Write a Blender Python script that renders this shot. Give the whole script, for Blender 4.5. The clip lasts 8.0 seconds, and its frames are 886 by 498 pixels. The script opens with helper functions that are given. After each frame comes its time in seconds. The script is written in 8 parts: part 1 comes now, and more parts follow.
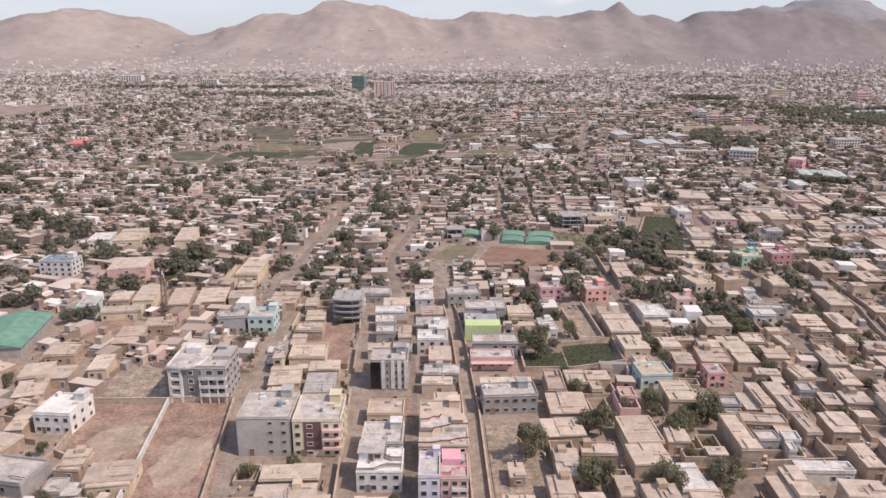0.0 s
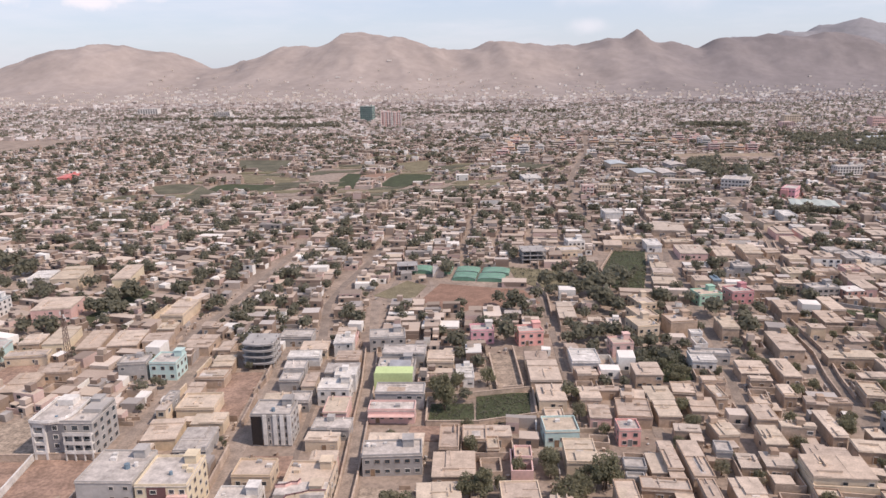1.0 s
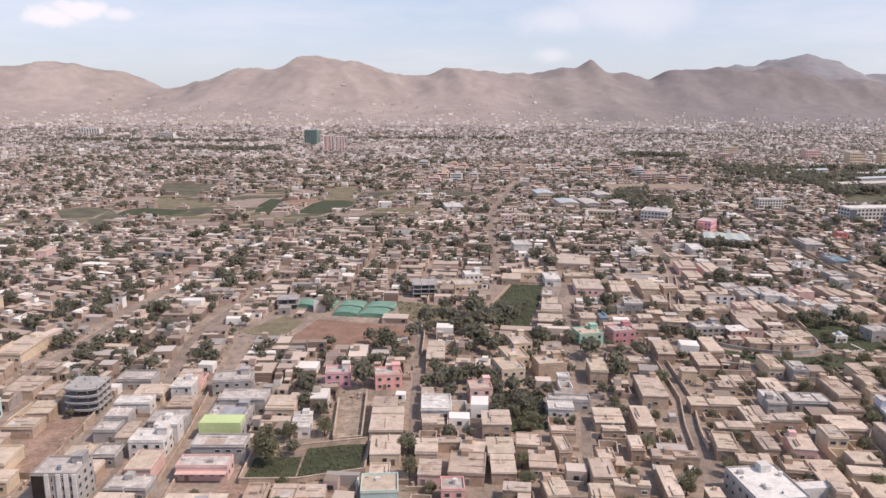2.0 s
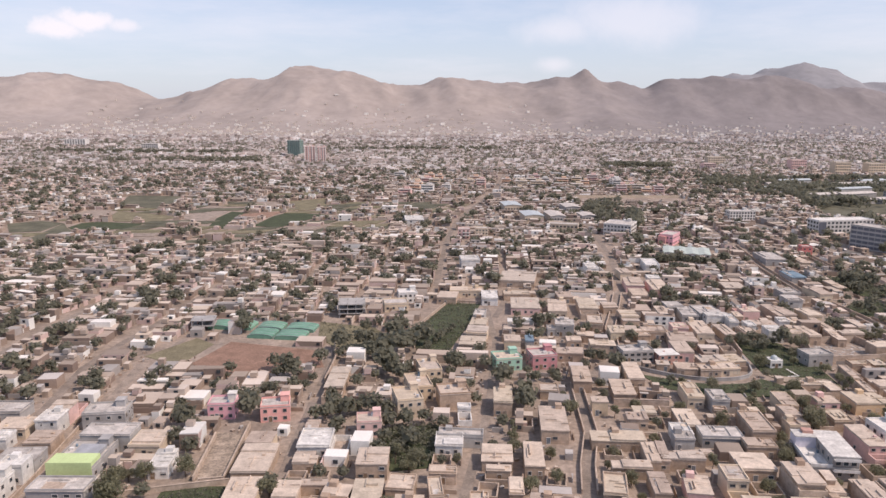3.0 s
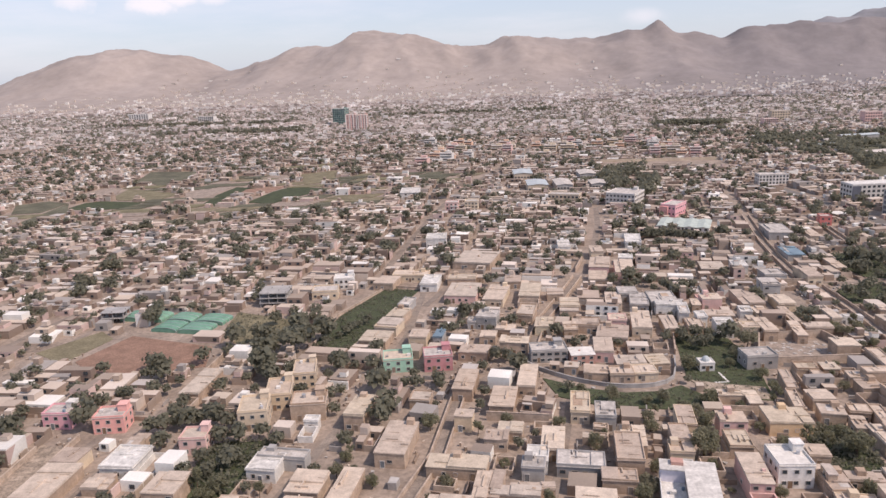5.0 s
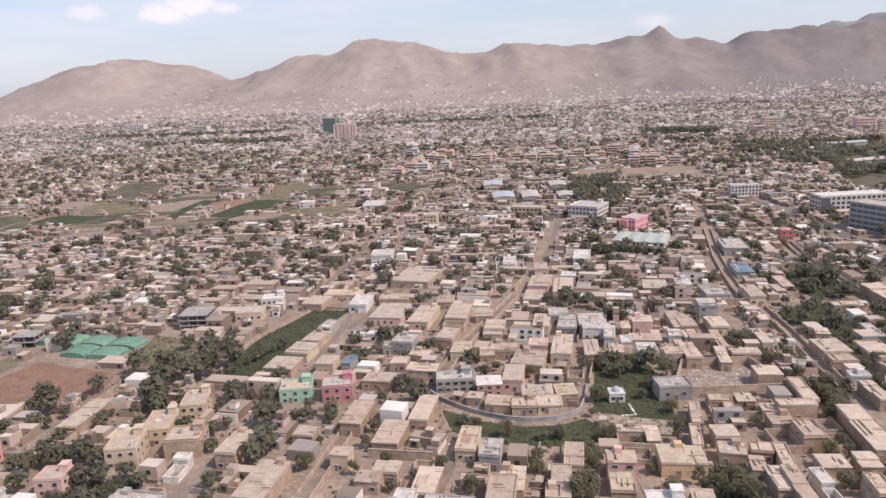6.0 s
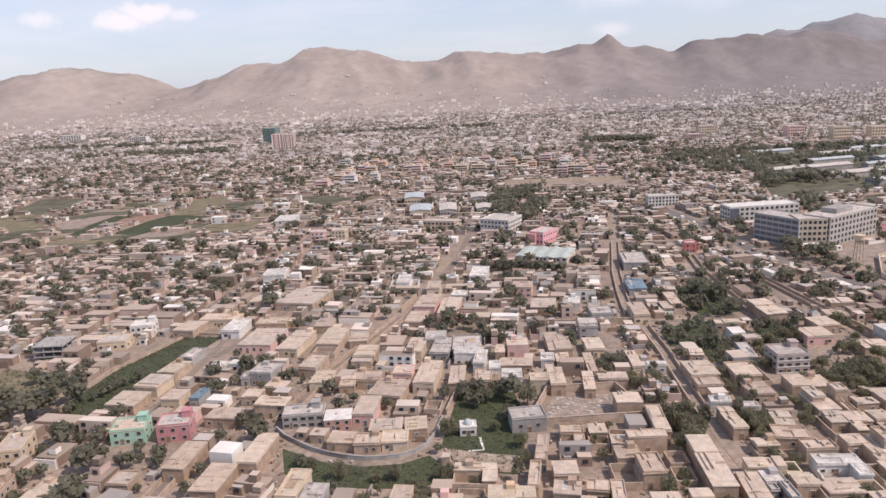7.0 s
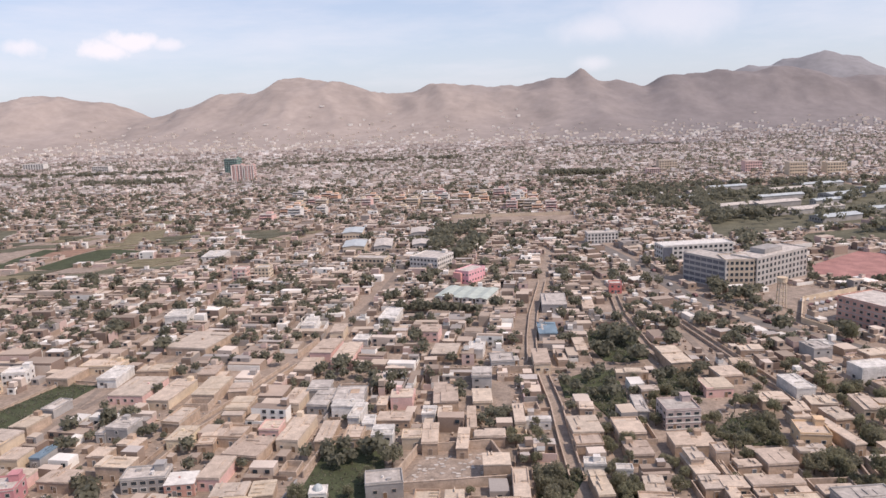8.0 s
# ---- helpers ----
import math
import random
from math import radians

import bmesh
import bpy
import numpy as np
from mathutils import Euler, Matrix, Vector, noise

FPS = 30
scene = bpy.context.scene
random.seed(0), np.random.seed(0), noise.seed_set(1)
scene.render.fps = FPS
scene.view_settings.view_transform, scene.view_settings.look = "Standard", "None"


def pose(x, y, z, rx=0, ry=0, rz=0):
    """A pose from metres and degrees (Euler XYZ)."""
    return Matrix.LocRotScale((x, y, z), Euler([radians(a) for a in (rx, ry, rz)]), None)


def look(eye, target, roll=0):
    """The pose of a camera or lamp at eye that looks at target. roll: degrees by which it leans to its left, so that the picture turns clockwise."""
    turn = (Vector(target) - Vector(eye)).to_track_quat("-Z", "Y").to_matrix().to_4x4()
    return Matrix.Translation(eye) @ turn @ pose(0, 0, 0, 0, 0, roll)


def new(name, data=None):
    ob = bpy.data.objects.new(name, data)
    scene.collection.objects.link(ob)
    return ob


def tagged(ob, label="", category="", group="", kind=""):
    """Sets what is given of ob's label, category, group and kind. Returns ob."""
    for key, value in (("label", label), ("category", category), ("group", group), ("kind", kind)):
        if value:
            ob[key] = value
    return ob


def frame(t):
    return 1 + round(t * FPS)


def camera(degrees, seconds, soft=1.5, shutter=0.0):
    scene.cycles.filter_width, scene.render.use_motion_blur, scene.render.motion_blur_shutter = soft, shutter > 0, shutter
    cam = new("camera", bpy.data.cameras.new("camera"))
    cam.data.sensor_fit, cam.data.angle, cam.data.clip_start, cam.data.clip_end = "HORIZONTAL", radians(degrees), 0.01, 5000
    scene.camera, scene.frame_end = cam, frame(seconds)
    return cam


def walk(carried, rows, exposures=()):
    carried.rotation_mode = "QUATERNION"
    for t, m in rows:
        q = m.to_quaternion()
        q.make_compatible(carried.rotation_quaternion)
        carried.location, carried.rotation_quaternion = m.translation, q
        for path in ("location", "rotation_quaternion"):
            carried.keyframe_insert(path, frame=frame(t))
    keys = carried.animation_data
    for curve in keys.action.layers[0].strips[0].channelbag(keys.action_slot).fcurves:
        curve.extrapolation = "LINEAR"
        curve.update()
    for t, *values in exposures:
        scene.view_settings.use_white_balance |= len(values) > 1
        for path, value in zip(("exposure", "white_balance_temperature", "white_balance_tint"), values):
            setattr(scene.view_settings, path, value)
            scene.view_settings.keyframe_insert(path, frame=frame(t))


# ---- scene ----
cam = camera(62.7, 8.0)
PATH = [
    (0, (-0.228, 0.164, 92.325), (-0.1923, 2.0860, 91.7724), -0.04),
    (0.5, (18.08, 7.474, 92.243), (18.0419, 9.4015, 91.7122), -1.14),
    (1, (36.082, 14.806, 92.302), (36.0401, 16.7474, 91.8239), -0.87),
    (1.5, (53.809, 22.165, 92.484), (53.8069, 24.1158, 92.0432), 0.04),
    (2, (71.295, 29.556, 92.773), (71.3534, 31.5115, 92.3596), 0.41),
    (2.2, (78.228, 32.521, 92.913), (78.2964, 34.4809, 92.5190), 0.49),
    (3.5, (122.623, 51.957, 94.097), (122.6320, 53.9186, 93.7082), -0.29),
    (4, (139.464, 59.515, 94.634), (139.4070, 61.4669, 94.2031), -1.14),
    (5.3, (182.954, 79.421, 96.073), (182.7383, 81.3488, 95.5846), -2.37),
    (5.5, (189.633, 82.52, 96.286), (189.4074, 84.4489, 95.8070), -2.41),
    (6, (206.346, 90.314, 96.792), (206.1290, 92.2459, 96.3242), -2.63),
    (6.5, (223.108, 98.176, 97.247), (222.9398, 100.1116, 96.7712), -3.17),
    (7, (239.951, 106.113, 97.633), (239.8335, 108.0572, 97.1796), -2.75),
    (7.5, (256.908, 114.127, 97.932), (256.8323, 116.0804, 97.5093), -2.1),
    (8, (274.01, 122.224, 98.128), (273.9406, 124.1870, 97.7531), -2.19),
]
walk(cam, [(t, look(eye, target, roll)) for t, eye, target, roll in PATH], [(0, 0.15, 6830, 20), (8, 0.15, 6830, 20)])
# ways to the small clouds in the sky, their size and softness
PUFFS = [((-0.435, 0.90, 0.086), 0.034, 1.0, 1.0), ((-0.40, 0.91, 0.096), 0.036, 1.0, 1.0), ((-0.365, 0.925, 0.092), 0.024, 1.2, 0.8),
         ((-0.51, 0.856, 0.09), 0.03, 1.2, 0.8), ((0.17, 0.98, 0.096), 0.03, 2.2, 0.5), ((0.27, 0.955, 0.11), 0.05, 2.4, 0.5), ((0.17, 0.983, 0.053), 0.016, 2.2, 0.5)]

# ---- sky, sun, exposure ----
SUN_TO = Vector((0.66, -0.30, 0.92)).normalized()
SUN_ELEV = math.asin(SUN_TO.z)
SUN_AZ = math.atan2(SUN_TO.x, SUN_TO.y)

sun = new("sun", bpy.data.lights.new("sun", "SUN"))
sun.data.energy, sun.data.angle, sun.data.color = 3.2, radians(2.5), (1.0, 0.9, 0.77)
sun.matrix_world = look(SUN_TO * 100, (0, 0, 0))

world = bpy.data.worlds.new("world")
scene.world = world
world.use_nodes = True
wn, wl = world.node_tree.nodes, world.node_tree.links
wn.clear()


def wnode(kind, **inputs):
    n = wn.new(kind)
    for k, v in inputs.items():
        n.inputs[k.replace("_", " ")].default_value = v
    return n


sky = wn.new("ShaderNodeTexSky")
sky.sky_type, sky.sun_disc = "NISHITA", False
sky.sun_elevation, sky.sun_rotation = SUN_ELEV, SUN_AZ
sky.altitude, sky.air_density, sky.dust_density, sky.ozone_density = 1800, 1.0, 3.0, 1.5
coord = wn.new("ShaderNodeTexCoord")
# thin streaky high cloud, thicker towards the horizon
squash = wn.new("ShaderNodeMapping")
squash.inputs["Scale"].default_value = (1.0, 1.0, 5.5)
squash.inputs["Location"].default_value = (0.35, 0.1, 0.2)
wl.new(coord.outputs["Generated"], squash.inputs["Vector"])
wisp = wnode("ShaderNodeTexNoise", Scale=2.3, Detail=6.0, Roughness=0.62)
wl.new(squash.outputs["Vector"], wisp.inputs["Vector"])
wisp_ramp = wn.new("ShaderNodeMapRange")
wisp_ramp.inputs["From Min"].default_value, wisp_ramp.inputs["From Max"].default_value = 0.45, 0.75
wisp_ramp.inputs["To Max"].default_value = 0.5
wl.new(wisp.outputs["Fac"], wisp_ramp.inputs["Value"])
# pale veil low over the horizon
split = wn.new("ShaderNodeSeparateXYZ")
wl.new(coord.outputs["Generated"], split.inputs["Vector"])
veil = wn.new("ShaderNodeMapRange")
veil.inputs["From Min"].default_value, veil.inputs["From Max"].default_value = -0.02, 0.22
veil.inputs["To Min"].default_value, veil.inputs["To Max"].default_value = 0.85, 0.25
wl.new(split.outputs["Z"], veil.inputs["Value"])


# small fair-weather clouds, each a soft lump roughened by noise
def puff(direction, size, soft, strength):
    dist = wn.new("ShaderNodeVectorMath")
    dist.operation = "DISTANCE"
    stretch = wn.new("ShaderNodeMapping")
    stretch.inputs["Scale"].default_value = (1.0, 1.0, 2.6)
    rough = wnode("ShaderNodeTexNoise", Scale=17.0, Detail=6.0, Roughness=0.6)
    wl.new(coord.outputs["Generated"], rough.inputs["Vector"])
    wl.new(coord.outputs["Generated"], stretch.inputs["Vector"])
    wl.new(stretch.outputs["Vector"], dist.inputs[0])
    d = Vector(direction).normalized()
    dist.inputs[1].default_value = (d.x, d.y, d.z * 2.6)
    wob = wn.new("ShaderNodeMath")
    wob.operation = "MULTIPLY_ADD"
    wl.new(rough.outputs["Fac"], wob.inputs[0])
    wob.inputs[1].default_value = size * 2.6
    wl.new(dist.outputs["Value"], wob.inputs[2])
    edge = wn.new("ShaderNodeMapRange")
    edge.interpolation_type = "SMOOTHSTEP"
    edge.inputs["From Min"].default_value, edge.inputs["From Max"].default_value = size * 1.5, size * (1.5 + soft)
    edge.inputs["To Min"].default_value, edge.inputs["To Max"].default_value = strength, 0.0
    wl.new(wob.outputs["Value"], edge.inputs["Value"])
    return edge.outputs["Result"]


def peak_of(a, b):
    m = wn.new("ShaderNodeMath")
    m.operation = "MAXIMUM"
    wl.new(a, m.inputs[0]), wl.new(b, m.inputs[1])
    return m.outputs["Value"]


cloud = wisp_ramp.outputs["Result"]
for way, size, soft, strength in PUFFS:
    cloud = peak_of(cloud, puff(way, size, soft, strength))


def blend(factor, a, colour):
    m = wn.new("ShaderNodeMix")
    m.data_type = "RGBA"
    wl.new(factor, m.inputs["Factor"]), wl.new(a, m.inputs["A"])
    m.inputs["B"].default_value = (*colour, 1)
    return m.outputs["Result"]


hazy = blend(veil.outputs["Result"], sky.outputs["Color"], (3.35, 3.9, 4.55))
white = blend(cloud, hazy, (5.4, 5.55, 5.95))
back = wnode("ShaderNodeBackground", Strength=0.155)
wl.new(white, back.inputs["Color"])
wl.new(back.outputs["Background"], wn.new("ShaderNodeOutputWorld").inputs["Surface"])

# ---- materials ----
def material(name, colours, rough=0.9, stain=0.22, grain=0.07, stain_size=4.0, grain_size=0.6, bump=0.25, per="object", metal=0.0, spec=0.3, thin=0.0, mixing="LINEAR"):
    """colours: one or more base colours, chosen at random for each object (or loose piece), with stains and grain over them."""
    m = bpy.data.materials.new(name)
    m.use_nodes = True
    n, l = m.node_tree.nodes, m.node_tree.links
    bsdf = n["Principled BSDF"]
    bsdf.inputs["Roughness"].default_value, bsdf.inputs["Metallic"].default_value = rough, metal
    bsdf.inputs["Specular IOR Level"].default_value = spec
    ramp = n.new("ShaderNodeValToRGB")
    ramp.color_ramp.interpolation = mixing
    while len(ramp.color_ramp.elements) < max(2, len(colours)):
        ramp.color_ramp.elements.new(0.5)
    for i, e in enumerate(ramp.color_ramp.elements):
        e.position = i / (len(ramp.color_ramp.elements) - (1 if mixing == "LINEAR" else 0))
        e.color = (*colours[min(i, len(colours) - 1)], 1)
    if per == "island":
        l.new(n.new("ShaderNodeNewGeometry").outputs["Random Per Island"], ramp.inputs["Fac"])
    else:
        l.new(n.new("ShaderNodeObjectInfo").outputs["Random"], ramp.inputs["Fac"])
    place = n.new("ShaderNodeNewGeometry").outputs["Position"]

    def speckle(size, amount, detail):
        tex = n.new("ShaderNodeTexNoise")
        tex.inputs["Scale"].default_value, tex.inputs["Detail"].default_value = 1 / size, detail
        tex.inputs["Roughness"].default_value = 0.6
        l.new(place, tex.inputs["Vector"])
        span = n.new("ShaderNodeMapRange")
        span.inputs["From Min"].default_value, span.inputs["From Max"].default_value = 0.3, 0.7
        span.inputs["To Min"].default_value, span.inputs["To Max"].default_value = 1 - amount, 1 + amount
        l.new(tex.outputs["Fac"], span.inputs["Value"])
        return tex.outputs["Fac"], span.outputs["Result"]

    _, big = speckle(stain_size, stain, 4)
    fine_raw, fine = speckle(grain_size, grain, 3)
    both = n.new("ShaderNodeMath")
    both.operation = "MULTIPLY"
    l.new(big, both.inputs[0]), l.new(fine, both.inputs[1])
    tint = n.new("ShaderNodeVectorMath")
    tint.operation = "SCALE"
    l.new(ramp.outputs["Color"], tint.inputs[0]), l.new(both.outputs["Value"], tint.inputs["Scale"])
    l.new(tint.outputs["Vector"], bsdf.inputs["Base Color"])
    if thin:
        # light that comes through the leaf
        glow = n.new("ShaderNodeBsdfTranslucent")
        mix = n.new("ShaderNodeMixShader")
        mix.inputs["Fac"].default_value = thin
        l.new(tint.outputs["Vector"], glow.inputs["Color"])
        l.new(bsdf.outputs["BSDF"], mix.inputs[1]), l.new(glow.outputs["BSDF"], mix.inputs[2])
        l.new(mix.outputs["Shader"], n["Material Output"].inputs["Surface"])
    if bump:
        b = n.new("ShaderNodeBump")
        b.inputs["Strength"].default_value, b.inputs["Distance"].default_value = bump, 0.06
        l.new(fine_raw, b.inputs["Height"])
        l.new(b.outputs["Normal"], bsdf.inputs["Normal"])
    return m


MUD_WALL = material("mud_wall", [(0.367, 0.266, 0.198), (0.443, 0.336, 0.256), (0.4, 0.299, 0.225), (0.487, 0.379, 0.297)], stain=0.22, stain_size=2.6, grain=0.12)
MUD_ROOF = material("mud_roof", [(0.44, 0.352, 0.283), (0.557, 0.458, 0.373), (0.499, 0.415, 0.345), (0.391, 0.313, 0.26), (0.587, 0.492, 0.406), (0.489, 0.41, 0.322), (0.449, 0.386, 0.34)], stain=0.2, stain_size=2.4, grain=0.13, grain_size=0.45)
YARD_WALL = material("yard_wall", [(0.385, 0.3, 0.24), (0.47, 0.375, 0.3), (0.42, 0.33, 0.267)], stain=0.25, stain_size=2.5, grain=0.12)
CREAM = material("cream_plaster", [(0.577, 0.458, 0.328), (0.639, 0.528, 0.398), (0.515, 0.427, 0.339)], rough=0.85, stain=0.14, bump=0.1)
WHITE = material("white_plaster", [(0.62, 0.59, 0.55), (0.7, 0.68, 0.65), (0.56, 0.54, 0.51)], rough=0.8, stain=0.18, stain_size=2.2, grain=0.1, bump=0.08)
CONCRETE = material("concrete", [(0.3, 0.285, 0.275), (0.39, 0.375, 0.36), (0.34, 0.33, 0.325)], rough=0.85, stain=0.2, bump=0.15)
GREY_RENDER = material("pale_grey_render", [(0.42, 0.4, 0.38), (0.44, 0.42, 0.4)], rough=0.85, stain=0.14, bump=0.1)
CONC_ROOF = material("concrete_roof", [(0.38, 0.35, 0.325), (0.51, 0.47, 0.435), (0.44, 0.405, 0.375)], rough=0.9, stain=0.3, stain_size=2.2, grain=0.14)
PALE_ROOF = material("pale_concrete_roof", [(0.5, 0.48, 0.45), (0.6, 0.58, 0.55), (0.54, 0.51, 0.475)], rough=0.85, stain=0.28, stain_size=2.2, grain=0.14)
PINK = material("pink_paint", [(0.66, 0.43, 0.39), (0.7, 0.48, 0.44)], rough=0.75, stain=0.12, bump=0.08)
HOT_PINK = material("bright_pink_paint", [(0.73, 0.38, 0.43), (0.75, 0.41, 0.45)], rough=0.7, stain=0.1, bump=0.06)
CORAL = material("coral_paint", [(0.74, 0.38, 0.34), (0.74, 0.4, 0.36)], rough=0.7, stain=0.1, bump=0.06)
ROSE = material("rose_paint", [(0.5, 0.23, 0.25), (0.52, 0.25, 0.26)], rough=0.7, stain=0.14, bump=0.06)
MINT = material("mint_paint", [(0.32, 0.53, 0.42), (0.34, 0.55, 0.44)], rough=0.7, stain=0.1, bump=0.06)
CYAN = material("pale_turquoise_paint", [(0.46, 0.62, 0.59), (0.5, 0.64, 0.61)], rough=0.7, stain=0.1, bump=0.06)
LIME = material("lime_paint", [(0.5, 0.62, 0.3), (0.52, 0.63, 0.32)], rough=0.7, stain=0.08, bump=0.06)
LILAC = material("lilac_paint", [(0.6, 0.58, 0.66), (0.63, 0.61, 0.68)], rough=0.7, stain=0.1, bump=0.06)
YELLOW = material("pale_yellow_paint", [(0.68, 0.58, 0.42), (0.7, 0.6, 0.44)], rough=0.7, stain=0.1, bump=0.06)
ORANGE = material("ochre_paint", [(0.66, 0.47, 0.3), (0.68, 0.5, 0.32)], rough=0.75, stain=0.12, bump=0.06)
SLATE = material("slate_render", [(0.2, 0.195, 0.2), (0.23, 0.225, 0.23)], rough=0.8, stain=0.2, bump=0.08)
PEACH = material("peach_paint", [(0.68, 0.44, 0.32), (0.72, 0.5, 0.36)], rough=0.75, stain=0.12, bump=0.06)
MAROON = material("maroon_cladding", [(0.16, 0.085, 0.085), (0.19, 0.1, 0.1)], rough=0.6, stain=0.1, bump=0.05)
BRICK = material("fired_brick", [(0.47, 0.27, 0.225), (0.5, 0.3, 0.25)], rough=0.9, stain=0.2, grain_size=0.4)
RED = material("red_paint", [(0.6, 0.17, 0.16), (0.62, 0.2, 0.18)], rough=0.6, stain=0.15, bump=0.05)
TEAL_ROOF = material("teal_sheet", [(0.15, 0.3, 0.22), (0.19, 0.35, 0.255), (0.13, 0.27, 0.2)], rough=0.6, stain=0.2, stain_size=3, bump=0.1)
BLUE_ROOF = material("pale_blue_sheet", [(0.4, 0.45, 0.465), (0.46, 0.5, 0.51), (0.43, 0.47, 0.485)], rough=0.5, stain=0.15, bump=0.05)
BLUE = material("blue_paint", [(0.16, 0.22, 0.27), (0.18, 0.26, 0.32)], rough=0.6, stain=0.15)
TIN = material("weathered_tin", [(0.4, 0.4, 0.41), (0.52, 0.52, 0.53)], rough=0.55, stain=0.25, metal=0.35)
NET = material("green_scaffold_net", [(0.15, 0.26, 0.235), (0.17, 0.28, 0.25)], rough=0.8, stain=0.25, stain_size=9)
WOOD = material("weathered_wood", [(0.2, 0.13, 0.085), (0.26, 0.18, 0.12), (0.16, 0.18, 0.2)], rough=0.8, stain=0.2, stain_size=1)
STEEL = material("painted_steel", [(0.16, 0.11, 0.1), (0.18, 0.13, 0.11)], rough=0.5, stain=0.15, metal=0.3)
GLASS = material("window_glass", [(0.035, 0.045, 0.055), (0.06, 0.075, 0.085)], rough=0.12, stain=0.2, stain_size=2, bump=0, spec=0.6)
BLUE_GLASS = material("blue_curtain_glass", [(0.1, 0.11, 0.14), (0.13, 0.14, 0.17)], rough=0.3, stain=0.25, stain_size=4, bump=0, spec=0.7)
BLACK_GLASS = material("black_glass", [(0.012, 0.012, 0.016), (0.016, 0.016, 0.02)], rough=0.15, stain=0.1, bump=0, spec=0.6)
FRAME = material("window_frame", [(0.55, 0.53, 0.5), (0.3, 0.24, 0.2), (0.62, 0.6, 0.58)], rough=0.6, stain=0.1, bump=0)
BARK = material("bark", [(0.13, 0.095, 0.07), (0.17, 0.13, 0.1)], rough=0.95, stain=0.2, stain_size=0.6)
LEAF = material("leaves", [(0.254, 0.25, 0.164), (0.302, 0.295, 0.199), (0.276, 0.265, 0.18), (0.318, 0.302, 0.217)], rough=0.75, stain=0.3, stain_size=2.2, grain=0.3, bump=0, thin=0.65)
LEAF_FAR = material("far_leaves", [(0.207, 0.204, 0.151), (0.249, 0.245, 0.183), (0.226, 0.221, 0.165)], rough=0.8, stain=0.2, bump=0, thin=0.6, per="island")
EARTH = material("dry_earth", [(0.29, 0.232, 0.191), (0.29, 0.232, 0.191)], rough=0.95, stain=0.3, stain_size=16, grain=0.25, grain_size=1.5)
LANE = material("dusty_lane", [(0.225, 0.184, 0.156), (0.245, 0.203, 0.172)], rough=0.95, stain=0.28, stain_size=5, grain=0.2)
ASPHALT = material("worn_asphalt", [(0.17, 0.155, 0.145), (0.19, 0.175, 0.162)], rough=0.9, stain=0.18, stain_size=9)
RED_EARTH = material("red_brown_earth", [(0.288, 0.2, 0.156), (0.307, 0.209, 0.163)], rough=0.95, stain=0.36, stain_size=6, grain=0.28, grain_size=0.9, bump=0.4)
RED_YARD = material("red_paved_yard", [(0.34, 0.175, 0.16), (0.37, 0.2, 0.18)], rough=0.9, stain=0.25, stain_size=8, grain=0.15)
SHED_WALL = material("shed_walls", [(0.3, 0.23, 0.18), (0.38, 0.3, 0.24), (0.34, 0.31, 0.29), (0.27, 0.2, 0.155)], stain=0.25, per="island", mixing="CONSTANT")
SHED_ROOF = material("shed_roofs", [(0.42, 0.345, 0.285), (0.5, 0.42, 0.35), (0.4, 0.375, 0.355), (0.34, 0.27, 0.22)], stain=0.25, per="island", mixing="CONSTANT")
RUBBLE = material("rubble_ground", [(0.3, 0.24, 0.19), (0.33, 0.27, 0.215)], rough=0.95, stain=0.4, stain_size=3.0, grain=0.35, grain_size=0.7, bump=0.5)
PLOUGHED = material("ploughed_earth", [(0.25, 0.155, 0.115), (0.28, 0.18, 0.135)], rough=0.95, stain=0.22, stain_size=5, grain=0.25)
DUST = material("pale_dust", [(0.27, 0.22, 0.185), (0.3, 0.245, 0.205)], rough=0.95, stain=0.3, stain_size=4, grain=0.22)
TAN_DUST = material("tan_dust", [(0.36, 0.285, 0.22), (0.38, 0.3, 0.235)], rough=0.95, stain=0.22, stain_size=5, grain=0.2, grain_size=0.9)
ROUGH_GRASS = material("rough_grass", [(0.1, 0.098, 0.068), (0.12, 0.115, 0.08)], rough=0.95, stain=0.35, stain_size=14, grain=0.3)
MAUVE = material("mauve_plaster", [(0.43, 0.35, 0.33), (0.46, 0.37, 0.35)], rough=0.8, stain=0.15, bump=0.06)
CROP = material("green_crop", [(0.055, 0.066, 0.034), (0.066, 0.078, 0.042)], rough=0.9, stain=0.25, stain_size=6, grain=0.35, grain_size=0.8, bump=0.5)
DRY_CROP = material("dry_grass", [(0.165, 0.15, 0.09), (0.2, 0.172, 0.115)], rough=0.95, stain=0.3, stain_size=8, grain=0.3, bump=0.4)
ROCK = material("dry_rock", [(0.329, 0.284, 0.261), (0.329, 0.284, 0.261)], rough=0.95, stain=0.13, stain_size=190, grain=0.09, grain_size=30, bump=0.0)
# cloud shade painted into the rock: tan to dark grey-brown along the ridge, ragged edge
rn, rl = ROCK.node_tree.nodes, ROCK.node_tree.links
shade_split = rn.new("ShaderNodeSeparateXYZ")
rl.new(rn.new("ShaderNodeNewGeometry").outputs["Position"], shade_split.inputs["Vector"])
ragged = rn.new("ShaderNodeTexNoise")
ragged.inputs["Scale"].default_value, ragged.inputs["Detail"].default_value = 1 / 260, 4
rl.new(rn.new("ShaderNodeNewGeometry").outputs["Position"], ragged.inputs["Vector"])
drift = rn.new("ShaderNodeMath")
drift.operation = "MULTIPLY_ADD"
drift.inputs[1].default_value = 900
rl.new(ragged.outputs["Fac"], drift.inputs[0]), rl.new(shade_split.outputs["X"], drift.inputs[2])
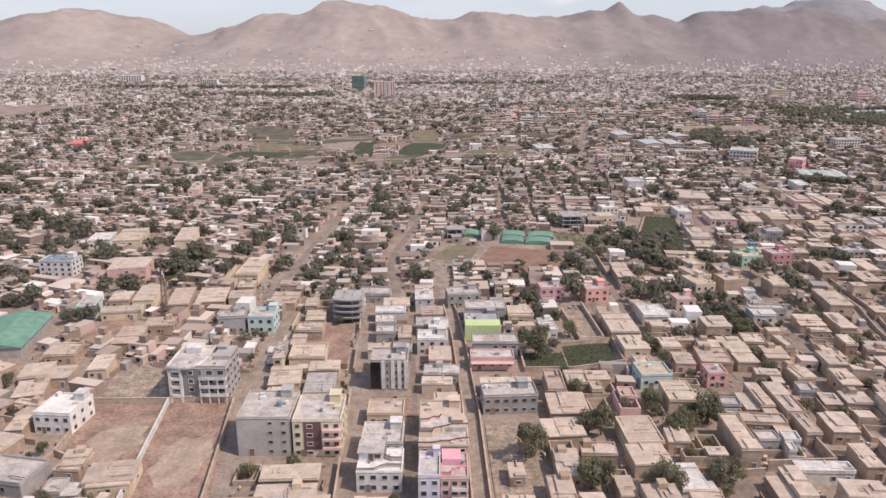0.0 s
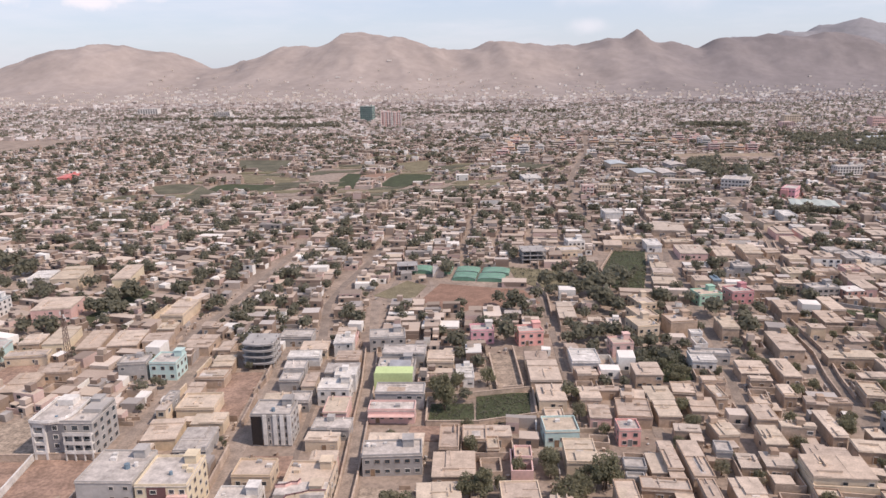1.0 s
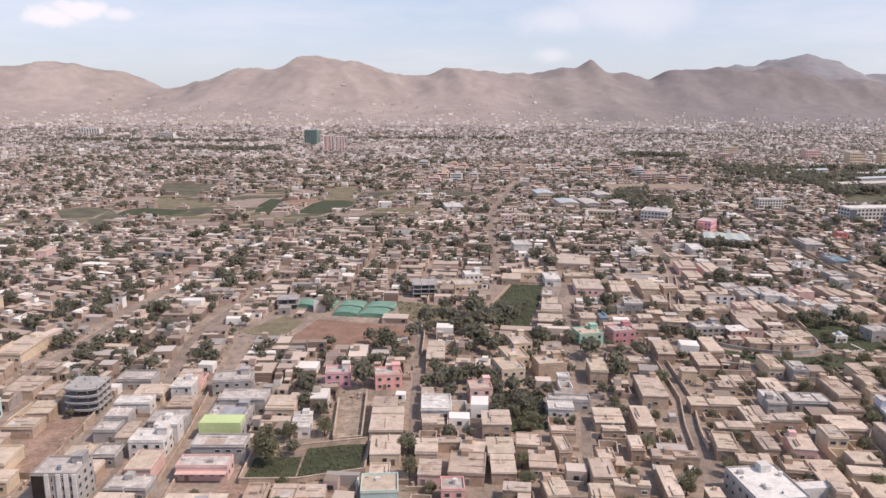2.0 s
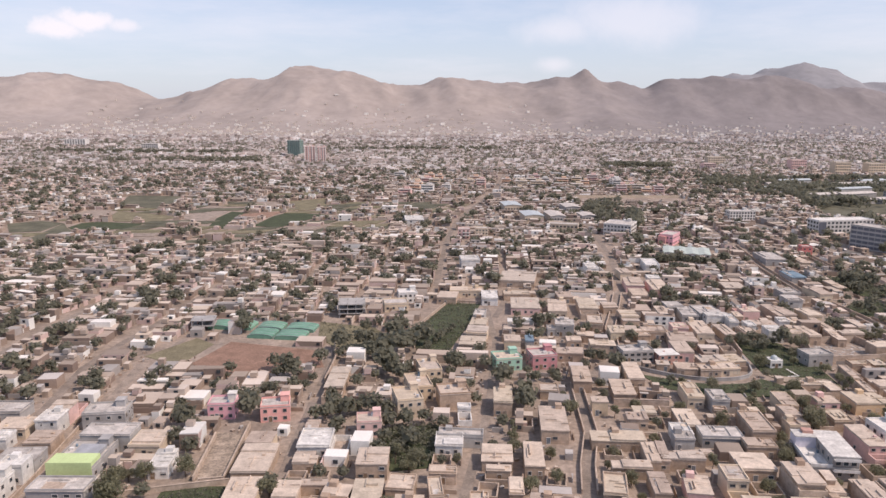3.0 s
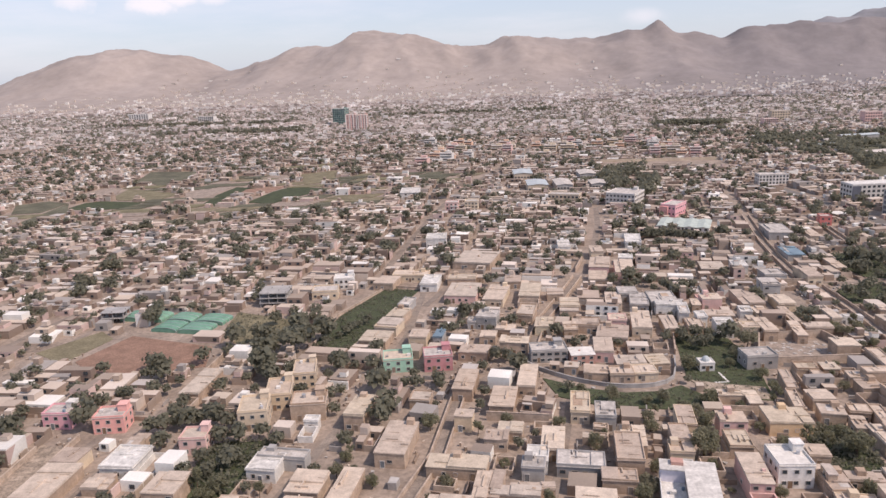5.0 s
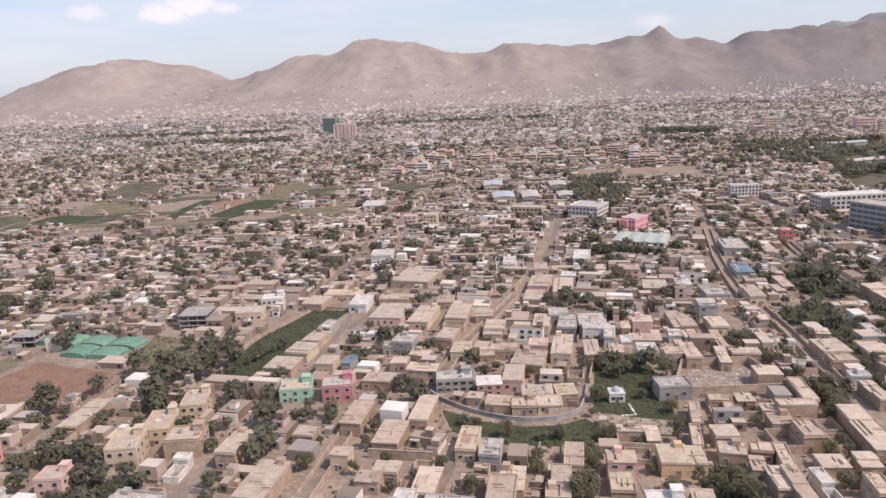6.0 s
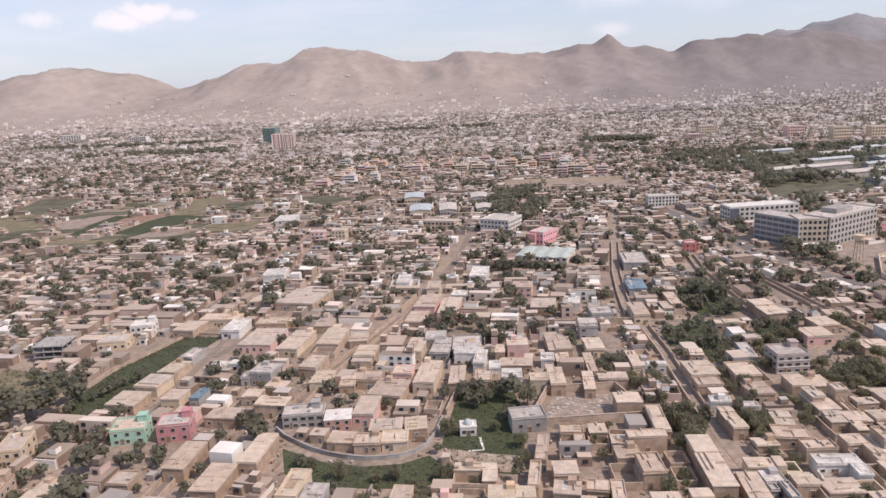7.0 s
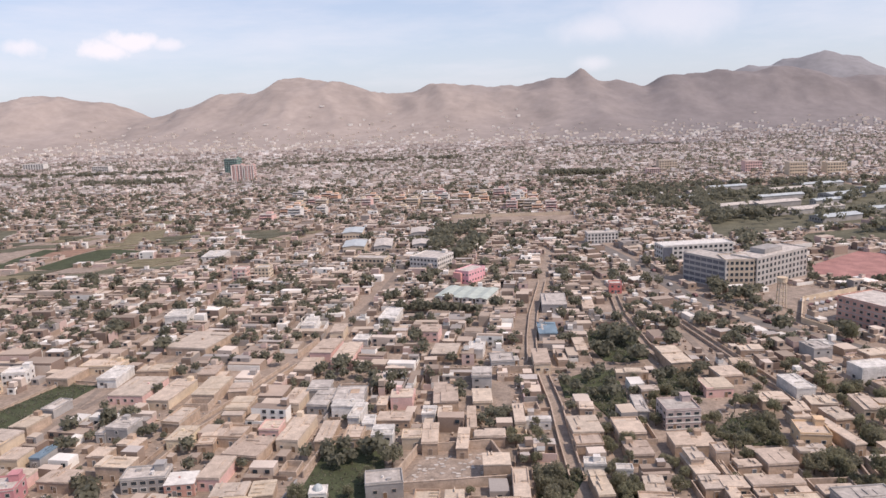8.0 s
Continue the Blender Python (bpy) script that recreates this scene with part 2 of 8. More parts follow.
span = rn.new("ShaderNodeMapRange")
span.inputs["From Min"].default_value, span.inputs["From Max"].default_value = 650, 1350
rl.new(drift.outputs["Value"], span.inputs["Value"])
dark = rn.new("ShaderNodeMix")
dark.data_type = "RGBA"
dark.blend_type = "MULTIPLY"
dark.inputs["B"].default_value = (0.64, 0.67, 0.73, 1)
rl.new(span.outputs["Result"], dark.inputs["Factor"])
was = rn["Principled BSDF"].inputs["Base Color"].links[0].from_socket
rl.new(was, dark.inputs["A"]), rl.new(dark.outputs["Result"], rn["Principled BSDF"].inputs["Base Color"])
# the grey-blue of distance haze is mixed into this rock's base colour
HAZED_ROCK = material("far_rock", [(0.249, 0.246, 0.259), (0.249, 0.246, 0.259)], rough=0.95, stain=0.12, stain_size=240, grain=0.1, grain_size=40, bump=0.0)
CITY_ROOF = material("city_roofs", [(0.297, 0.241, 0.199), (0.428, 0.349, 0.291), (0.548, 0.458, 0.387), (0.354, 0.288, 0.239), (0.503, 0.419, 0.343), (0.33, 0.302, 0.283), (0.602, 0.522, 0.458), (0.396, 0.317, 0.264), (0.521, 0.433, 0.363), (0.271, 0.216, 0.18), (0.722, 0.694, 0.653), (0.456, 0.415, 0.387)], stain=0.2, stain_size=30, per="island", bump=0, mixing="CONSTANT")
CITY_WALL = material("city_walls", [(0.234, 0.174, 0.143), (0.321, 0.248, 0.2), (0.286, 0.223, 0.181), (0.382, 0.308, 0.251), (0.331, 0.3, 0.28), (0.514, 0.43, 0.368), (0.26, 0.197, 0.159), (0.533, 0.402, 0.364), (0.731, 0.712, 0.668), (0.304, 0.231, 0.185)], stain=0.2, stain_size=30, per="island", bump=0, mixing="CONSTANT")
# far houses: city colours made paler and greyer, haze and sunlight painted in
HAZED_ROOF = material("far_roofs", [(0.358, 0.305, 0.272), (0.576, 0.509, 0.461), (0.677, 0.624, 0.584), (0.445, 0.385, 0.345), (0.721, 0.683, 0.65), (0.517, 0.451, 0.41), (0.402, 0.341, 0.308), (0.634, 0.566, 0.518)], stain=0.3, stain_size=140, grain=0.12, grain_size=20, per="island", bump=0, mixing="CONSTANT")
HAZED_WALL = material("far_walls", [(0.286, 0.241, 0.217), (0.533, 0.465, 0.428), (0.388, 0.328, 0.294), (0.693, 0.654, 0.631), (0.46, 0.386, 0.352), (0.331, 0.28, 0.253), (0.62, 0.567, 0.536), (0.518, 0.429, 0.399), (0.721, 0.69, 0.667), (0.367, 0.313, 0.283)], stain=0.3, stain_size=140, grain=0.12, grain_size=20, per="island", bump=0, mixing="CONSTANT")
SKY_SHEET = material("light_blue_sheet", [(0.3, 0.45, 0.55), (0.3, 0.45, 0.55)], rough=0.55, stain=0.15, stain_size=1)
# houses on the slopes, paler again: sunlight painted into walls that face away
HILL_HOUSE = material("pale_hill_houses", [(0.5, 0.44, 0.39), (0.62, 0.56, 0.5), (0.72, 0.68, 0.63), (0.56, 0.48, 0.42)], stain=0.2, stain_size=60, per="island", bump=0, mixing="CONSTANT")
MINT_SHEET = material("pale_green_sheet", [(0.399, 0.451, 0.412), (0.442, 0.493, 0.451)], rough=0.55, stain=0.15, stain_size=3, bump=0.05)
RUBBER = material("rubber", [(0.02, 0.02, 0.02), (0.02, 0.02, 0.02)], rough=0.9, stain=0.1, bump=0)

# ---- building blocks ----
class Geo:
    """Loose faces collected for one mesh; each face carries a material slot."""

    def __init__(self):
        self.v, self.f, self.m = [], [], []

    def add(self, verts, faces, slot=0):
        k = len(self.v)
        self.v += verts
        self.f += [tuple(i + k for i in f) for f in faces]
        self.m += [slot] * len(faces)

    def box(self, x0, x1, y0, y1, z0, z1, slot=0, top=None, wob=0.0, rnd=random):
        q = [(x0, y0), (x1, y0), (x1, y1), (x0, y1)]
        j = lambda: rnd.uniform(-wob, wob) if wob else 0.0
        verts = [(x, y, z0) for x, y in q] + [(x + j(), y + j(), z1 + j()) for x, y in q]
        k = len(self.v)
        self.add(verts, [(0, 1, 5, 4), (1, 2, 6, 5), (2, 3, 7, 6), (3, 0, 4, 7), (3, 2, 1, 0)], slot)
        self.f.append((k + 4, k + 5, k + 6, k + 7))
        self.m.append(slot if top is None else top)

    def prism(self, ring, z0, z1, slot=0, top=None):
        n, k = len(ring), len(self.v)
        self.add([(x, y, z0) for x, y in ring] + [(x, y, z1) for x, y in ring],
                 [(i, (i + 1) % n, n + (i + 1) % n, n + i) for i in range(n)] + [tuple(range(n - 1, -1, -1))], slot)
        self.f.append(tuple(range(k + n, k + 2 * n)))
        self.m.append(slot if top is None else top)

    def bar(self, a, b, r, slot=0, sides=4):
        a, b = Vector(a), Vector(b)
        side = (b - a).orthogonal().normalized()
        up = (b - a).cross(side).normalized()
        k = [(math.cos(2 * math.pi * i / sides + 0.78), math.sin(2 * math.pi * i / sides + 0.78)) for i in range(sides)]
        verts = [tuple(p + (side * c + up * s) * r) for p in (a, b) for c, s in k]
        self.add(verts, [(i, (i + 1) % sides, sides + (i + 1) % sides, sides + i) for i in range(sides)]
                 + [tuple(range(sides - 1, -1, -1)), tuple(range(sides, 2 * sides))], slot)

    def moved(self, m):
        g = Geo()
        g.v, g.f, g.m = [tuple(m @ Vector(p)) for p in self.v], self.f, self.m
        return g

    def join(self, other):
        k = len(self.v)
        self.v += other.v
        self.f += [tuple(i + k for i in f) for f in other.f]
        self.m += other.m

    def mesh(self, name, mats):
        me = bpy.data.meshes.new(name)
        me.from_pydata(self.v, [], self.f)
        for m in mats:
            me.materials.append(m)
        if len(mats) > 1:
            me.polygons.foreach_set("material_index", self.m)
        me.update()
        return me


def thing(name, m, label, category, group=""):
    ob = new(name)
    ob.empty_display_size = 0.5
    ob.matrix_basis = m
    return tagged(ob, label, category, group)


def part(name, data, mats, parent, label="", at=None):
    """One mesh object under a thing or a part; data is a Geo, or a mesh that alike pieces share."""
    me = data if isinstance(data, bpy.types.Mesh) else data.mesh(name, mats if isinstance(mats, (list, tuple)) else [mats])
    ob = new(name, me)
    ob.parent = parent
    if at is not None:
        ob.matrix_basis = at
    if label:
        ob["label"] = label
    return ob


def setting(name, data, mats, label, category, kind="structure"):
    ob = new(name, data.mesh(name, mats if isinstance(mats, (list, tuple)) else [mats]))
    return tagged(ob, label, category, "", kind)


WINDOWS = {}


def inset_panel(w, h, rim, depth, proud, z0=0.0):
    """One piece: a raised rim round a sunk panel, facing -y, its lower edge's middle at the origin."""
    g = Geo()
    x, r = w / 2, rim
    outer = [(-x - r, z0 - r), (x + r, z0 - r), (x + r, z0 + h + r), (-x - r, z0 + h + r)]
    inner = [(-x, z0), (x, z0), (x, z0 + h), (-x, z0 + h)]
    v = [(a, 0.05, b) for a, b in outer] + [(a, -proud, b) for a, b in outer] + [(a, -proud, b) for a, b in inner] + [(a, depth - proud, b) for a, b in inner]
    f = [(4 * k + i, 4 * k + (i + 1) % 4, 4 * k + 4 + (i + 1) % 4, 4 * k + 4 + i) for k in range(3) for i in range(4)]
    g.add(v, f, 0)
    g.add([], [], 1)
    g.f.append((12, 13, 14, 15))
    g.m.append(1)
    return g


def window_mesh(w, h, pane=None, frame_mat=None):
    """A framed window that stands on a wall facing -y, its sill's middle at the origin."""
    pane, frame_mat = pane or GLASS, frame_mat or FRAME
    key = (round(w, 1), round(h, 1), pane.name, frame_mat.name)
    if key not in WINDOWS:
        WINDOWS[key] = inset_panel(w, h, 0.1, 0.07, 0.09).mesh("window", [frame_mat, pane])
    return WINDOWS[key]


def door_mesh():
    if "door" not in WINDOWS:
        WINDOWS["door"] = inset_panel(1.0, 1.8, 0.1, 0.05, 0.08, 0.1).mesh("door", [FRAME, WOOD])
    return WINDOWS["door"]


# which stretch of ground is taken, metre by metre
GX, GY, GW, GH = -700, 90, 1900, 1010
TAKEN = np.zeros((GW, GH), bool)
OPEN = np.zeros((GW, GH), bool)


def cells(cx, cy, w, d, ang, step=0.8):
    c, s = math.cos(radians(ang)), math.sin(radians(ang))
    u = np.arange(-w / 2, w / 2 + 0.01, min(step, w / 3))
    v = np.arange(-d / 2, d / 2 + 0.01, min(step, d / 3))
    U, V = np.meshgrid(u, v)
    i = (cx + U * c - V * s - GX).astype(int).ravel()
    j = (cy + U * s + V * c - GY).astype(int).ravel()
    ok = (i >= 0) & (i < GW) & (j >= 0) & (j < GH)
    return i[ok], j[ok]


def take(cx, cy, w, d, ang=0):
    TAKEN[cells(cx, cy, w, d, ang)] = True
    OPEN[cells(cx, cy, w, d, ang)] = False


def free(cx, cy, w, d, ang=0):
    i, j = cells(cx, cy, w, d, ang)
    return len(i) > 0 and not TAKEN[i, j].any()


def standing_room(x, y):
    i, j = cells(x, y, 1.6, 1.6, 0)
    return len(i) > 0 and not (TAKEN[i, j] & ~OPEN[i, j]).any()


def take_ring(ring):
    xs, ys = [p[0] for p in ring], [p[1] for p in ring]
    for i in range(int(min(xs)), int(max(xs)) + 1):
        for j in range(int(min(ys)), int(max(ys)) + 1):
            if inside(ring, i + 0.5, j + 0.5) and 0 <= i - GX < GW and 0 <= j - GY < GH:
                TAKEN[i - GX, j - GY] = OPEN[i - GX, j - GY] = True


def inside(ring, x, y):
    hit = False
    for (x0, y0), (x1, y1) in zip(ring, ring[1:] + ring[:1]):
        if (y0 > y) != (y1 > y) and x < x0 + (y - y0) * (x1 - x0) / (y1 - y0):
            hit = not hit
    return hit


def near_edge(x):
    """How far ahead the seen ground begins, by the place across."""
    return 128 if x < 95 else 128 + (x - 95) * 0.575


def in_view(x, y, m=8):
    return y > near_edge(x) - m and -90 - m - 0.57 * (y - 130) < x < 382 + m + 0.57 * (y - 290)

# ---- ground, mountains, roads, fields ----
HILLS = ((-1290, 2760, 197, 300, 300, 2.2), (-1450, 2700, 138, 250, 260, 2.0), (-1080, 2800, 166, 215, 260, 2.2), (-560, 2760, 180, 225, 280, 1.8), (-760, 2760, 120, 200, 260, 1.8),
         (-325, 2780, 228, 212, 300, 2.0), (-170, 2760, 202, 230, 280, 2.0), (60, 2800, 160, 260, 260, 2.0), (240, 2760, 192, 220, 280, 2.0), (430, 2780, 168, 180, 260, 2.0))
DARK_HILLS = ((590, 2760, 190, 170, 260, 1.8), (691, 2750, 226, 120, 260, 1.2), (760, 2560, 92, 150, 130, 1.8), (815, 2780, 186, 150, 240, 1.9),
              (985, 2750, 196, 140, 230, 1.6), (1075, 2790, 178, 120, 220, 1.6), (1185, 2770, 196, 180, 230, 2.0), (1300, 2770, 190, 160, 230, 2.0), (1420, 2760, 196, 220, 220, 2.0), (1650, 2780, 165, 260, 220, 2.0),
              (1950, 2800, 140, 300, 220, 2.0), (2300, 2800, 120, 320, 220, 2.0))
FAR_HILLS = ((1410, 3700, 226, 230, 400, 2.0), (1640, 3700, 246, 200, 400, 2.0), (1830, 3720, 276, 190, 400, 1.8), (1955, 3700, 312, 210, 420, 1.6), (2100, 3700, 276, 170, 400, 1.6), (2350, 3700, 215, 260, 400, 2.0), (2700, 3700, 240, 300, 400, 2.0), (3100, 3700, 180, 300, 400, 2.0))


def height(x, y, hills=HILLS + DARK_HILLS, rough=1.0):
    total = 0.0
    for hx, hy, h, rx, ry, p in hills:
        r = math.hypot((x - hx) / (rx * 1.25), (y - hy) / (ry * 1.1))
        if r < 4:
            total += (h * math.exp(-0.95 * r ** p if r < 1 else -0.95 * r ** min(p, 1.45))) ** 7
    z = total ** (1 / 7)
    if z > 6:
        p = Vector((x / 170, y / 210, 3.7))
        gully = 1 - abs(noise.noise(p)) * 2
        fine = noise.fractal(Vector((x / 60, y / 60, 9.1)), 0.8, 2.1, 4)
        z += rough * min(1.0, z / 120) * (gully * 13 - 7.5 + fine * 6.5)
    return z


def terrain(name, xs, ys, hills, mat, label, sink):
    g = Geo()
    nx, ny = len(xs), len(ys)
    g.v = [(x, y, height(x, y, hills) - sink) for y in ys for x in xs]
    g.f = [(j * nx + i, j * nx + i + 1, (j + 1) * nx + i + 1, (j + 1) * nx + i) for j in range(ny - 1) for i in range(nx - 1)]
    g.m = [0] * len(g.f)
    ob = setting(name, g, mat, label, "mountain")
    ob.data.polygons.foreach_set("use_smooth", [True] * len(g.f))
    return ob


terrain("mountain_range", np.linspace(-2400, 2900, 420), np.linspace(1850, 3150, 110), HILLS + DARK_HILLS, ROCK, "bare dry mountain ridge, tan turning to dark grey-brown rock", 1.0)
terrain("far_mountain_range", np.linspace(1000, 3600, 110), np.linspace(2900, 4300, 40), FAR_HILLS, HAZED_ROCK, "hazy grey far mountain ridge", 3.0)

g = Geo()
g.add([(-4200, -1600, 0), (4600, -1600, 0), (4600, 4850, 0), (-4200, 4850, 0)], [(0, 1, 2, 3)])
setting("ground", g, EARTH, "dusty brown earth under the city", "ground")


def strip(points, width):
    """A flat band along a line of points."""
    left, right = [], []
    for i, p in enumerate(points):
        a, b = Vector(points[max(0, i - 1)]), Vector(points[min(len(points) - 1, i + 1)])
        n = Vector((-(b - a).y, (b - a).x)).normalized() * width / 2
        left.append(tuple(Vector(p) + n)), right.append(tuple(Vector(p) - n))
    return left, right


LIFT = [0.03]


def road(name, points, width, mat, label, category="road"):
    LIFT[0] += 0.004
    left, right = strip(points, width)
    g, n = Geo(), len(points)
    for z in (0.0, LIFT[0]):
        g.v += [(*p, z) for p in left] + [(*p, z) for p in right]
    for i in range(n - 1):
        a, b, c, d = i, i + 1, n + i + 1, n + i
        g.f += [(2 * n + d, 2 * n + c, 2 * n + b, 2 * n + a), (b, a, 2 * n + a, 2 * n + b), (d, c, 2 * n + c, 2 * n + d)]
    g.m = [0] * len(g.f)
    for p, q in zip(points, points[1:]):
        v = Vector(q) - Vector(p)
        m = (Vector(p) + Vector(q)) / 2
        take(m.x, m.y, v.length + 1, width + 0.6, math.degrees(math.atan2(v.y, v.x)))
    return setting(name, g, mat, label, category)


def blob(cx, cy, rx, ry, seed):
    """A rounded ragged outline."""
    r = random.Random(seed)
    return [(cx + math.cos(math.tau * i / 16) * rx * r.uniform(0.7, 1.15), cy + math.sin(math.tau * i / 16) * ry * r.uniform(0.7, 1.15)) for i in range(16)]


def field(name, ring, mat, label, category="field", block=True):
    LIFT[0] += 0.004
    g = Geo()
    g.prism(ring, -0.2, LIFT[0])
    if block:
        take_ring(ring)
    return setting(name, g, mat, label, category)


road("road_1", [(-18, 120), (-19.3, 166), (-21, 217), (-22.5, 250)], 3.2, DUST, "pale dusty unpaved street between house walls")
road("road_2", [(-3.4, 125), (-4.7, 178), (-7, 238)], 1.6, LANE, "narrow shaded alley between tall houses")
road("road_3", [(10.2, 120), (10.2, 166), (8.6, 217), (6.4, 246), (2, 300)], 3.4, DUST, "pale dusty unpaved street between house walls")
road("road_4", [(-45, 125), (-49.5, 170), (-50.3, 183), (-48.2, 241)], 3.6, DUST, "dusty lane beside an earth lot")
road("road_5", [(141, 184), (143, 192), (146, 206.5), (148.5, 220), (153.6, 239), (157, 277), (177, 302), (180, 316), (184, 338.5), (191.5, 361), (202.5, 397), (207, 405), (215, 445), (224.4, 507), (229.6, 561), (246, 575)], 3.4, LANE, "long dusty main street through the mud-house quarter")
road("road_6", [(114, 200), (126, 260), (134, 323), (134.5, 385)], 2.6, LANE, "narrow lane between mud walls")
road("road_7", [(111.5, 416), (115.4, 477), (121.4, 549), (129.4, 621), (146, 698), (180, 837), (215, 1050)], 3.2, LANE, "straight dusty street far into the city")
road("road_8", [(181, 220), (183.2, 230.7), (186.3, 249.6), (189.5, 272.7)], 2.4, LANE, "narrow lane between mud walls")
road("road_9", [(303, 270), (301, 302), (301, 325), (301.5, 350), (300.3, 379), (296.5, 389), (300, 423), (304, 458), (315.5, 526), (330, 620)], 3.4, DUST, "straight lane between mud walls")
road("road_10", [(475, 340), (447, 376), (426, 402), (411, 426), (399.5, 441), (390.5, 464), (385, 492), (379.5, 538), (375, 580), (362, 660)], 8.0, ASPHALT, "wide worn asphalt road beside the walled offices")
road("road_11", [(349, 340), (347, 388), (345.3, 412), (345, 454), (348.5, 490), (345, 540)], 3.2, DUST, "straight lane between mud walls")
road("road_12", [(374, 296), (378, 323), (381, 341), (380, 356), (376, 386), (368, 442)], 3.0, DUST, "straight lane between mud walls")
road("road_13", [(57, 205), (58, 220), (59.5, 262)], 2.4, LANE, "narrow lane beside a field wall")
road("road_14", [(262, 386), (299, 386), (349, 384)], 3.0, LANE, "cross lane between mud walls")
road("road_17", [(89.6, 217), (87.5, 185)], 2.8, LANE, "narrow shaded lane between mud walls")
road("road_18", [(69.7, 264), (69, 236), (68.8, 214)], 2.4, LANE, "narrow lane between field walls")
road("road_19", [(365.5, 426), (365.8, 389)], 2.8, LANE, "narrow lane between mud walls")
road("road_20", [(-12, 254), (-14.4, 274), (-17.2, 296), (-14.8, 323), (-7.8, 365), (-2, 420)], 3.2, LANE, "winding dusty lane between houses")
road("road_21", [(-61, 255), (-58.8, 275), (-56.6, 301), (-55, 323), (-52, 360), (-46, 430)], 3.0, LANE, "dusty lane between garden walls")
road("road_22", [(137, 358), (142, 376), (147, 397), (153, 430)], 2.8, LANE, "narrow lane between mud walls")
road("road_23", [(24, 291), (23, 308), (25, 318.5), (23.5, 330)], 1.8, DUST, "pale trodden path across the plots", "path")
road("road_24", [(8, 299), (6.5, 313), (8.5, 330)], 2.6, LANE, "dusty lane along the plots")
road("road_25", [(233.4, 254.5), (234.3, 246), (235.4, 237), (236, 228)], 2.4, DUST, "narrow pale lane between house walls")
road("road_15", [(70, 278), (71, 300), (68, 318)], 2.2, LANE, "footpath along a field wall")

field("field_1", [(28, 205), (40, 205), (40, 193), (27.4, 193)], CROP, "small square green crop plot")
field("field_2", [(41, 212), (56.5, 212), (55.5, 198), (47, 193), (40.4, 193)], CROP, "green crop plot inside mud walls")
field("field_3", [(101, 318), (104, 346), (117, 383), (132, 380), (124, 345), (113, 306)], CROP, "long green field between a path and house walls")
field("field_4", [(28, 325), (64, 314), (69, 296), (34, 286), (20, 300)], PLOUGHED, "ploughed red-brown plot")
field("field_5", [(0, 308), (13, 330), (22, 322), (16, 298)], DRY_CROP, "dry fallow plot")
field("field_6", [(60, 352), (84, 343), (98, 318), (70, 318), (62, 330)], DRY_CROP, "patchy vegetable plot beside greenhouses")
field("field_7", [(-63.5, 122), (-45.5, 122), (-52.5, 175), (-69, 175)], RED_EARTH, "bare red-brown earth building lot")
field("field_8", [(-86, 152), (-66, 140), (-70.5, 174), (-90, 174)], RED_EARTH, "bare red earth building lot")
field("field_9", [(-36, 196), (-25, 196), (-26, 228), (-37, 228)], RED_EARTH, "bare red-brown earth lot behind a wall")
field("field_10", [(226, 287), (230, 325), (246, 332), (250, 300), (247, 272), (232, 274)], CROP, "walled green garden with grass")
field("field_11", [(253, 298), (259, 317), (277, 319), (283, 301)], DUST, "dusty walled ground strewn with pale stones")
field("field_15", [(464, 512), (500, 506), (534, 572), (522, 584), (476, 548)], RED_YARD, "red-brown levelled earth yard")
field("field_16", [(500, 622), (556, 610), (600, 676), (520, 650)], ROUGH_GRASS, "green grass field")
field("field_17", [(262, 372), (288, 374), (286, 346), (262, 350)], DUST, "bare dusty plot inside mud walls")
field("field_18", [(260, 742), (370, 738), (368, 780), (260, 786)], EARTH, "large dry open ground behind a long wall")
field("field_20", [(45, 212), (56, 214), (57, 240), (45, 243)], RUBBLE, "dry grass yard behind a pink house")
field("field_21", [(418, 478), (438, 500), (470, 486), (450, 430), (432, 424)], DUST, "dusty car yard behind a wall")

field("field_22", [(452, 640), (500, 655), (610, 700), (700, 800), (700, 960), (560, 960), (500, 820)], ROUGH_GRASS, "open grassy depot grounds with long sheds")
field("field_23", blob(-57, 147, 6.6, 13, 1), TAN_DUST, "pale dusty patch in an earth lot", block=False)
field("field_24", blob(-75, 156, 6.6, 9.5, 2), TAN_DUST, "pale dusty patch in an earth lot", block=False)
field("field_25", [(13.2, 128), (24, 128), (24, 160), (13.2, 163)], RUBBLE, "bare pale lot beside a street")
field("field_12", [(-88.2, 174.9), (-69.9, 175.7), (-77.5, 195.1), (-83.6, 198.3), (-90.6, 192.4)], RUBBLE, "bare rubble-strewn ground with dry weeds")
field("field_13", [(-14.7, 166.8), (-5.2, 166.6), (-5.2, 176.3), (-14.8, 176.5)], RED_EARTH, "bare brown walled lot")
field("field_14", [(21.9, 183.8), (30.5, 183.6), (30.9, 191.4), (23, 191.6)], RED_EARTH, "bare brown walled lot")
field("field_26", [(-112, 276), (-105.5, 275), (-94.6, 313.5), (-103, 321)], CROP, "narrow dark green orchard strip")
field("field_27", [(-113, 219), (-111, 238), (-104, 242), (-97, 222), (-103.5, 212)], RED_EARTH, "bare red-brown lot")
field("field_28", [(-154, 311), (-134, 317), (-136, 325), (-153, 319)], RED_EARTH, "bare red-brown lot beside trees")
field("field_29", [(182, 287), (195, 279.5), (206, 276.8), (216, 277.8), (223, 282), (230, 273), (222, 266), (200, 267), (186, 274)], CROP, "rough green strip below a curved wall")
field("field_19", [(226.5, 286), (236, 283), (247, 281), (246.5, 272.5), (232, 274.5)], RUBBLE, "dusty strip at the edge of a garden", block=False)
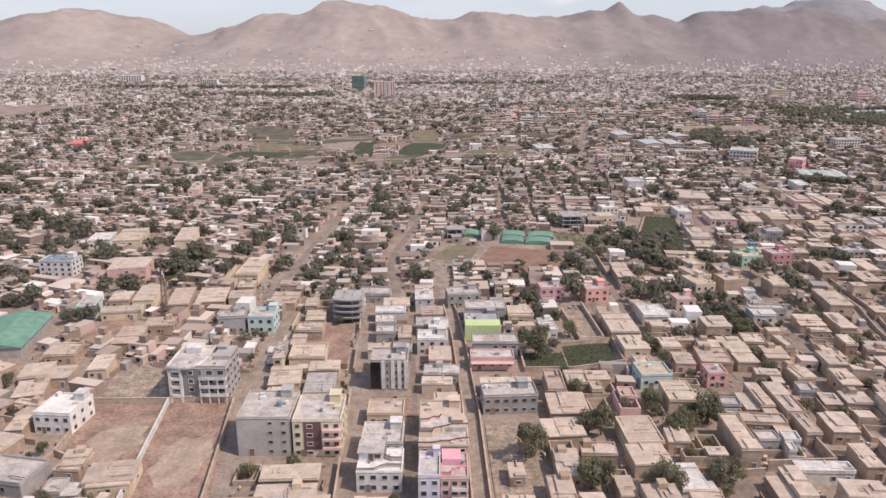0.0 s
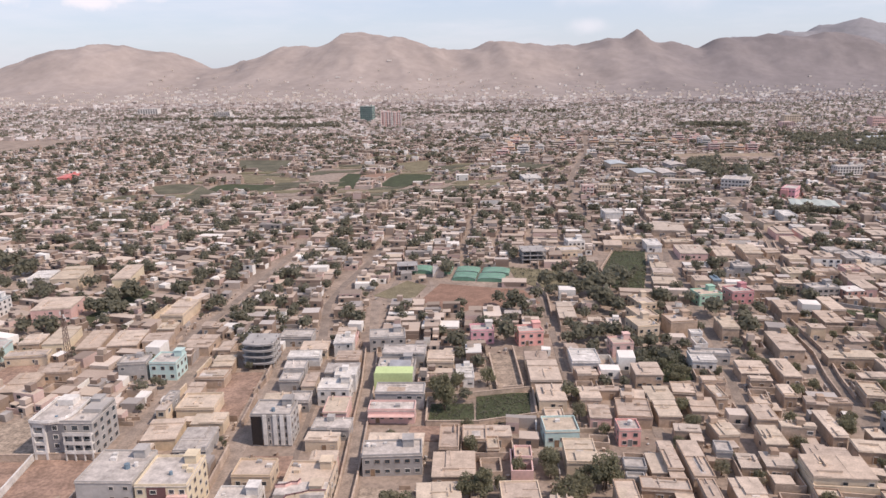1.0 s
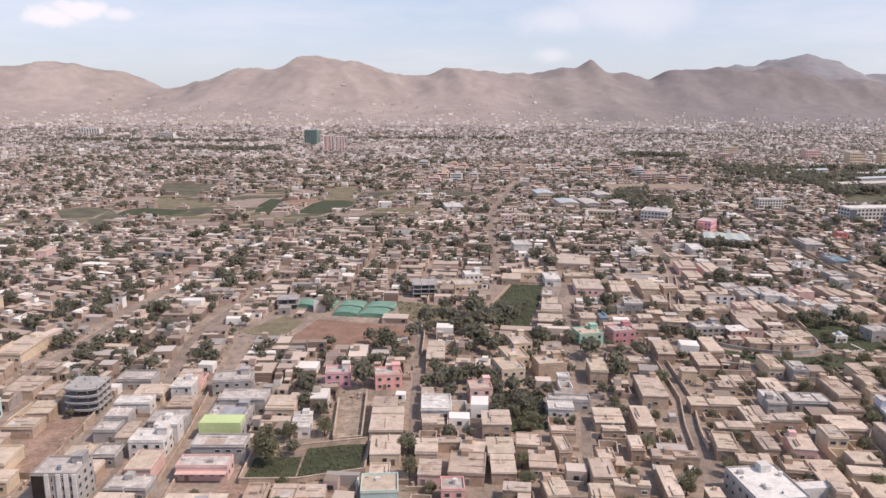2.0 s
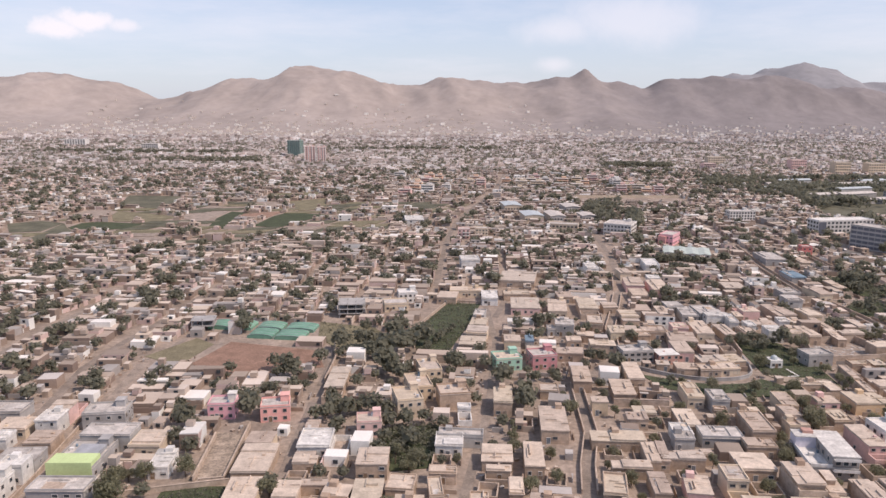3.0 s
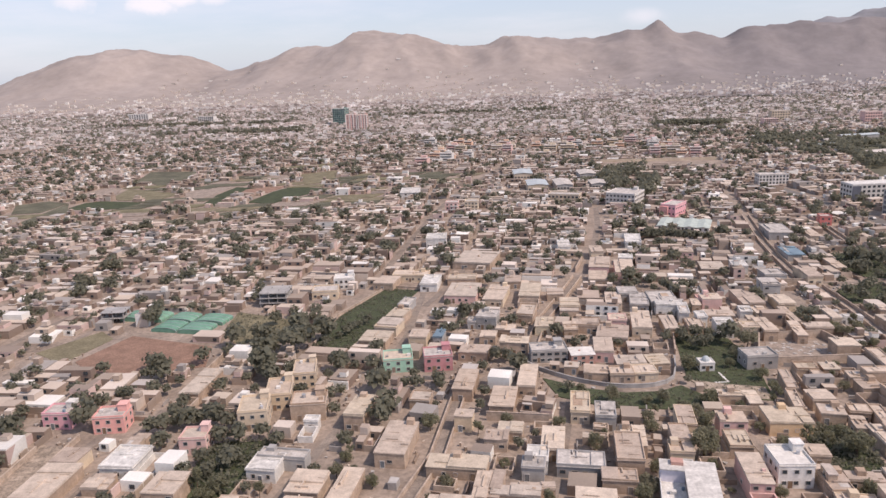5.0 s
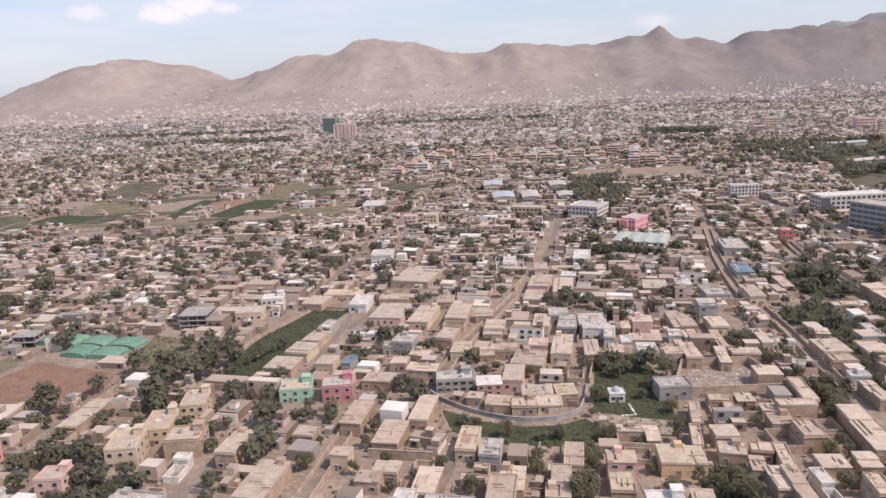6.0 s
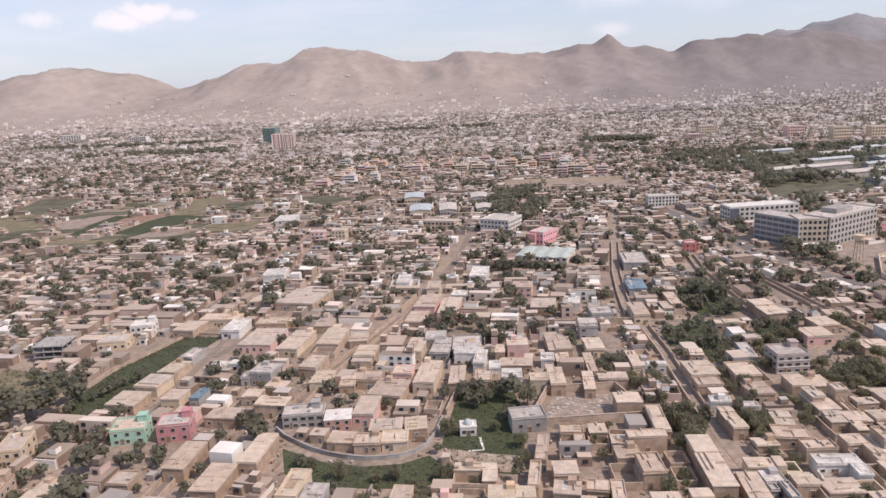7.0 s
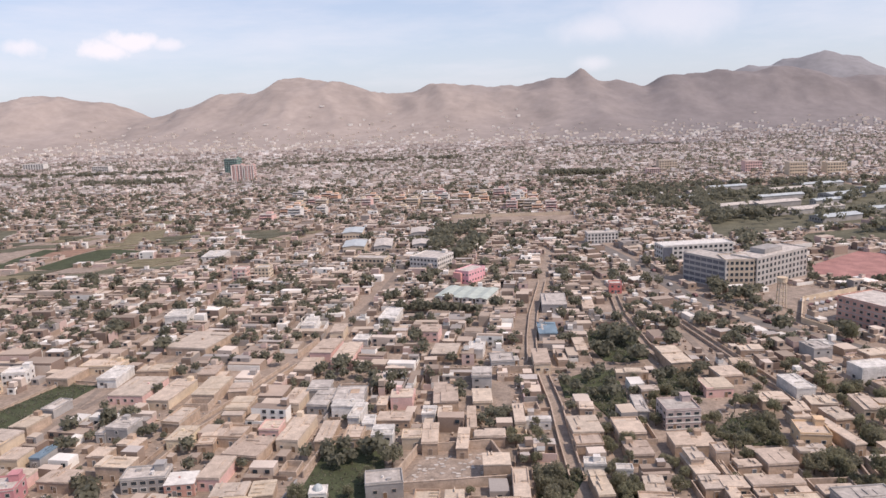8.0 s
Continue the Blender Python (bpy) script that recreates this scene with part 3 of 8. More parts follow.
road("road_16", [(236.5, 291.5), (237.6, 284.5), (233.5, 284)], 0.7, WHITE, "narrow pale garden path", "path")
GARDENS = []


def garden(n, ring):
    field("field_%d" % (200 + n), ring, CROP, "rough green garden plot inside mud walls")
    GARDENS.append(ring)


garden(1, [(305.5, 373.3), (316.0, 381.2), (326.9, 383.4), (326.4, 358.7), (323.5, 342.5), (316.7, 341.6), (313.0, 357.1), (305.4, 357.6)])
garden(2, [(323.8, 429.3), (337.5, 436.4), (342.8, 415.8), (342.9, 394.8), (333.8, 391.0), (325.5, 392.9), (323.0, 410.1)])
garden(3, [(353.7, 337.8), (365.9, 340.1), (365.7, 329.8), (364.0, 319.4), (350.4, 319.3), (345.7, 327.0)])
garden(4, [(93.4, 244.6), (109.9, 246.6), (107.0, 220.5), (96.6, 218.9), (92.4, 234.0)])
garden(5, [(295.5, 308.7), (303.9, 304.3), (295.9, 286.6), (290.9, 285.1), (291.6, 299.1)])
garden(6, [(247.3, 254.5), (257.2, 257.6), (260.6, 242.1), (258.9, 234.7), (246.7, 234.2)])
garden(7, [(341.6, 379.4), (356.5, 384.3), (352.0, 357.1), (338.0, 358.0)])
garden(8, [(401.1, 363.0), (408.6, 364.6), (403.6, 356.3), (395.3, 355.3)])
garden(9, [(390.1, 334.5), (395.2, 328.2), (390.4, 317.4), (384.6, 317.6)])
garden(10, [(290.2, 308.5), (297.2, 308.2), (296.6, 292.8), (289.5, 293.1)])
garden(11, [(310.8, 303.0), (316.4, 301.2), (317.8, 292.0), (310.1, 292.3)])
garden(12, [(372.9, 314.7), (378.9, 312.8), (377.7, 304.7), (370.5, 305.0)])
# open fields among scattered houses
plot_n = 30


def far_field(mat, label, ring):
    global plot_n
    field("field_%d" % plot_n, ring, mat, label)
    plot_n += 1


far_field(ROUGH_GRASS, "grey-green field among scattered houses", [(-180.1, 722.2), (-200.3, 801.3), (-142.4, 794.2), (-135.5, 743.2), (-138.7, 699.1), (-161.5, 721.4)])
far_field(DRY_CROP, "fallow grey-brown field", [(-157.2, 648.6), (-166.0, 689.9), (-116.8, 665.3), (-102.6, 652.6), (-111.3, 627.0), (-144.7, 631.0)])
far_field(CROP, "green field beside houses", [(-61.6, 601.5), (-67.4, 648.3), (-65.1, 686.0), (-42.5, 675.2), (-47.6, 633.1), (-47.8, 596.0)])
far_field(CROP, "green field cut by a pale path", [(-28.8, 608.0), (-23.3, 655.7), (-14.3, 680.7), (22.4, 666.3), (5.2, 631.2), (-6.4, 602.1)])
far_field(PLOUGHED, "narrow ploughed brown plot", [(-49.7, 638.9), (-51.5, 672.3), (-19.8, 687.6), (-26.4, 652.7)])
far_field(CROP, "dark green field beside dark trees", [(-167.4, 600.1), (-166.9, 620.8), (-157.2, 628.6), (-118.0, 619.1), (-117.2, 598.4), (-152.2, 582.6)])
far_field(ROUGH_GRASS, "grey-green field edge", [(-168.9, 526.2), (-175.1, 578.7), (-180.5, 621.3), (-166.6, 597.5), (-152.7, 580.2), (-155.9, 543.4)])
far_field(ROUGH_GRASS, "rough grey-green field", [(-222.8, 617.4), (-204.8, 633.1), (-181.4, 621.3), (-179.4, 583.5), (-200.4, 579.5)])
far_field(DUST, "pale bare ground between fields", [(-103.7, 655.6), (-93.0, 680.4), (-68.1, 689.4), (-70.2, 651.4), (-74.8, 625.7)])
far_field(DUST, "bare pinkish ground", [(-57.5, 713.5), (-46.6, 755.5), (-24.9, 730.9), (-36.7, 691.6)])
far_field(DRY_CROP, "dry field behind houses", [(-27.2, 754.7), (4.7, 778.8), (16.0, 707.0), (-6.4, 690.4)])
far_field(DRY_CROP, "dry field behind houses", [(-63.0, 777.4), (-55.3, 818.3), (-4.3, 835.7), (-9.1, 792.7)])
far_field(DUST, "bare brown ground with few houses", [(-198.4, 656.1), (-189.5, 697.6), (-172.6, 693.5), (-159.2, 642.8)])
plots = random.Random(31)
for row in range(15):
    y = 530 + row * 14.5
    x = -235 + 0.4 * (y - 556) + plots.uniform(0, 20)
    while x < -10 + 0.62 * (y - 556) + (40 if row > 2 else 0):
        w, d, s = plots.uniform(18, 44), plots.uniform(11, 15), plots.uniform(-2, 2)
        if plots.random() < 0.9 and free(x + w / 2, y + d / 2, w * 0.5, d * 0.4):
            k = plots.random()
            mat, label = (ROUGH_GRASS, "narrow plot of rough grey-green stubble") if k < 0.5 else (DRY_CROP, "narrow fallow plot with dry grass") if k < 0.85 else (DUST, "narrow bare plot")
            far_field(mat, label, [(x, y + s), (x + w - 2, y - s + 3), (x + w + 4, y + d + 5), (x + 6, y + d)])
        x += w

# ---- named buildings ----
def building(name, label, cx, cy, ang, w, d, h, storeys, wall, cols=4, side=3, roof=None, sides="flr", win=(1.0, 0.95), stair=True, parapet=0.5,
             category="building", skip=(), balcony=False, pane=None, group="", ground=True, stair_mat=None):
    """A flat-roofed block of several storeys whose front looks towards -y before it is turned by ang."""
    take(cx, cy, w + 1.0, d + 1.0, ang)
    # a clear strip before the front
    take(cx + math.sin(radians(ang)) * (d / 2 + 1.6), cy - math.cos(radians(ang)) * (d / 2 + 1.6), w, 3.2, ang)
    top = thing(name, pose(cx, cy, 0, 0, 0, ang), label, category, group)
    x, y = w / 2, d / 2
    g = Geo()
    g.box(-x, x, -y, y, -0.3, h)
    part("wall", g, wall, top)
    g = Geo()
    g.box(-x - 0.12, x + 0.12, -y - 0.12, y + 0.12, h, h + 0.18)
    part("roof", g, roof or CONC_ROOF, top)
    if parapet:
        g, t, z = Geo(), 0.18, h + 0.18
        g.box(-x, x, -y, -y + t, z, z + parapet), g.box(-x, x, y - t, y, z, z + parapet)
        g.box(-x, -x + t, -y + t, y - t, z, z + parapet), g.box(x - t, x, -y + t, y - t, z, z + parapet)
        part("parapet", g, wall, top)
    if stair:
        g, sx = Geo(), x * 0.35
        s = min(2.6, w * 0.3)
        g.box(sx, sx + s, y - s * 1.2, y - 0.3, h + 0.18, h + 2.1)
        g.box(sx - 0.15, sx + s + 0.15, y - s * 1.2 - 0.2, y - 0.2, h + 2.1, h + 2.25)
        part("stair_head", g, stair_mat or wall, top)
    for _ in range(int(w * d / 28) if cy < 330 else 0):
        # vents, hatches and tanks that stand on the roof
        g, s = Geo(), random.uniform(0.25, 0.7)
        px, py = random.uniform(-x + 1, x - 1), random.uniform(-y + 1, y - 1)
        if random.random() < 0.35:
            g.prism([(px + s * math.cos(math.tau * i / 8), py + s * math.sin(math.tau * i / 8)) for i in range(8)], h + 0.17, h + 0.3 + s * 1.6)
            part("roof_tank", g, random.choice((WHITE, TIN, BLUE)), top, "small roof tank")
        else:
            g.box(px - s, px + s, py - s * 0.7, py + s * 0.7, h + 0.17, h + 0.3 + s)
            part("roof_vent", g, random.choice((CONCRETE, wall, WHITE)), top)
    if abs(ang) < 20 and category == "building":
        # no windows on side walls that adjoin the next house
        sides = sides.replace("l", "") if cx < -15 else sides.replace("r", "") if cx > 285 else sides
    step = h / storeys
    me = window_mesh(*win, pane)
    spots = []
    if "f" in sides:
        spots += [(pose(-x + w * (i + 0.5) / cols, -y, 0), i) for i in range(cols)]
    if "l" in sides:
        spots += [(pose(-x, -y + d * (i + 0.5) / side, 0, 0, 0, -90), -1) for i in range(side)]
    if "r" in sides:
        spots += [(pose(x, -y + d * (i + 0.5) / side, 0, 0, 0, 90), -2) for i in range(side)]
    for k in range(storeys):
        for m, i in spots:
            if (k, i) in skip or i in skip:
                continue
            part("window", me, None, top, at=m @ pose(0, 0, step * k + (step - win[1]) * 0.52))
    if ground:
        part("door", door_mesh(), None, top, at=pose(-x + w * 0.5 / cols + w / cols * 0.52, -y - 0.02, 0))
    if balcony:
        for k in range(1, storeys):
            g = Geo()
            g.box(-x * 0.2, x * 0.95, -y - 1.1, -y, step * k - 0.15, step * k)
            g.box(-x * 0.2, x * 0.95, -y - 1.1, -y - 1.0, step * k, step * k + 0.7)
            g.box(-x * 0.2, -x * 0.2 + 0.1, -y - 1.0, -y, step * k, step * k + 0.7), g.box(x * 0.95 - 0.1, x * 0.95, -y - 1.0, -y, step * k, step * k + 0.7)
            part("balcony", g, WHITE, top)
    return top


def accent(top, name, box, mat, label=""):
    g = Geo()
    g.box(*box)
    return part(name, g, mat, top, label)


def kerb(top, name, points, z, h, t, mat, cap=None):
    """A low wall along a bent line on a roof, with a coping when cap is given."""
    g, c = Geo(), Geo()
    for (x0, y0), (x1, y1) in zip(points, points[1:]):
        v = Vector((x1 - x0, y1 - y0))
        m = pose(x0, y0, 0, 0, 0, math.degrees(math.atan2(v.y, v.x)))
        one, lid = Geo(), Geo()
        one.box(-t / 2, v.length + t / 2, -t / 2, t / 2, z, z + h)
        g.join(one.moved(m))
        lid.box(-t * 0.7, v.length + t * 0.7, -t * 0.7, t * 0.7, z + h - 0.01, z + h + 0.13)
        c.join(lid.moved(m))
    ob = part(name, g, mat, top)
    if cap:
        part("coping", c, cap, ob, "dark coping")
    return ob


b = building("apartment_building", "grey rendered four-storey apartment block with flat pale roof", -38.4, 155.6, -1, 12.2, 13.0, 9.6, 4, GREY_RENDER, cols=4, side=4, sides="flr", win=(0.9, 0.7), roof=CONC_ROOF, skip=(0, 1, -2), parapet=0.35)
b = building("apartment_building", "four-storey apartment block with maroon front panels and cream walls", -26.3, 154.6, 0, 11.0, 12.0, 9.0, 4, YELLOW, cols=5, side=4, skip=(2,), stair=True)
accent(b, "maroon_panel", (-3.0, 1.0, -6.12, -6.0, 1.9, 8.9), MAROON, "dark maroon cladding panel")
for k in range(4):
    part("window", window_mesh(1.2, 0.8, None, WHITE), None, b, at=pose(-1.6, -6.13, 2.25 * k + 0.75))
    accent(b, "balcony", (1.3, 5.5, -7.0, -6.0, 2.25 * k - 0.12, 2.25 * k + 0.5), PINK, "pink balcony front") if k else None
b = building("apartment_building", "white-framed unfinished-looking apartment block with open balconies", -61.2, 182.0, -1, 14.6, 12.4, 9.6, 4, CONCRETE, cols=5, side=4, win=(1.5, 1.2), roof=CONC_ROOF, parapet=0.6)
for k in range(1, 5):
    accent(b, "window_bay", (-7.5, -4.4, -7.0, -6.2, 2.4 * k - 0.75, 2.4 * k), WHITE, "white rendered bay front")
    accent(b, "balcony", (0.4, 7.5, -7.6, -6.2, 2.4 * k - 0.3, 2.4 * k), WHITE, "white balcony slab") if k < 4 else None
    accent(b, "railing", (0.4, 7.5, -7.6, -7.5, 2.4 * k, 2.4 * k + 0.65), WHITE, "pale balcony railing") if k < 4 else None
for px in (-7.4, -4.5):
    accent(b, "pilaster", (px - 0.3, px + 0.3, -7.0, -6.2, 0, 9.6), WHITE, "white pilaster")
for px in (0.6, 2.9, 5.2, 7.3):
    accent(b, "column", (px - 0.16, px + 0.16, -7.5, -7.2, 0, 7.2), WHITE, "white column")
accent(b, "slate_panel", (-4.2, 0.3, -6.32, -6.2, 0.2, 9.6), SLATE, "slate grey wall panel")
for k in range(4):
    part("window", window_mesh(1.2, 1.1, None, WHITE), None, b, at=pose(-2.0, -6.33, 2.4 * k + 0.7))
# the rounded roof terrace, its rim and the lean stair flight beside it
bow = [(-7.7, 5.9), (-7.7, -7.1), (-4.6, -7.5), (-2.6, -7.3), (-1.0, -6.5), (0.2, -5.2), (0.9, -3.4), (1.2, -1.2), (1.2, 5.9)]
g = Geo()
g.prism(bow, 9.78, 10.25)
part("roof_terrace", g, CONC_ROOF, b, "pale roof terrace with rounded front edge")
kerb(b, "terrace_rim", bow + bow[:1], 10.24, 0.7, 0.22, WHITE)
accent(b, "rear_storey", (-5.6, -1.5, 2.0, 5.6, 10.2, 11.9), WHITE, "white roof room")
accent(b, "upper_terrace", (2.6, 7.3, -1.0, 5.9, 9.7, 10.9), GREY_RENDER)
building("white_house", "white two-storey house with flat roof terrace", -91.6, 165, -6, 9.4, 10.4, 5.2, 2, WHITE, cols=4, side=3, roof=WHITE)
b = building("office_block", "narrow block with black glass panel and white vertical stripes", -11.6, 185.8, -1, 10.2, 8.3, 8.3, 4, CONCRETE, cols=4, side=3, sides="lr", stair=True, roof=CONC_ROOF)
accent(b, "glass_panel", (-5.0, -2.3, -4.28, -4.15, 0.4, 8.2), BLACK_GLASS, "tall black glass panel")
for px in (-2.0, 0.6, 2.4, 4.2):
    accent(b, "stripe", (px, px + 0.95, -4.4, -4.15, 0.4, 8.7), WHITE, "white vertical band")
for px in (-0.4, 2.0, 3.8):
    for k in range(4):
        part("window", window_mesh(0.4, 1.1), None, b, at=pose(px, -4.16, 0.6 + 2.05 * k))
b = building("cyan_house", "pale turquoise two-storey house with flat roof", -55.5, 227, -1, 8.4, 8.8, 5.4, 2, CYAN, cols=3, side=3, win=(1.1, 1.1))
building("pink_house", "bright pink two-storey house with pale upper parapet", 44.0, 254.8, 3, 8.0, 6.4, 4.6, 2, HOT_PINK, cols=3, side=2, stair=True, stair_mat=WHITE)
building("coral_house", "coral pink two-storey house with flat roof", 60.3, 253.0, 8, 8.6, 6.8, 4.7, 2, CORAL, cols=3, side=2, stair=True)
b = building("lime_house", "grey house with bright lime green front parapet wall", 16.6, 222.3, -1, 11.4, 15.6, 3.6, 1, CONCRETE, cols=4, side=4, roof=CONC_ROOF, parapet=0.5)
accent(b, "lime_front", (-5.75, 5.75, -7.95, -7.82, 0.3, 5.5), LIME, "bright lime green rendered front")
accent(b, "upper_room", (-5.6, 5.6, -7.8, -2.5, 3.8, 5.4), LIME, "lime upper room")
accent(b, "shed_roof", (-2.0, 4.5, -1.5, 3.8, 3.8, 4.9), TIN, "tin roof shed")
building("white_house", "small white two-storey house by the street", 0.3, 208, -1, 9.0, 7.0, 4.8, 2, WHITE, cols=3, side=2, roof=WHITE)
b = building("pink_house", "low pale pink house with veranda", 17.7, 196.3, -1, 12.6, 5.6, 3.6, 1, PINK, cols=5, side=2, stair=False)
accent(b, "veranda_roof", (-6.2, 6.2, -4.4, -2.7, 2.5, 2.7), PINK)
building("grey_house", "grey concrete two-storey house with flat roof", 20, 171, 3, 14.0, 7.0, 5.0, 2, CONCRETE, cols=6, side=3, win=(1.1, 0.9))
b = building("town_house", "white two-storey town house with stepped roof terraces", -11.2, 139, -1, 9.6, 9.0, 4.8, 2, WHITE, cols=4, side=3, roof=WHITE, stair=False, parapet=0.3)
accent(b, "upper_storey", (-4.6, 0.6, -0.6, 4.4, 4.9, 7.2), WHITE, "set-back upper storey")
accent(b, "upper_roof", (-4.9, 0.9, -1.1, 4.6, 7.18, 7.4), CONC_ROOF)
part("door", door_mesh(), None, b, at=pose(-2.0, -0.62, 5.0)), part("window", window_mesh(1.2, 1.0), None, b, at=pose(-0.6, -0.62, 5.8))
kerb(b, "terrace_rim", [(-4.6, -4.3), (-1.0, -4.3), (0.2, -3.2), (1.6, -2.6), (4.6, -2.6)], 4.95, 0.7, 0.2, GREY_RENDER, SLATE)
kerb(b, "terrace_rim", [(1.0, 4.2), (1.0, 0.4), (2.4, -0.4), (4.5, -0.4)], 4.95, 1.0, 0.2, GREY_RENDER, SLATE)
building("town_house", "white two-storey town house with railing", -11.4, 151, -1, 9.4, 9.0, 4.4, 2, WHITE, cols=4, side=3, roof=CONC_ROOF)
building("town_house", "lilac three-storey town house with flat roof", -0.6, 133, -1, 4.4, 9.0, 7.4, 3, LILAC, cols=2, side=3, roof=CONC_ROOF)
b_pink = building("town_house", "pink and white three-storey town house with balconies", 4.6, 134, -1, 5.6, 9.0, 6.4, 3, PINK, cols=3, side=3, balcony=True, stair=False)
accent(b_pink, "upper_room", (-2.6, 1.4, 0.2, 4.3, 6.5, 8.0), HOT_PINK, "bright pink roof room")
kerb(b_pink, "terrace_rim", [(-2.6, -3.6), (-0.8, -3.6), (-0.4, -2.4), (1.0, -2.0), (1.4, -0.8), (2.6, -0.6)], 6.55, 0.8, 0.2, HOT_PINK, ROSE)
b = building("town_house", "cream three-storey town house with curved roof terrace", 2.6, 147, -1, 11.0, 11.0, 6.6, 3, CREAM, cols=4, side=4, roof=CONC_ROOF, parapet=0.3)
accent(b, "upper_terrace", (-5.3, 5.3, 0.4, 5.3, 6.7, 7.9), CONC_ROOF, "raised roof terrace")
kerb(b, "terrace_rim", [(-5.4, -1.9), (-2.6, -1.9), (-2.2, -0.4), (-0.6, 0.2), (1.0, 0.8), (2.0, 1.4), (5.4, 1.6)], 6.75, 1.5, 0.25, CREAM, MAROON)
kerb(b, "terrace_rim", [(-5.4, -5.2), (-2.4, -5.2), (-0.5, -4.6), (1.5, -4.4), (3.2, -3.6), (5.4, -3.2)], 6.75, 0.7, 0.25, CREAM, MAROON)
kerb(b, "terrace_rim", [(-5.3, 3.0), (-3.4, 3.2), (-2.2, 4.2), (-1.0, 4.2), (-0.6, 5.2)], 7.85, 0.7, 0.22, PINK, MAROON)
building("town_house", "pale plaster two-storey house with flat roof", 2.4, 161, -1, 10.6, 9.0, 4.6, 2, CREAM, cols=4, side=3, roof=MUD_ROOF)
building("town_house", "pale mud-roofed house in a walled lot", -11.5, 165.5, -1, 9.0, 7.4, 3.2, 1, CREAM, cols=3, side=2, roof=MUD_ROOF, stair=False)
building("white_villa", "white three-storey villa with dark roof band", -151.5, 288, -3, 13.6, 8.4, 6.2, 3, WHITE, cols=5, side=3, roof=BLUE)
building("grey_house", "blue-grey two-storey house with flat roof", 11.6, 249, 6, 12.0, 8.0, 4.8, 2, CONCRETE, cols=4, side=3)
building("mint_house", "mint green two-storey house with tan roof", 135.2, 295.5, 10, 9.6, 8.2, 4.2, 2, MINT, cols=3, side=2, roof=MUD_ROOF)
building("rose_house", "dark rose two-storey house with flat roof", 148.2, 296.5, 10, 9.2, 8.0, 4.9, 2, ROSE, cols=3, side=2)
b = building("white_roofed_house", "house with bright white sheet roof over a brown upper storey", 195.2, 300.5, 6, 7.8, 7.0, 3.6, 2, BRICK, cols=3, side=2, roof=WHITE, stair=False, parapet=0)
building("concrete_house", "long grey concrete house with open upper terrace", 184.5, 303, 6, 12.0, 7.0, 4.0, 2, CONCRETE, cols=5, side=2, win=(1.5, 1.0))
b = building("concrete_house", "large pale blue-grey house with a terrace inside its upper storey", 210.8, 220, -8, 11.8, 15.0, 3.3, 1, CONCRETE, cols=4, side=4, roof=PALE_ROOF, stair=False, parapet=0.6)
accent(b, "upper_storey", (-0.6, 5.9, -7.5, 7.5, 3.48, 6.5), CONCRETE)
accent(b, "upper_storey", (-5.9, -0.61, 3.4, 7.49, 3.48, 6.49), LILAC, "lilac-white back wing")
accent(b, "upper_roof", (-0.8, 6.1, -7.7, 7.7, 6.5, 6.72), PALE_ROOF)
accent(b, "upper_roof", (-6.1, -0.81, 3.1, 7.69, 6.49, 6.71), PALE_ROOF)
kerb(b, "terrace_rim", [(-5.9, 3.4), (-5.9, -7.5), (-0.6, -7.5)], 3.5, 0.8, 0.2, WHITE)
for k in (2.9, 5.9):
    accent(b, "balcony", (-0.4, 5.8, -8.7, -7.52, k - 0.2, k), WHITE, "white balcony slab")
    accent(b, "balcony_rim", (-0.4, 5.8, -8.7, -8.58, k, k + 0.6), WHITE)
for px in (0.8, 2.7, 4.6):
    part("window", window_mesh(1.2, 1.2), None, b, at=pose(px, -7.5, 4.2))
for py in (-5, -1.5, 1.6):
    part("window", window_mesh(1.2, 1.2), None, b, at=pose(-0.6, py, 4.2, 0, 0, -90))
accent(b, "roof_hatch", (-3.6, -0.9, 5.2, 7.2, 6.7, 7.5), BRICK, "small red-brown roof hatch")
building("white_house", "white two-storey house with flat roof", 236, 232, 2, 8.0, 9.0, 5.6, 2, WHITE, cols=3, side=3, roof=WHITE)
building("pink_house", "small peach pink house with flat roof", 89.4, 242, 5, 7.0, 6.4, 4.4, 2, PINK, cols=2, side=2, roof=MUD_ROOF)
building("cream_house", "long cream two-storey house with flat tan roof", 100.2, 257, 12, 8.0, 10.4, 5.6, 2, CREAM, cols=3, side=3, roof=MUD_ROOF)
building("cream_house", "cream two-storey row house with flat tan roof", 103.4, 270, 12, 7.4, 12.0, 4.8, 2, CREAM, cols=3, side=3, roof=MUD_ROOF)
building("cream_house", "peach two-storey row house with white balcony posts", 107.0, 285, 12, 7.0, 11.0, 4.6, 2, CREAM, cols=3, side=3, roof=MUD_ROOF)
building("mud_house", "tall tan mud-plastered house with bare front wall", 114.6, 262, 8, 9.8, 8.4, 5.0, 2, MUD_WALL, cols=4, side=3, sides="r", roof=MUD_ROOF)
building("orange_house", "house with ochre front wall and flat tan roof", 371, 321, -8, 8.4, 9.0, 4.2, 1, ORANGE, cols=2, side=2, roof=MUD_ROOF)
b = building("mauve_house", "pale mauve three-storey house with white window bands", 337.2, 335.5, 4, 10.6, 9.4, 6.2, 3, MAUVE, cols=4, side=3, win=(1.5, 0.9))
for k in range(3):
    accent(b, "window_band", (-5.4, 5.4, -4.86, -4.7, 2.07 * k + 0.15, 2.07 * k + 0.5), WHITE, "white sill band")
building("grey_house", "grey stone house beside a garden", 250, 297.5, 8, 9.8, 7.0, 4.2, 1, CONCRETE, cols=2, side=2, roof=CONC_ROOF, stair=False)
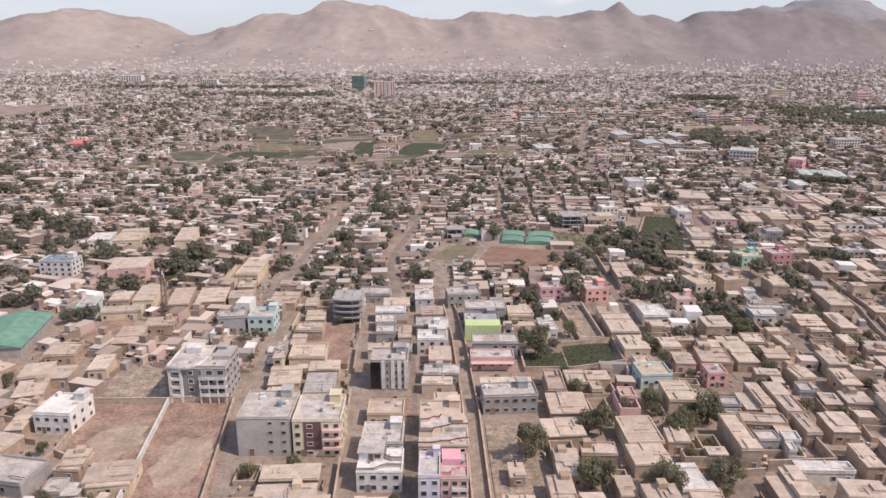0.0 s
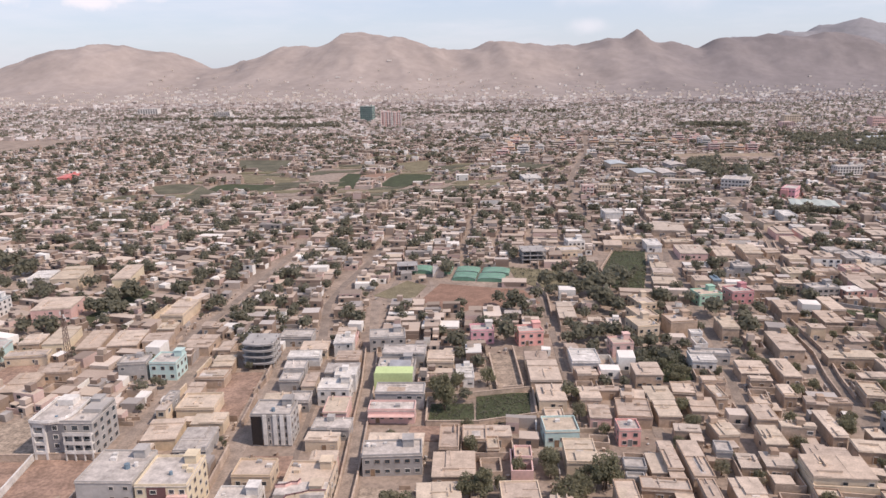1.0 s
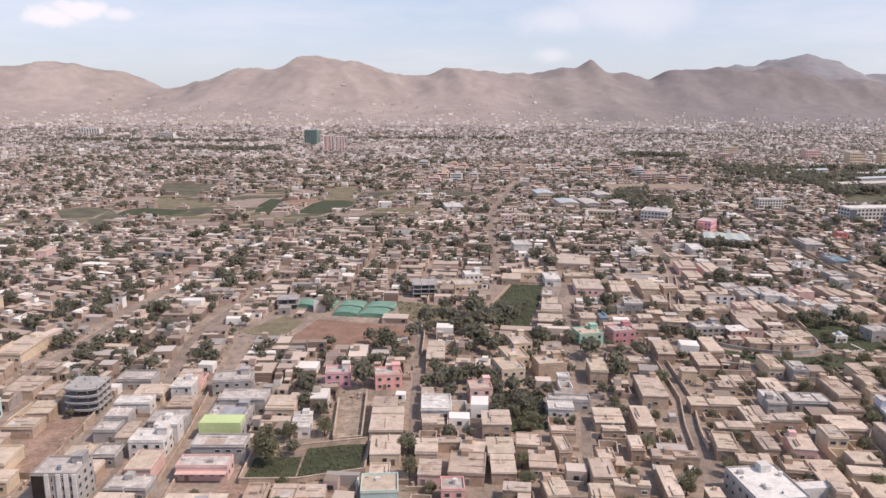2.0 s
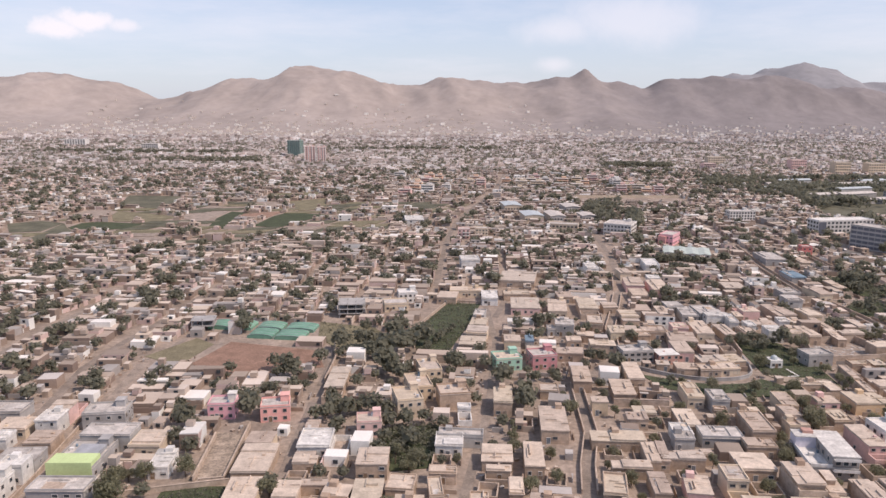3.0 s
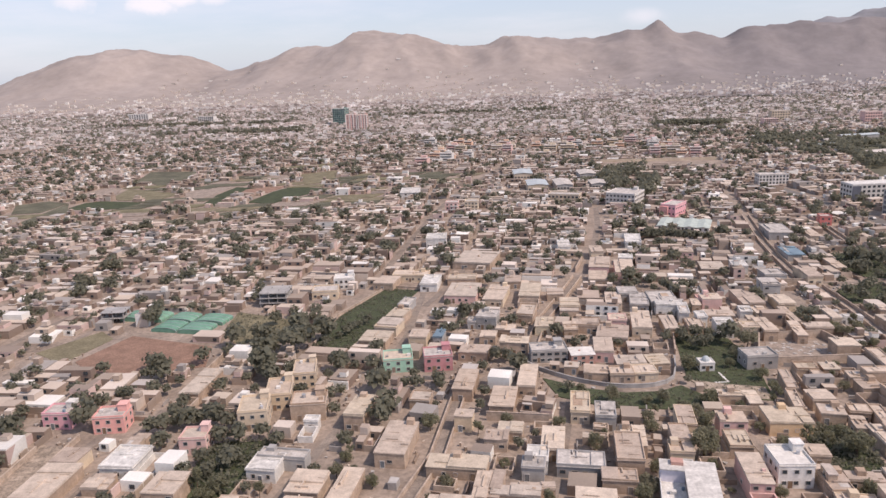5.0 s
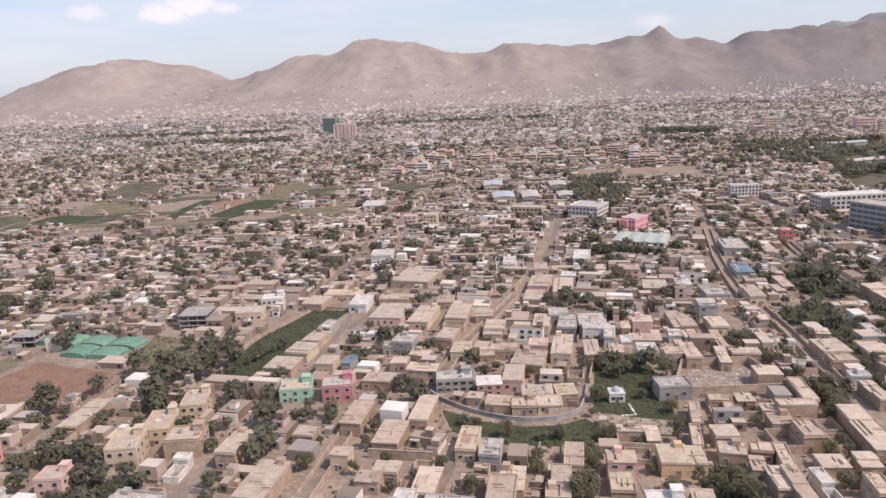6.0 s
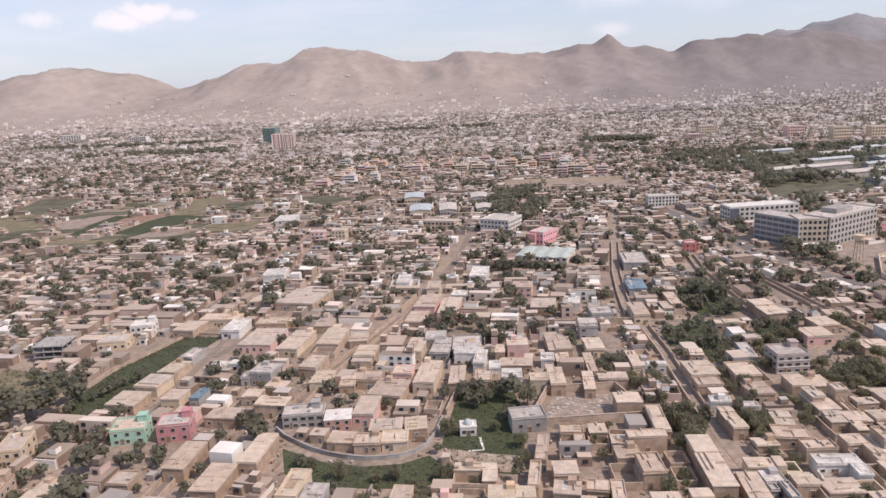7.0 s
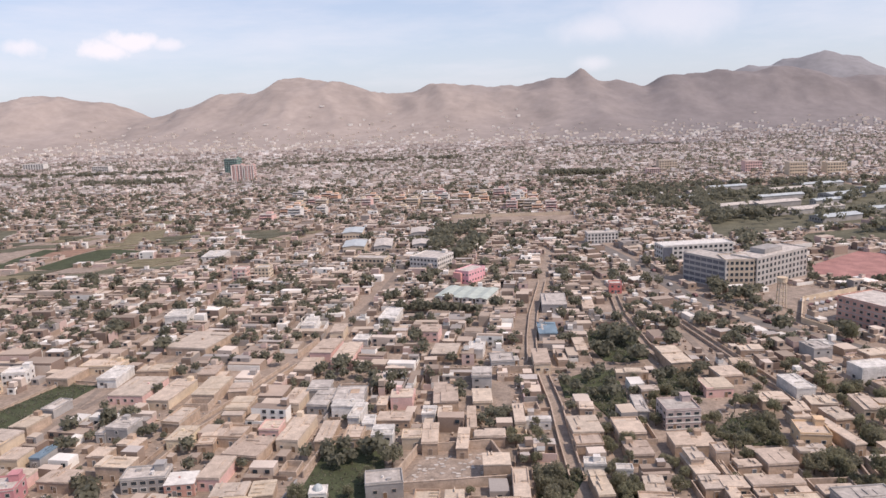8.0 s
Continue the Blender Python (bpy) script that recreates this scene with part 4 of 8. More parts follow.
b = building("shrine", "small white garden pavilion with blue dome", 233.2, 294.4, 4, 4.6, 4.0, 2.8, 1, WHITE, cols=2, side=2, roof=WHITE, stair=False, parapet=0.2)
g = Geo()
for i in range(5):
    a0, a1 = math.pi / 2 * i / 5, math.pi / 2 * (i + 1) / 5
    for k in range(10):
        t0, t1 = math.tau * k / 10, math.tau * (k + 1) / 10
        q = [(math.cos(a) * 1.3 * math.cos(t), math.cos(a) * 1.3 * math.sin(t), 3.0 + 1.5 * math.sin(a)) for a, t in ((a0, t0), (a0, t1), (a1, t1), (a1, t0))]
        g.add(q, [(0, 1, 2, 3)])
part("dome", g, BLUE_ROOF, b, "pale blue dome")
building("white_house", "white two-storey house beside the long field", 97, 387, 8, 9.0, 8.0, 4.6, 2, WHITE, cols=4, side=2, roof=WHITE)
building("concrete_house", "unfinished grey concrete house with open ground floor", 92, 372, 8, 11.0, 9.0, 3.6, 1, CREAM, cols=4, side=2, roof=CONC_ROOF, stair=False)
b = building("big_white_roof", "large building with bright white flat roof and dark walls", 151.5, 181.5, 5, 12.6, 15.0, 5.0, 2, CONCRETE, cols=4, side=5, roof=WHITE, parapet=0.4, stair=False)
accent(b, "stair_head", (1.0, 3.6, 4.4, 7.0, 5.2, 7.0), WHITE)
accent(b, "wing", (6.3, 16.0, -2.5, 0.5, 0, 4.6), WHITE, "white side wing")
building("turquoise_house", "house with turquoise front wall and tan roof", 61.5, 184.5, 2, 8.6, 8.0, 4.0, 1, CYAN, cols=3, side=2, roof=MUD_ROOF, stair=False)
building("coral_house", "small house with coral red upper room", 78.5, 183.5, 0, 5.4, 5.6, 4.2, 2, CORAL, cols=2, side=2, stair=False)

# far blocks: school, halls, offices, towers
building("school", "pale grey three-storey school with rows of windows", 250.7, 574.3, -27, 20, 21, 8.2, 3, WHITE, cols=8, side=8, win=(1.3, 1.2), roof=CONC_ROOF)
building("pink_house", "pink three-storey house with white balconies", 133.5, 557, -3, 8.5, 8, 6.8, 3, PINK, cols=3, side=3, balcony=True, stair=False)
building("cream_house", "cream three-storey house with rows of windows", 146.5, 561, -3, 9, 9, 6.6, 3, CREAM, cols=4, side=3, stair=False)
building("school", "beige flat-roofed school block", 210.6, 586, -16, 22, 10, 5.6, 2, CREAM, cols=8, side=3, win=(1.6, 1.2), stair=False)


def hall(label, cx, cy, ang, w, d, h, rise, wall, roof_mat):
    take(cx, cy, w + 1, d + 1, ang)
    top = thing("hall", pose(cx, cy, 0, 0, 0, ang), label, "hall", "sheet-roofed halls")
    x, y = w / 2, d / 2
    g = Geo()
    g.box(-x, x, -y, y, 0, h)
    g.add([(-x, -y, h), (x, -y, h), (0, -y, h + rise), (-x, y, h), (x, y, h), (0, y, h + rise)], [(0, 1, 2), (4, 3, 5)])
    part("wall", g, wall, top)
    g = Geo()
    for s in (-1, 1):
        g.add([(s * (x + 0.5), -y - 0.4, h - 0.1), (s * (x + 0.5), y + 0.4, h - 0.1), (0, y + 0.4, h + rise), (0, -y - 0.4, h + rise),
               (s * (x + 0.5), -y - 0.4, h + 0.1), (s * (x + 0.5), y + 0.4, h + 0.1), (0, y + 0.4, h + rise + 0.2), (0, -y - 0.4, h + rise + 0.2)],
              [(0, 1, 2, 3), (7, 6, 5, 4), (0, 4, 5, 1), (1, 5, 6, 2), (3, 7, 4, 0)])
    part("roof", g, roof_mat, top)
    n = max(2, int(w / 2.4))
    for i in range(n):
        part("window", window_mesh(1.4, 1.2), None, top, at=pose(-x + w * (i + 0.5) / n, -y, h * 0.45))
    return top


hall("long hall with pale blue sheet roof", 193, 634, 3, 15, 26, 6.5, 0.8, CREAM, BLUE_ROOF)
hall("long hall with pale blue sheet roof", 183, 694, 3, 15, 26, 6.5, 0.8, CREAM, BLUE_ROOF)
hall("long hall with grey sheet roof", 213, 640, 3, 12, 30, 5.5, 0.8, CONCRETE, CONC_ROOF)
hall("long hall with grey sheet roof", 236, 690, 3, 13, 24, 5.5, 0.8, CONCRETE, CONC_ROOF)
hall("long hall with grey sheet roof", 240, 640, 3, 12, 20, 5.0, 0.8, CONCRETE, CONC_ROOF)
b = building("pink_school", "bright pink two-storey school building", 274.7, 535.5, -35, 9.5, 17, 7.0, 2, HOT_PINK, cols=4, side=6, stair=False)
accent(b, "entrance_tower", (-4.9, 0.4, -10.2, -8.5, 0, 6.4), CORAL, "coral front block")
for i in range(4):
    hall("low classroom row with pale green sheet roof", 262.5 + i * 6.83, 500 - i * 2.3, -18, 6.2, 23, 2.8, 0.5, WHITE, MINT_SHEET)
building("red_house", "small house with red painted upper storey", 351, 499, -6, 6.4, 6.4, 5.0, 2, RED, cols=2, side=2, stair=False)
building("apartment_row", "cream three-storey apartment row with white pillars", 370.6, 644, 2, 22, 10, 7.2, 3, WHITE, cols=9, side=3, win=(1.3, 1.4))
b = building("office_building", "large five-storey office wing with blue-grey glass ribbons", 407.4, 514.3, -60, 29, 15, 15.0, 5, GREY_RENDER, side=5, sides="r", win=(1.5, 1.6), roof=CONC_ROOF, category="office", stair=False)
for k in range(5):
    accent(b, "glass_ribbon", (-14.0, 14.0, -7.56, -7.4, 3.0 * k + 0.75, 3.0 * k + 2.55), BLUE_GLASS, "dark blue-grey ribbon of glass")
    for m in range(8):
        accent(b, "mullion", (-14.1 + 4.0 * m, -13.8 + 4.0 * m, -7.66, -7.5, 3.0 * k + 0.7, 3.0 * k + 2.6), GREY_RENDER)
b = building("office_building", "beige five-storey office entrance block with square windows", 416.0, 505.8, -4, 15, 15, 15.3, 5, CREAM, cols=6, side=5, win=(1.5, 1.6), roof=CONC_ROOF, category="office", stair=False)
b = building("office_building", "large pale grey five-storey office wing with square windows", 438.6, 517.4, 35, 46, 16, 15.6, 5, GREY_RENDER, cols=13, side=5, win=(1.8, 1.8), roof=CONC_ROOF, category="office", stair=False)
accent(b, "roof_storey", (-9, 7, -3, 6, 15.8, 18.4), CONCRETE)
b = building("office_building", "white four-storey office block with dark glass end", 413.6, 569.6, 8, 45, 13, 11.6, 4, WHITE, cols=14, side=4, win=(1.8, 1.5), roof=WHITE, category="office", stair=False)
accent(b, "glass_panel", (-22.3, -16.5, -6.7, -6.4, 2.5, 11.0), BLUE_GLASS, "dark blue glass end panel")
b = building("brick_office", "red-brown brick four-storey block with grey window bands", 452, 425, -66, 34, 22, 11.5, 4, BRICK, cols=10, side=6, win=(1.5, 1.1), roof=CONC_ROOF, category="office")
for k in range(1, 4):
    accent(b, "window_band", (-17.1, 17.1, -11.12, -10.95, 2.88 * k - 0.25, 2.88 * k + 0.1), CONCRETE, "grey band")
b = building("tower_block", "half-built tower wrapped in dark green netting", -129, 1380, -8, 23, 22, 29, 8, NET, cols=6, side=5, win=(2.6, 2.2), category="tower")
b = building("tower_block", "pink and cream apartment tower with white ribs", -84, 1262, 5, 16, 22, 25, 8, PINK, cols=4, side=6, win=(2.0, 1.6), category="tower")
for px in (-9, -3, 3, 8):
    accent(b, "rib", (px, px + 1.2, -11.8, -11, 0, 26), WHITE, "white vertical rib")
b = building("tower_block", "pink and cream apartment tower with white ribs", -66, 1264, 5, 15, 22, 24, 8, PINK, cols=4, side=6, win=(2.0, 1.6), category="tower")
for px in (-7.4, -2.6, 2.4, 6.2):
    accent(b, "rib", (px, px + 1.2, -11.8, -11, 0, 25), WHITE, "white vertical rib")
building("apartment_row", "pale far apartment block", -670, 1700, 0, 46, 20, 15, 5, WHITE, cols=8, side=4, sides="f", win=(3, 1.8), stair=False)
building("apartment_row", "pale far apartment block", -462, 1580, 0, 34, 18, 12, 4, WHITE, cols=8, side=4, sides="f", win=(3, 1.8), stair=False)
for k, (px, py, pw, ph) in enumerate(((568, 1200, 26, 14), (660, 1120, 22, 15), (695, 1066, 22, 16), (530, 1128, 18, 9), (740, 1060, 24, 15))):
    building("apartment_row", "peach far apartment block with rows of windows", px, py, 0, pw, 16, ph, 4, PINK if k % 2 else CREAM, cols=7, side=4, sides="f", win=(1.8, 1.6), stair=False)


# clusters of painted town blocks, each storey with one ribbon of windows
def midrise(cx, cy, w, d, storeys, paint, label):
    take(cx, cy, w + 1, d + 1)
    top = thing("town_block", pose(cx, cy, 0, 0, 0, -8), label, "building", "painted town blocks")
    h = storeys * 2.5
    g, r, p = Geo(), Geo(), Geo()
    g.box(-w / 2, w / 2, -d / 2, d / 2, -0.2, h)
    part("wall", g, paint, top)
    r.box(-w / 2 - 0.3, w / 2 + 0.3, -d / 2 - 0.5, d / 2 + 0.3, h, h + 0.3)
    part("roof", r, CONC_ROOF, top)
    p.box(-w * 0.1, w * 0.35, -d * 0.1, d * 0.4, h + 0.28, h + 2.1)
    part("stair_head", p, paint, top)
    for k in range(storeys):
        b, s = Geo(), Geo()
        b.box(-w / 2 + 0.8, w / 2 - 0.8, -d / 2 - 0.08, -d / 2 + 0.1, 2.5 * k + 1.05, 2.5 * k + 1.85)
        part("window_ribbon", b, GLASS, top)
        if k:
            s.box(-w / 2, w / 2, -d / 2 - 0.9, -d / 2, 2.5 * k - 0.1, 2.5 * k + 0.55)
            part("balcony", s, WHITE if k % 2 else paint, top)


mid = random.Random(12)
TONES = ((PEACH, "peach painted town block with balconies"), (CREAM, "cream painted town block with balconies"), (PINK, "dusty pink town block with balconies"), (WHITE, "white town block with balconies"), (PEACH, "peach painted town block with balconies"))
for x0, y0, x1, y1, n in ((66, 800, 150, 990, 13), (262, 820, 345, 960, 16), (328, 800, 356, 830, 3), (150, 820, 250, 960, 12)):
    for _ in range(n * 4):
        cx, cy, w, d = mid.uniform(x0, x1), mid.uniform(y0, y1), mid.uniform(9, 15), mid.uniform(8, 11)
        if n and free(cx, cy, w + 2, d + 2):
            n -= 1
            paint, label = mid.choice(TONES)
            midrise(cx, cy, w, d, mid.choice((2, 3, 3, 4)), paint, label)
for px, py, pw, pd, pa in ((573, 754, 16, 52, -70), (615, 894, 18, 60, -75), (568, 706, 14, 40, -70), (527, 894, 14, 46, -75), (557, 795, 14, 46, -72), (640, 840, 20, 40, -70), (517, 786, 12, 40, -70), (700, 880, 20, 50, -72), (600, 660, 9, 44, -78), (640, 745, 9, 60, -74), (655, 700, 8, 40, -76),
                           (580, 840, 9, 50, -74), (660, 930, 10, 56, -74), (500, 850, 8, 36, -72), (545, 745, 8, 34, -70), (690, 800, 9, 44, -72), (610, 800, 8, 40, -73), (560, 930, 9, 46, -75)):
    hall("long low depot hall with pale sheet roof", px, py, pa, pw, pd, 4.5, 1.4, CONCRETE, CONC_ROOF if px % 2 else BLUE_ROOF)


# ---- special structures ----
def skeleton(label, cx, cy, ang, w, d, storeys, rise, bays=3, bow=0.0):
    """A concrete frame with open floors."""
    take(cx, cy, w + 1, d + 1, ang)
    top = thing("unfinished_building", pose(cx, cy, 0, 0, 0, ang), label, "building site")
    x, y = w / 2, d / 2
    for k in range(1, storeys + 1):
        g = Geo()
        g.box(-x - 0.3, x + 0.3, -y - 0.3, y + 0.3, rise * k - 0.28, rise * k)
        if bow:
            # the front edge swells out in a curve, with a low kerb on it
            arc = [(-(x + 0.3) * math.cos(math.pi * i / 10), -y - 0.25 - bow * math.sin(math.pi * i / 10)) for i in range(11)]
            g.prism(arc, rise * k - 0.27, rise * k - 0.01)
            for p, q in zip(arc, arc[1:]):
                g.bar((*p, rise * k + 0.3), (*q, rise * k + 0.3), 0.16)
        part("floor_slab", g, CONCRETE, top)
    for i in range(bays + 1):
        for j in range(bays + 1):
            g = Geo()
            px, py = -x + 0.2 + (w - 0.4) * i / bays, -y + 0.2 + (d - 0.4) * j / bays
            g.box(px - 0.17, px + 0.17, py - 0.17, py + 0.17, 0, rise * storeys + (0.7 if (i + j) % 2 else 0))
            part("column", g, CONCRETE, top)
    for k in range(storeys):
        g = Geo()
        g.box(-x * 0.3, x * 0.95, y - 0.3, y - 0.1, rise * k, rise * (k + 1) - 0.28)
        g.box(-x * 0.6, -x * 0.6 + 0.2, -y * 0.2, y - 0.3, rise * k, rise * (k + 1) - 0.28)
        part("infill_wall", g, BRICK if k % 2 else CONCRETE, top)
    return top


skeleton("half-built grey concrete frame with open floors", -28.2, 236.6, -1, 9.6, 8.6, 4, 2.1, bow=2.2)
skeleton("half-built grey concrete frame with open floors", 72.6, 363.5, 4, 11.4, 11.0, 3, 2.1)
skeleton("half-built brown brick frame with open ground floor", 12.2, 342.5, 6, 9.0, 7.0, 2, 2.4, 2)


def greenhouse(cx, cy, ang, w, d, h):
    take(cx, cy, w + 0.6, d + 0.6, ang)
    top = thing("greenhouse", pose(cx, cy, 0, 0, 0, ang), "arched greenhouse tunnel covered with teal green sheeting", "greenhouse", "row of greenhouses")
    g, n = Geo(), 8
    arc = [(-w / 2 * math.cos(math.pi * i / n), 1.0 + (h - 1.0) * math.sin(math.pi * i / n)) for i in range(n + 1)]
    arc = [(-w / 2, 0)] + arc + [(w / 2, 0)]
    for (x0, z0), (x1, z1) in zip(arc, arc[1:]):
        g.add([(x0, -d / 2, z0), (x1, -d / 2, z1), (x1, d / 2, z1), (x0, d / 2, z0)], [(0, 1, 2, 3)])
    for s in (-1, 1):
        g.add([(x, s * d / 2, z) for x, z in arc], [tuple(range(len(arc)))])
    part("cover", g, TEAL_ROOF, top)
    for i in range(4):
        y = -d / 2 + d * i / 3
        r = Geo()
        m = len(arc)
        r.add([(x * k, y + e, z + u) for x, z in arc for k, e, u in ((1.0, -0.06, 0.0), (1.02, -0.06, 0.08), (1.02, 0.06, 0.08), (1.0, 0.06, 0.0))],
              [(4 * j + a, 4 * j + (a + 1) % 4, 4 * j + 4 + (a + 1) % 4, 4 * j + 4 + a) for j in range(m - 1) for a in range(4)])
        part("hoop", r, TIN, top)
    return top


for gx, gy, gw, gd in ((19, 346, 9.5, 9), (28.5, 345, 9, 9), (39, 333.5, 10.5, 9), (51, 331.5, 12, 9), (40.5, 343.5, 11, 8.5), (53.5, 341.5, 12.5, 8.5)):
    greenhouse(gx, gy, -8, gw, gd, 1.9)

top = thing("market_shed", pose(-134, 218, 0, 0, 0, 8), "long shed with teal green sheet roof", "shed")
take(-134, 218, 20, 32, 8)
g = Geo()
g.box(-8, 8, -14, 14, 0, 3.4)
part("wall", g, CONCRETE, top)
g = Geo()
g.add([(-8.6, -14.5, 3.3), (0, -14.5, 5.2), (8.6, -14.5, 3.3), (-8.6, 14.5, 3.3), (0, 14.5, 5.2), (8.6, 14.5, 3.3)], [(0, 1, 4, 3), (1, 2, 5, 4), (0, 2, 1), (3, 4, 5)])
part("roof", g, TEAL_ROOF, top)

# lattice mast
mast = thing("radio_mast", pose(-89.3, 231, 0), "slender red-brown steel lattice mast", "mast")
take(-89.3, 231, 3, 3)
H, n = 20.5, 11
side = lambda k: 1.0 - 0.75 * k / n
for sx in (-1, 1):
    for sy in (-1, 1):
        g = Geo()
        g.bar((sx * 1.0, sy * 1.0, 0), (sx * 0.25, sy * 0.25, H), 0.09)
        part("leg", g, STEEL, mast)
for k in range(n):
    z0, z1, a, c = H * k / n, H * (k + 1) / n, side(k), side(k + 1)
    g = Geo()
    for (px, py), (qx, qy) in (((-1, -1), (1, -1)), ((1, -1), (1, 1)), ((1, 1), (-1, 1)), ((-1, 1), (-1, -1))):
        g.bar((px * a, py * a, z0), (qx * c, qy * c, z1), 0.05), g.bar((qx * a, qy * a, z0), (px * c, py * c, z1), 0.05)
    part("bracing", g, STEEL, mast)
g = Geo()
for dx, dy, z in ((0.5, -0.4, 17.8), (-0.5, -0.4, 18.8), (0.4, 0.5, 16.6)):
    g.box(dx - 0.2, dx + 0.2, dy - 0.1, dy + 0.1, z, z + 1.3)
part("antenna", g, WHITE, mast, "white panel antennas")

# water tower
tower = thing("water_tower", pose(421.6, 461, 0), "concrete water tower on tall braced legs", "water tower")
take(421.6, 461, 5, 5)
for sx in (-1, 1):
    for sy in (-1, 1):
        g = Geo()
        g.bar((sx * 1.7, sy * 1.7, 0), (sx * 1.3, sy * 1.3, 12.5), 0.3)
        part("leg", g, CREAM, tower)
for k in range(4):
    z, r = 3.1 * k + 2.0, 1.62 - 0.1 * k
    g = Geo()
    g.box(-r, r, -r - 0.12, -r + 0.12, z, z + 0.3), g.box(-r, r, r - 0.12, r + 0.12, z, z + 0.3)
    g.box(-r - 0.12, -r + 0.12, -r, r, z, z + 0.3), g.box(r - 0.12, r + 0.12, -r, r, z, z + 0.3)
    part("brace", g, CREAM, tower)
g = Geo()
ring = lambda r: [(r * math.cos(math.tau * i / 14), r * math.sin(math.tau * i / 14)) for i in range(14)]
g.prism(ring(2.3), 12.5, 14.6), g.prism(ring(2.5), 14.6, 14.8)
part("tank", g, CREAM, tower)


def garden_wall(points, h=2.0, t=0.35, mat=None, label="mud-brick boundary wall", name="boundary_wall"):
    top = thing(name, pose(points[0][0], points[0][1], 0), label, "wall")
    for (x0, y0), (x1, y1) in zip(points, points[1:]):
        v = Vector((x1 - x0, y1 - y0))
        g = Geo()
        n = max(1, int(v.length / 6))
        for i in range(n):
            g.box(v.length * i / n, v.length * (i + 1) / n, -t / 2, t / 2, -0.1, h + random.uniform(-0.12, 0.12))
        g.box(-0.05, v.length + 0.05, -t / 2 - 0.06, t / 2 + 0.06, h + 0.13, h + 0.22)
        part("wall_run", g, mat or YARD_WALL, top, at=pose(x0 - points[0][0], y0 - points[0][1], 0, 0, 0, math.degrees(math.atan2(v.y, v.x))))
        m = (Vector((x0, y0)) + Vector((x1, y1))) / 2
        take(m.x, m.y, v.length, 1.0, math.degrees(math.atan2(v.y, v.x)))
    return top


garden_wall([(-64, 122), (-69.4, 175)], 1.6, mat=WHITE, label="pale plastered lot wall")
garden_wall([(-69.4, 175.4), (-52.3, 175.4), (-47, 125)], 1.6)
garden_wall([(-90, 175), (-69.8, 174.9)], 1.6)
garden_wall([(-87.5, 159), (-87, 150), (-66, 138)], 1.6)
garden_wall([(101.5, 316), (103, 346), (117, 385), (133, 382)], 0.8, label="low mud wall along a field path")
garden_wall([(71.5, 280), (72.5, 302), (70, 320)], 1.8)
garden_wall([(251, 299), (257.5, 319.5), (279, 321.5), (285, 300.5), (251, 297)], 2.6)
garden_wall([(27, 192), (41, 192), (57, 196.5), (57.5, 213.5), (27, 206.5), (27, 192)], 1.4)
garden_wall([(260, 790), (370, 786)], 2.6, mat=CREAM, label="long pale brick wall")
garden_wall([(426, 420), (420, 436), (436, 470), (470, 486)], 2.4, mat=CREAM, label="long pale concrete yard wall")
garden_wall([(262, 386 - 3), (297, 383.5)], 2.4)
garden_wall([(226.5, 306), (230, 327), (247, 333)], 1.8)
garden_wall([(177, 298.5), (181, 293.5), (186, 289.3), (191, 285.6), (196, 283), (201, 281.2), (206, 280.3), (211, 280.4), (215, 281.3), (219, 283.4), (222, 287), (224, 294), (225.5, 303)], 1.1, mat=CONCRETE, label="curved grey mud-brick boundary wall")
garden_wall([(74.5, 140.7), (90.0, 141.3), (90.1, 150.2)], 2.6)
garden_wall([(60.9, 138.5), (73.4, 139.4)], 1.5)
garden_wall([(48.9, 213.1), (54.9, 214.0), (54.1, 246.0)], 1.5)
garden_wall([(47.2, 214.1), (45.9, 239.5)], 1.5)
garden_wall([(74.1, 261.3), (93.9, 260.9)], 2.0)
garden_wall([(165.3, 259.2), (182.4, 257.7)], 2.6)

# pale stones strewn over the walled ground
stone_rnd = random.Random(4)
stone = Geo()
stone.prism([(math.cos(math.tau * i / 7) * (0.5 + 0.1 * (i % 3)), math.sin(math.tau * i / 7) * (0.32 + 0.06 * (i % 2))) for i in range(7)], -0.05, 0.28)
stone_mesh = stone.mesh("flat_stone", [CONC_ROOF])
for i in range(150):
    x, y = stone_rnd.uniform(253, 283), stone_rnd.uniform(299, 318)
    if inside([(254, 299.5), (259.5, 316), (276, 318), (281.5, 302)], x, y):
        s = stone_rnd.uniform(0.7, 1.5)
        ob = new("flat_stone", stone_mesh)
        ob.matrix_basis = pose(x, y, 0.04, 0, 0, stone_rnd.uniform(-40, 40)) @ Matrix.Diagonal((s, s, s * 0.8, 1))
        tagged(ob, "pale flat stone lying on dusty ground", "stone", "stones in the walled ground")

sheet = Geo()
heap = random.Random(9)
n = 7
sheet.v = [(-1.6 + 3.2 * i / (n - 1), -1.2 + 2.4 * j / (n - 1), 0.04 + (0.75 * (1 - abs(i - 3) / 3.2) * (1 - abs(j - 3) / 3.2) + heap.uniform(0, 0.16) if 0 < i < n - 1 and 0 < j < n - 1 else 0)) for j in range(n) for i in range(n)]
sheet.f = [(j * n + i, j * n + i + 1, (j + 1) * n + i + 1, (j + 1) * n + i) for j in range(n - 1) for i in range(n - 1)]
sheet.m = [0] * len(sheet.f)
cover = tagged(new("tarpaulin", sheet.mesh("tarpaulin", [SKY_SHEET])), "light blue tarpaulin heaped on an earth lot", "tarpaulin")
cover.matrix_basis = pose(-80.6, 148.3, 0.02, 0, 0, 20)

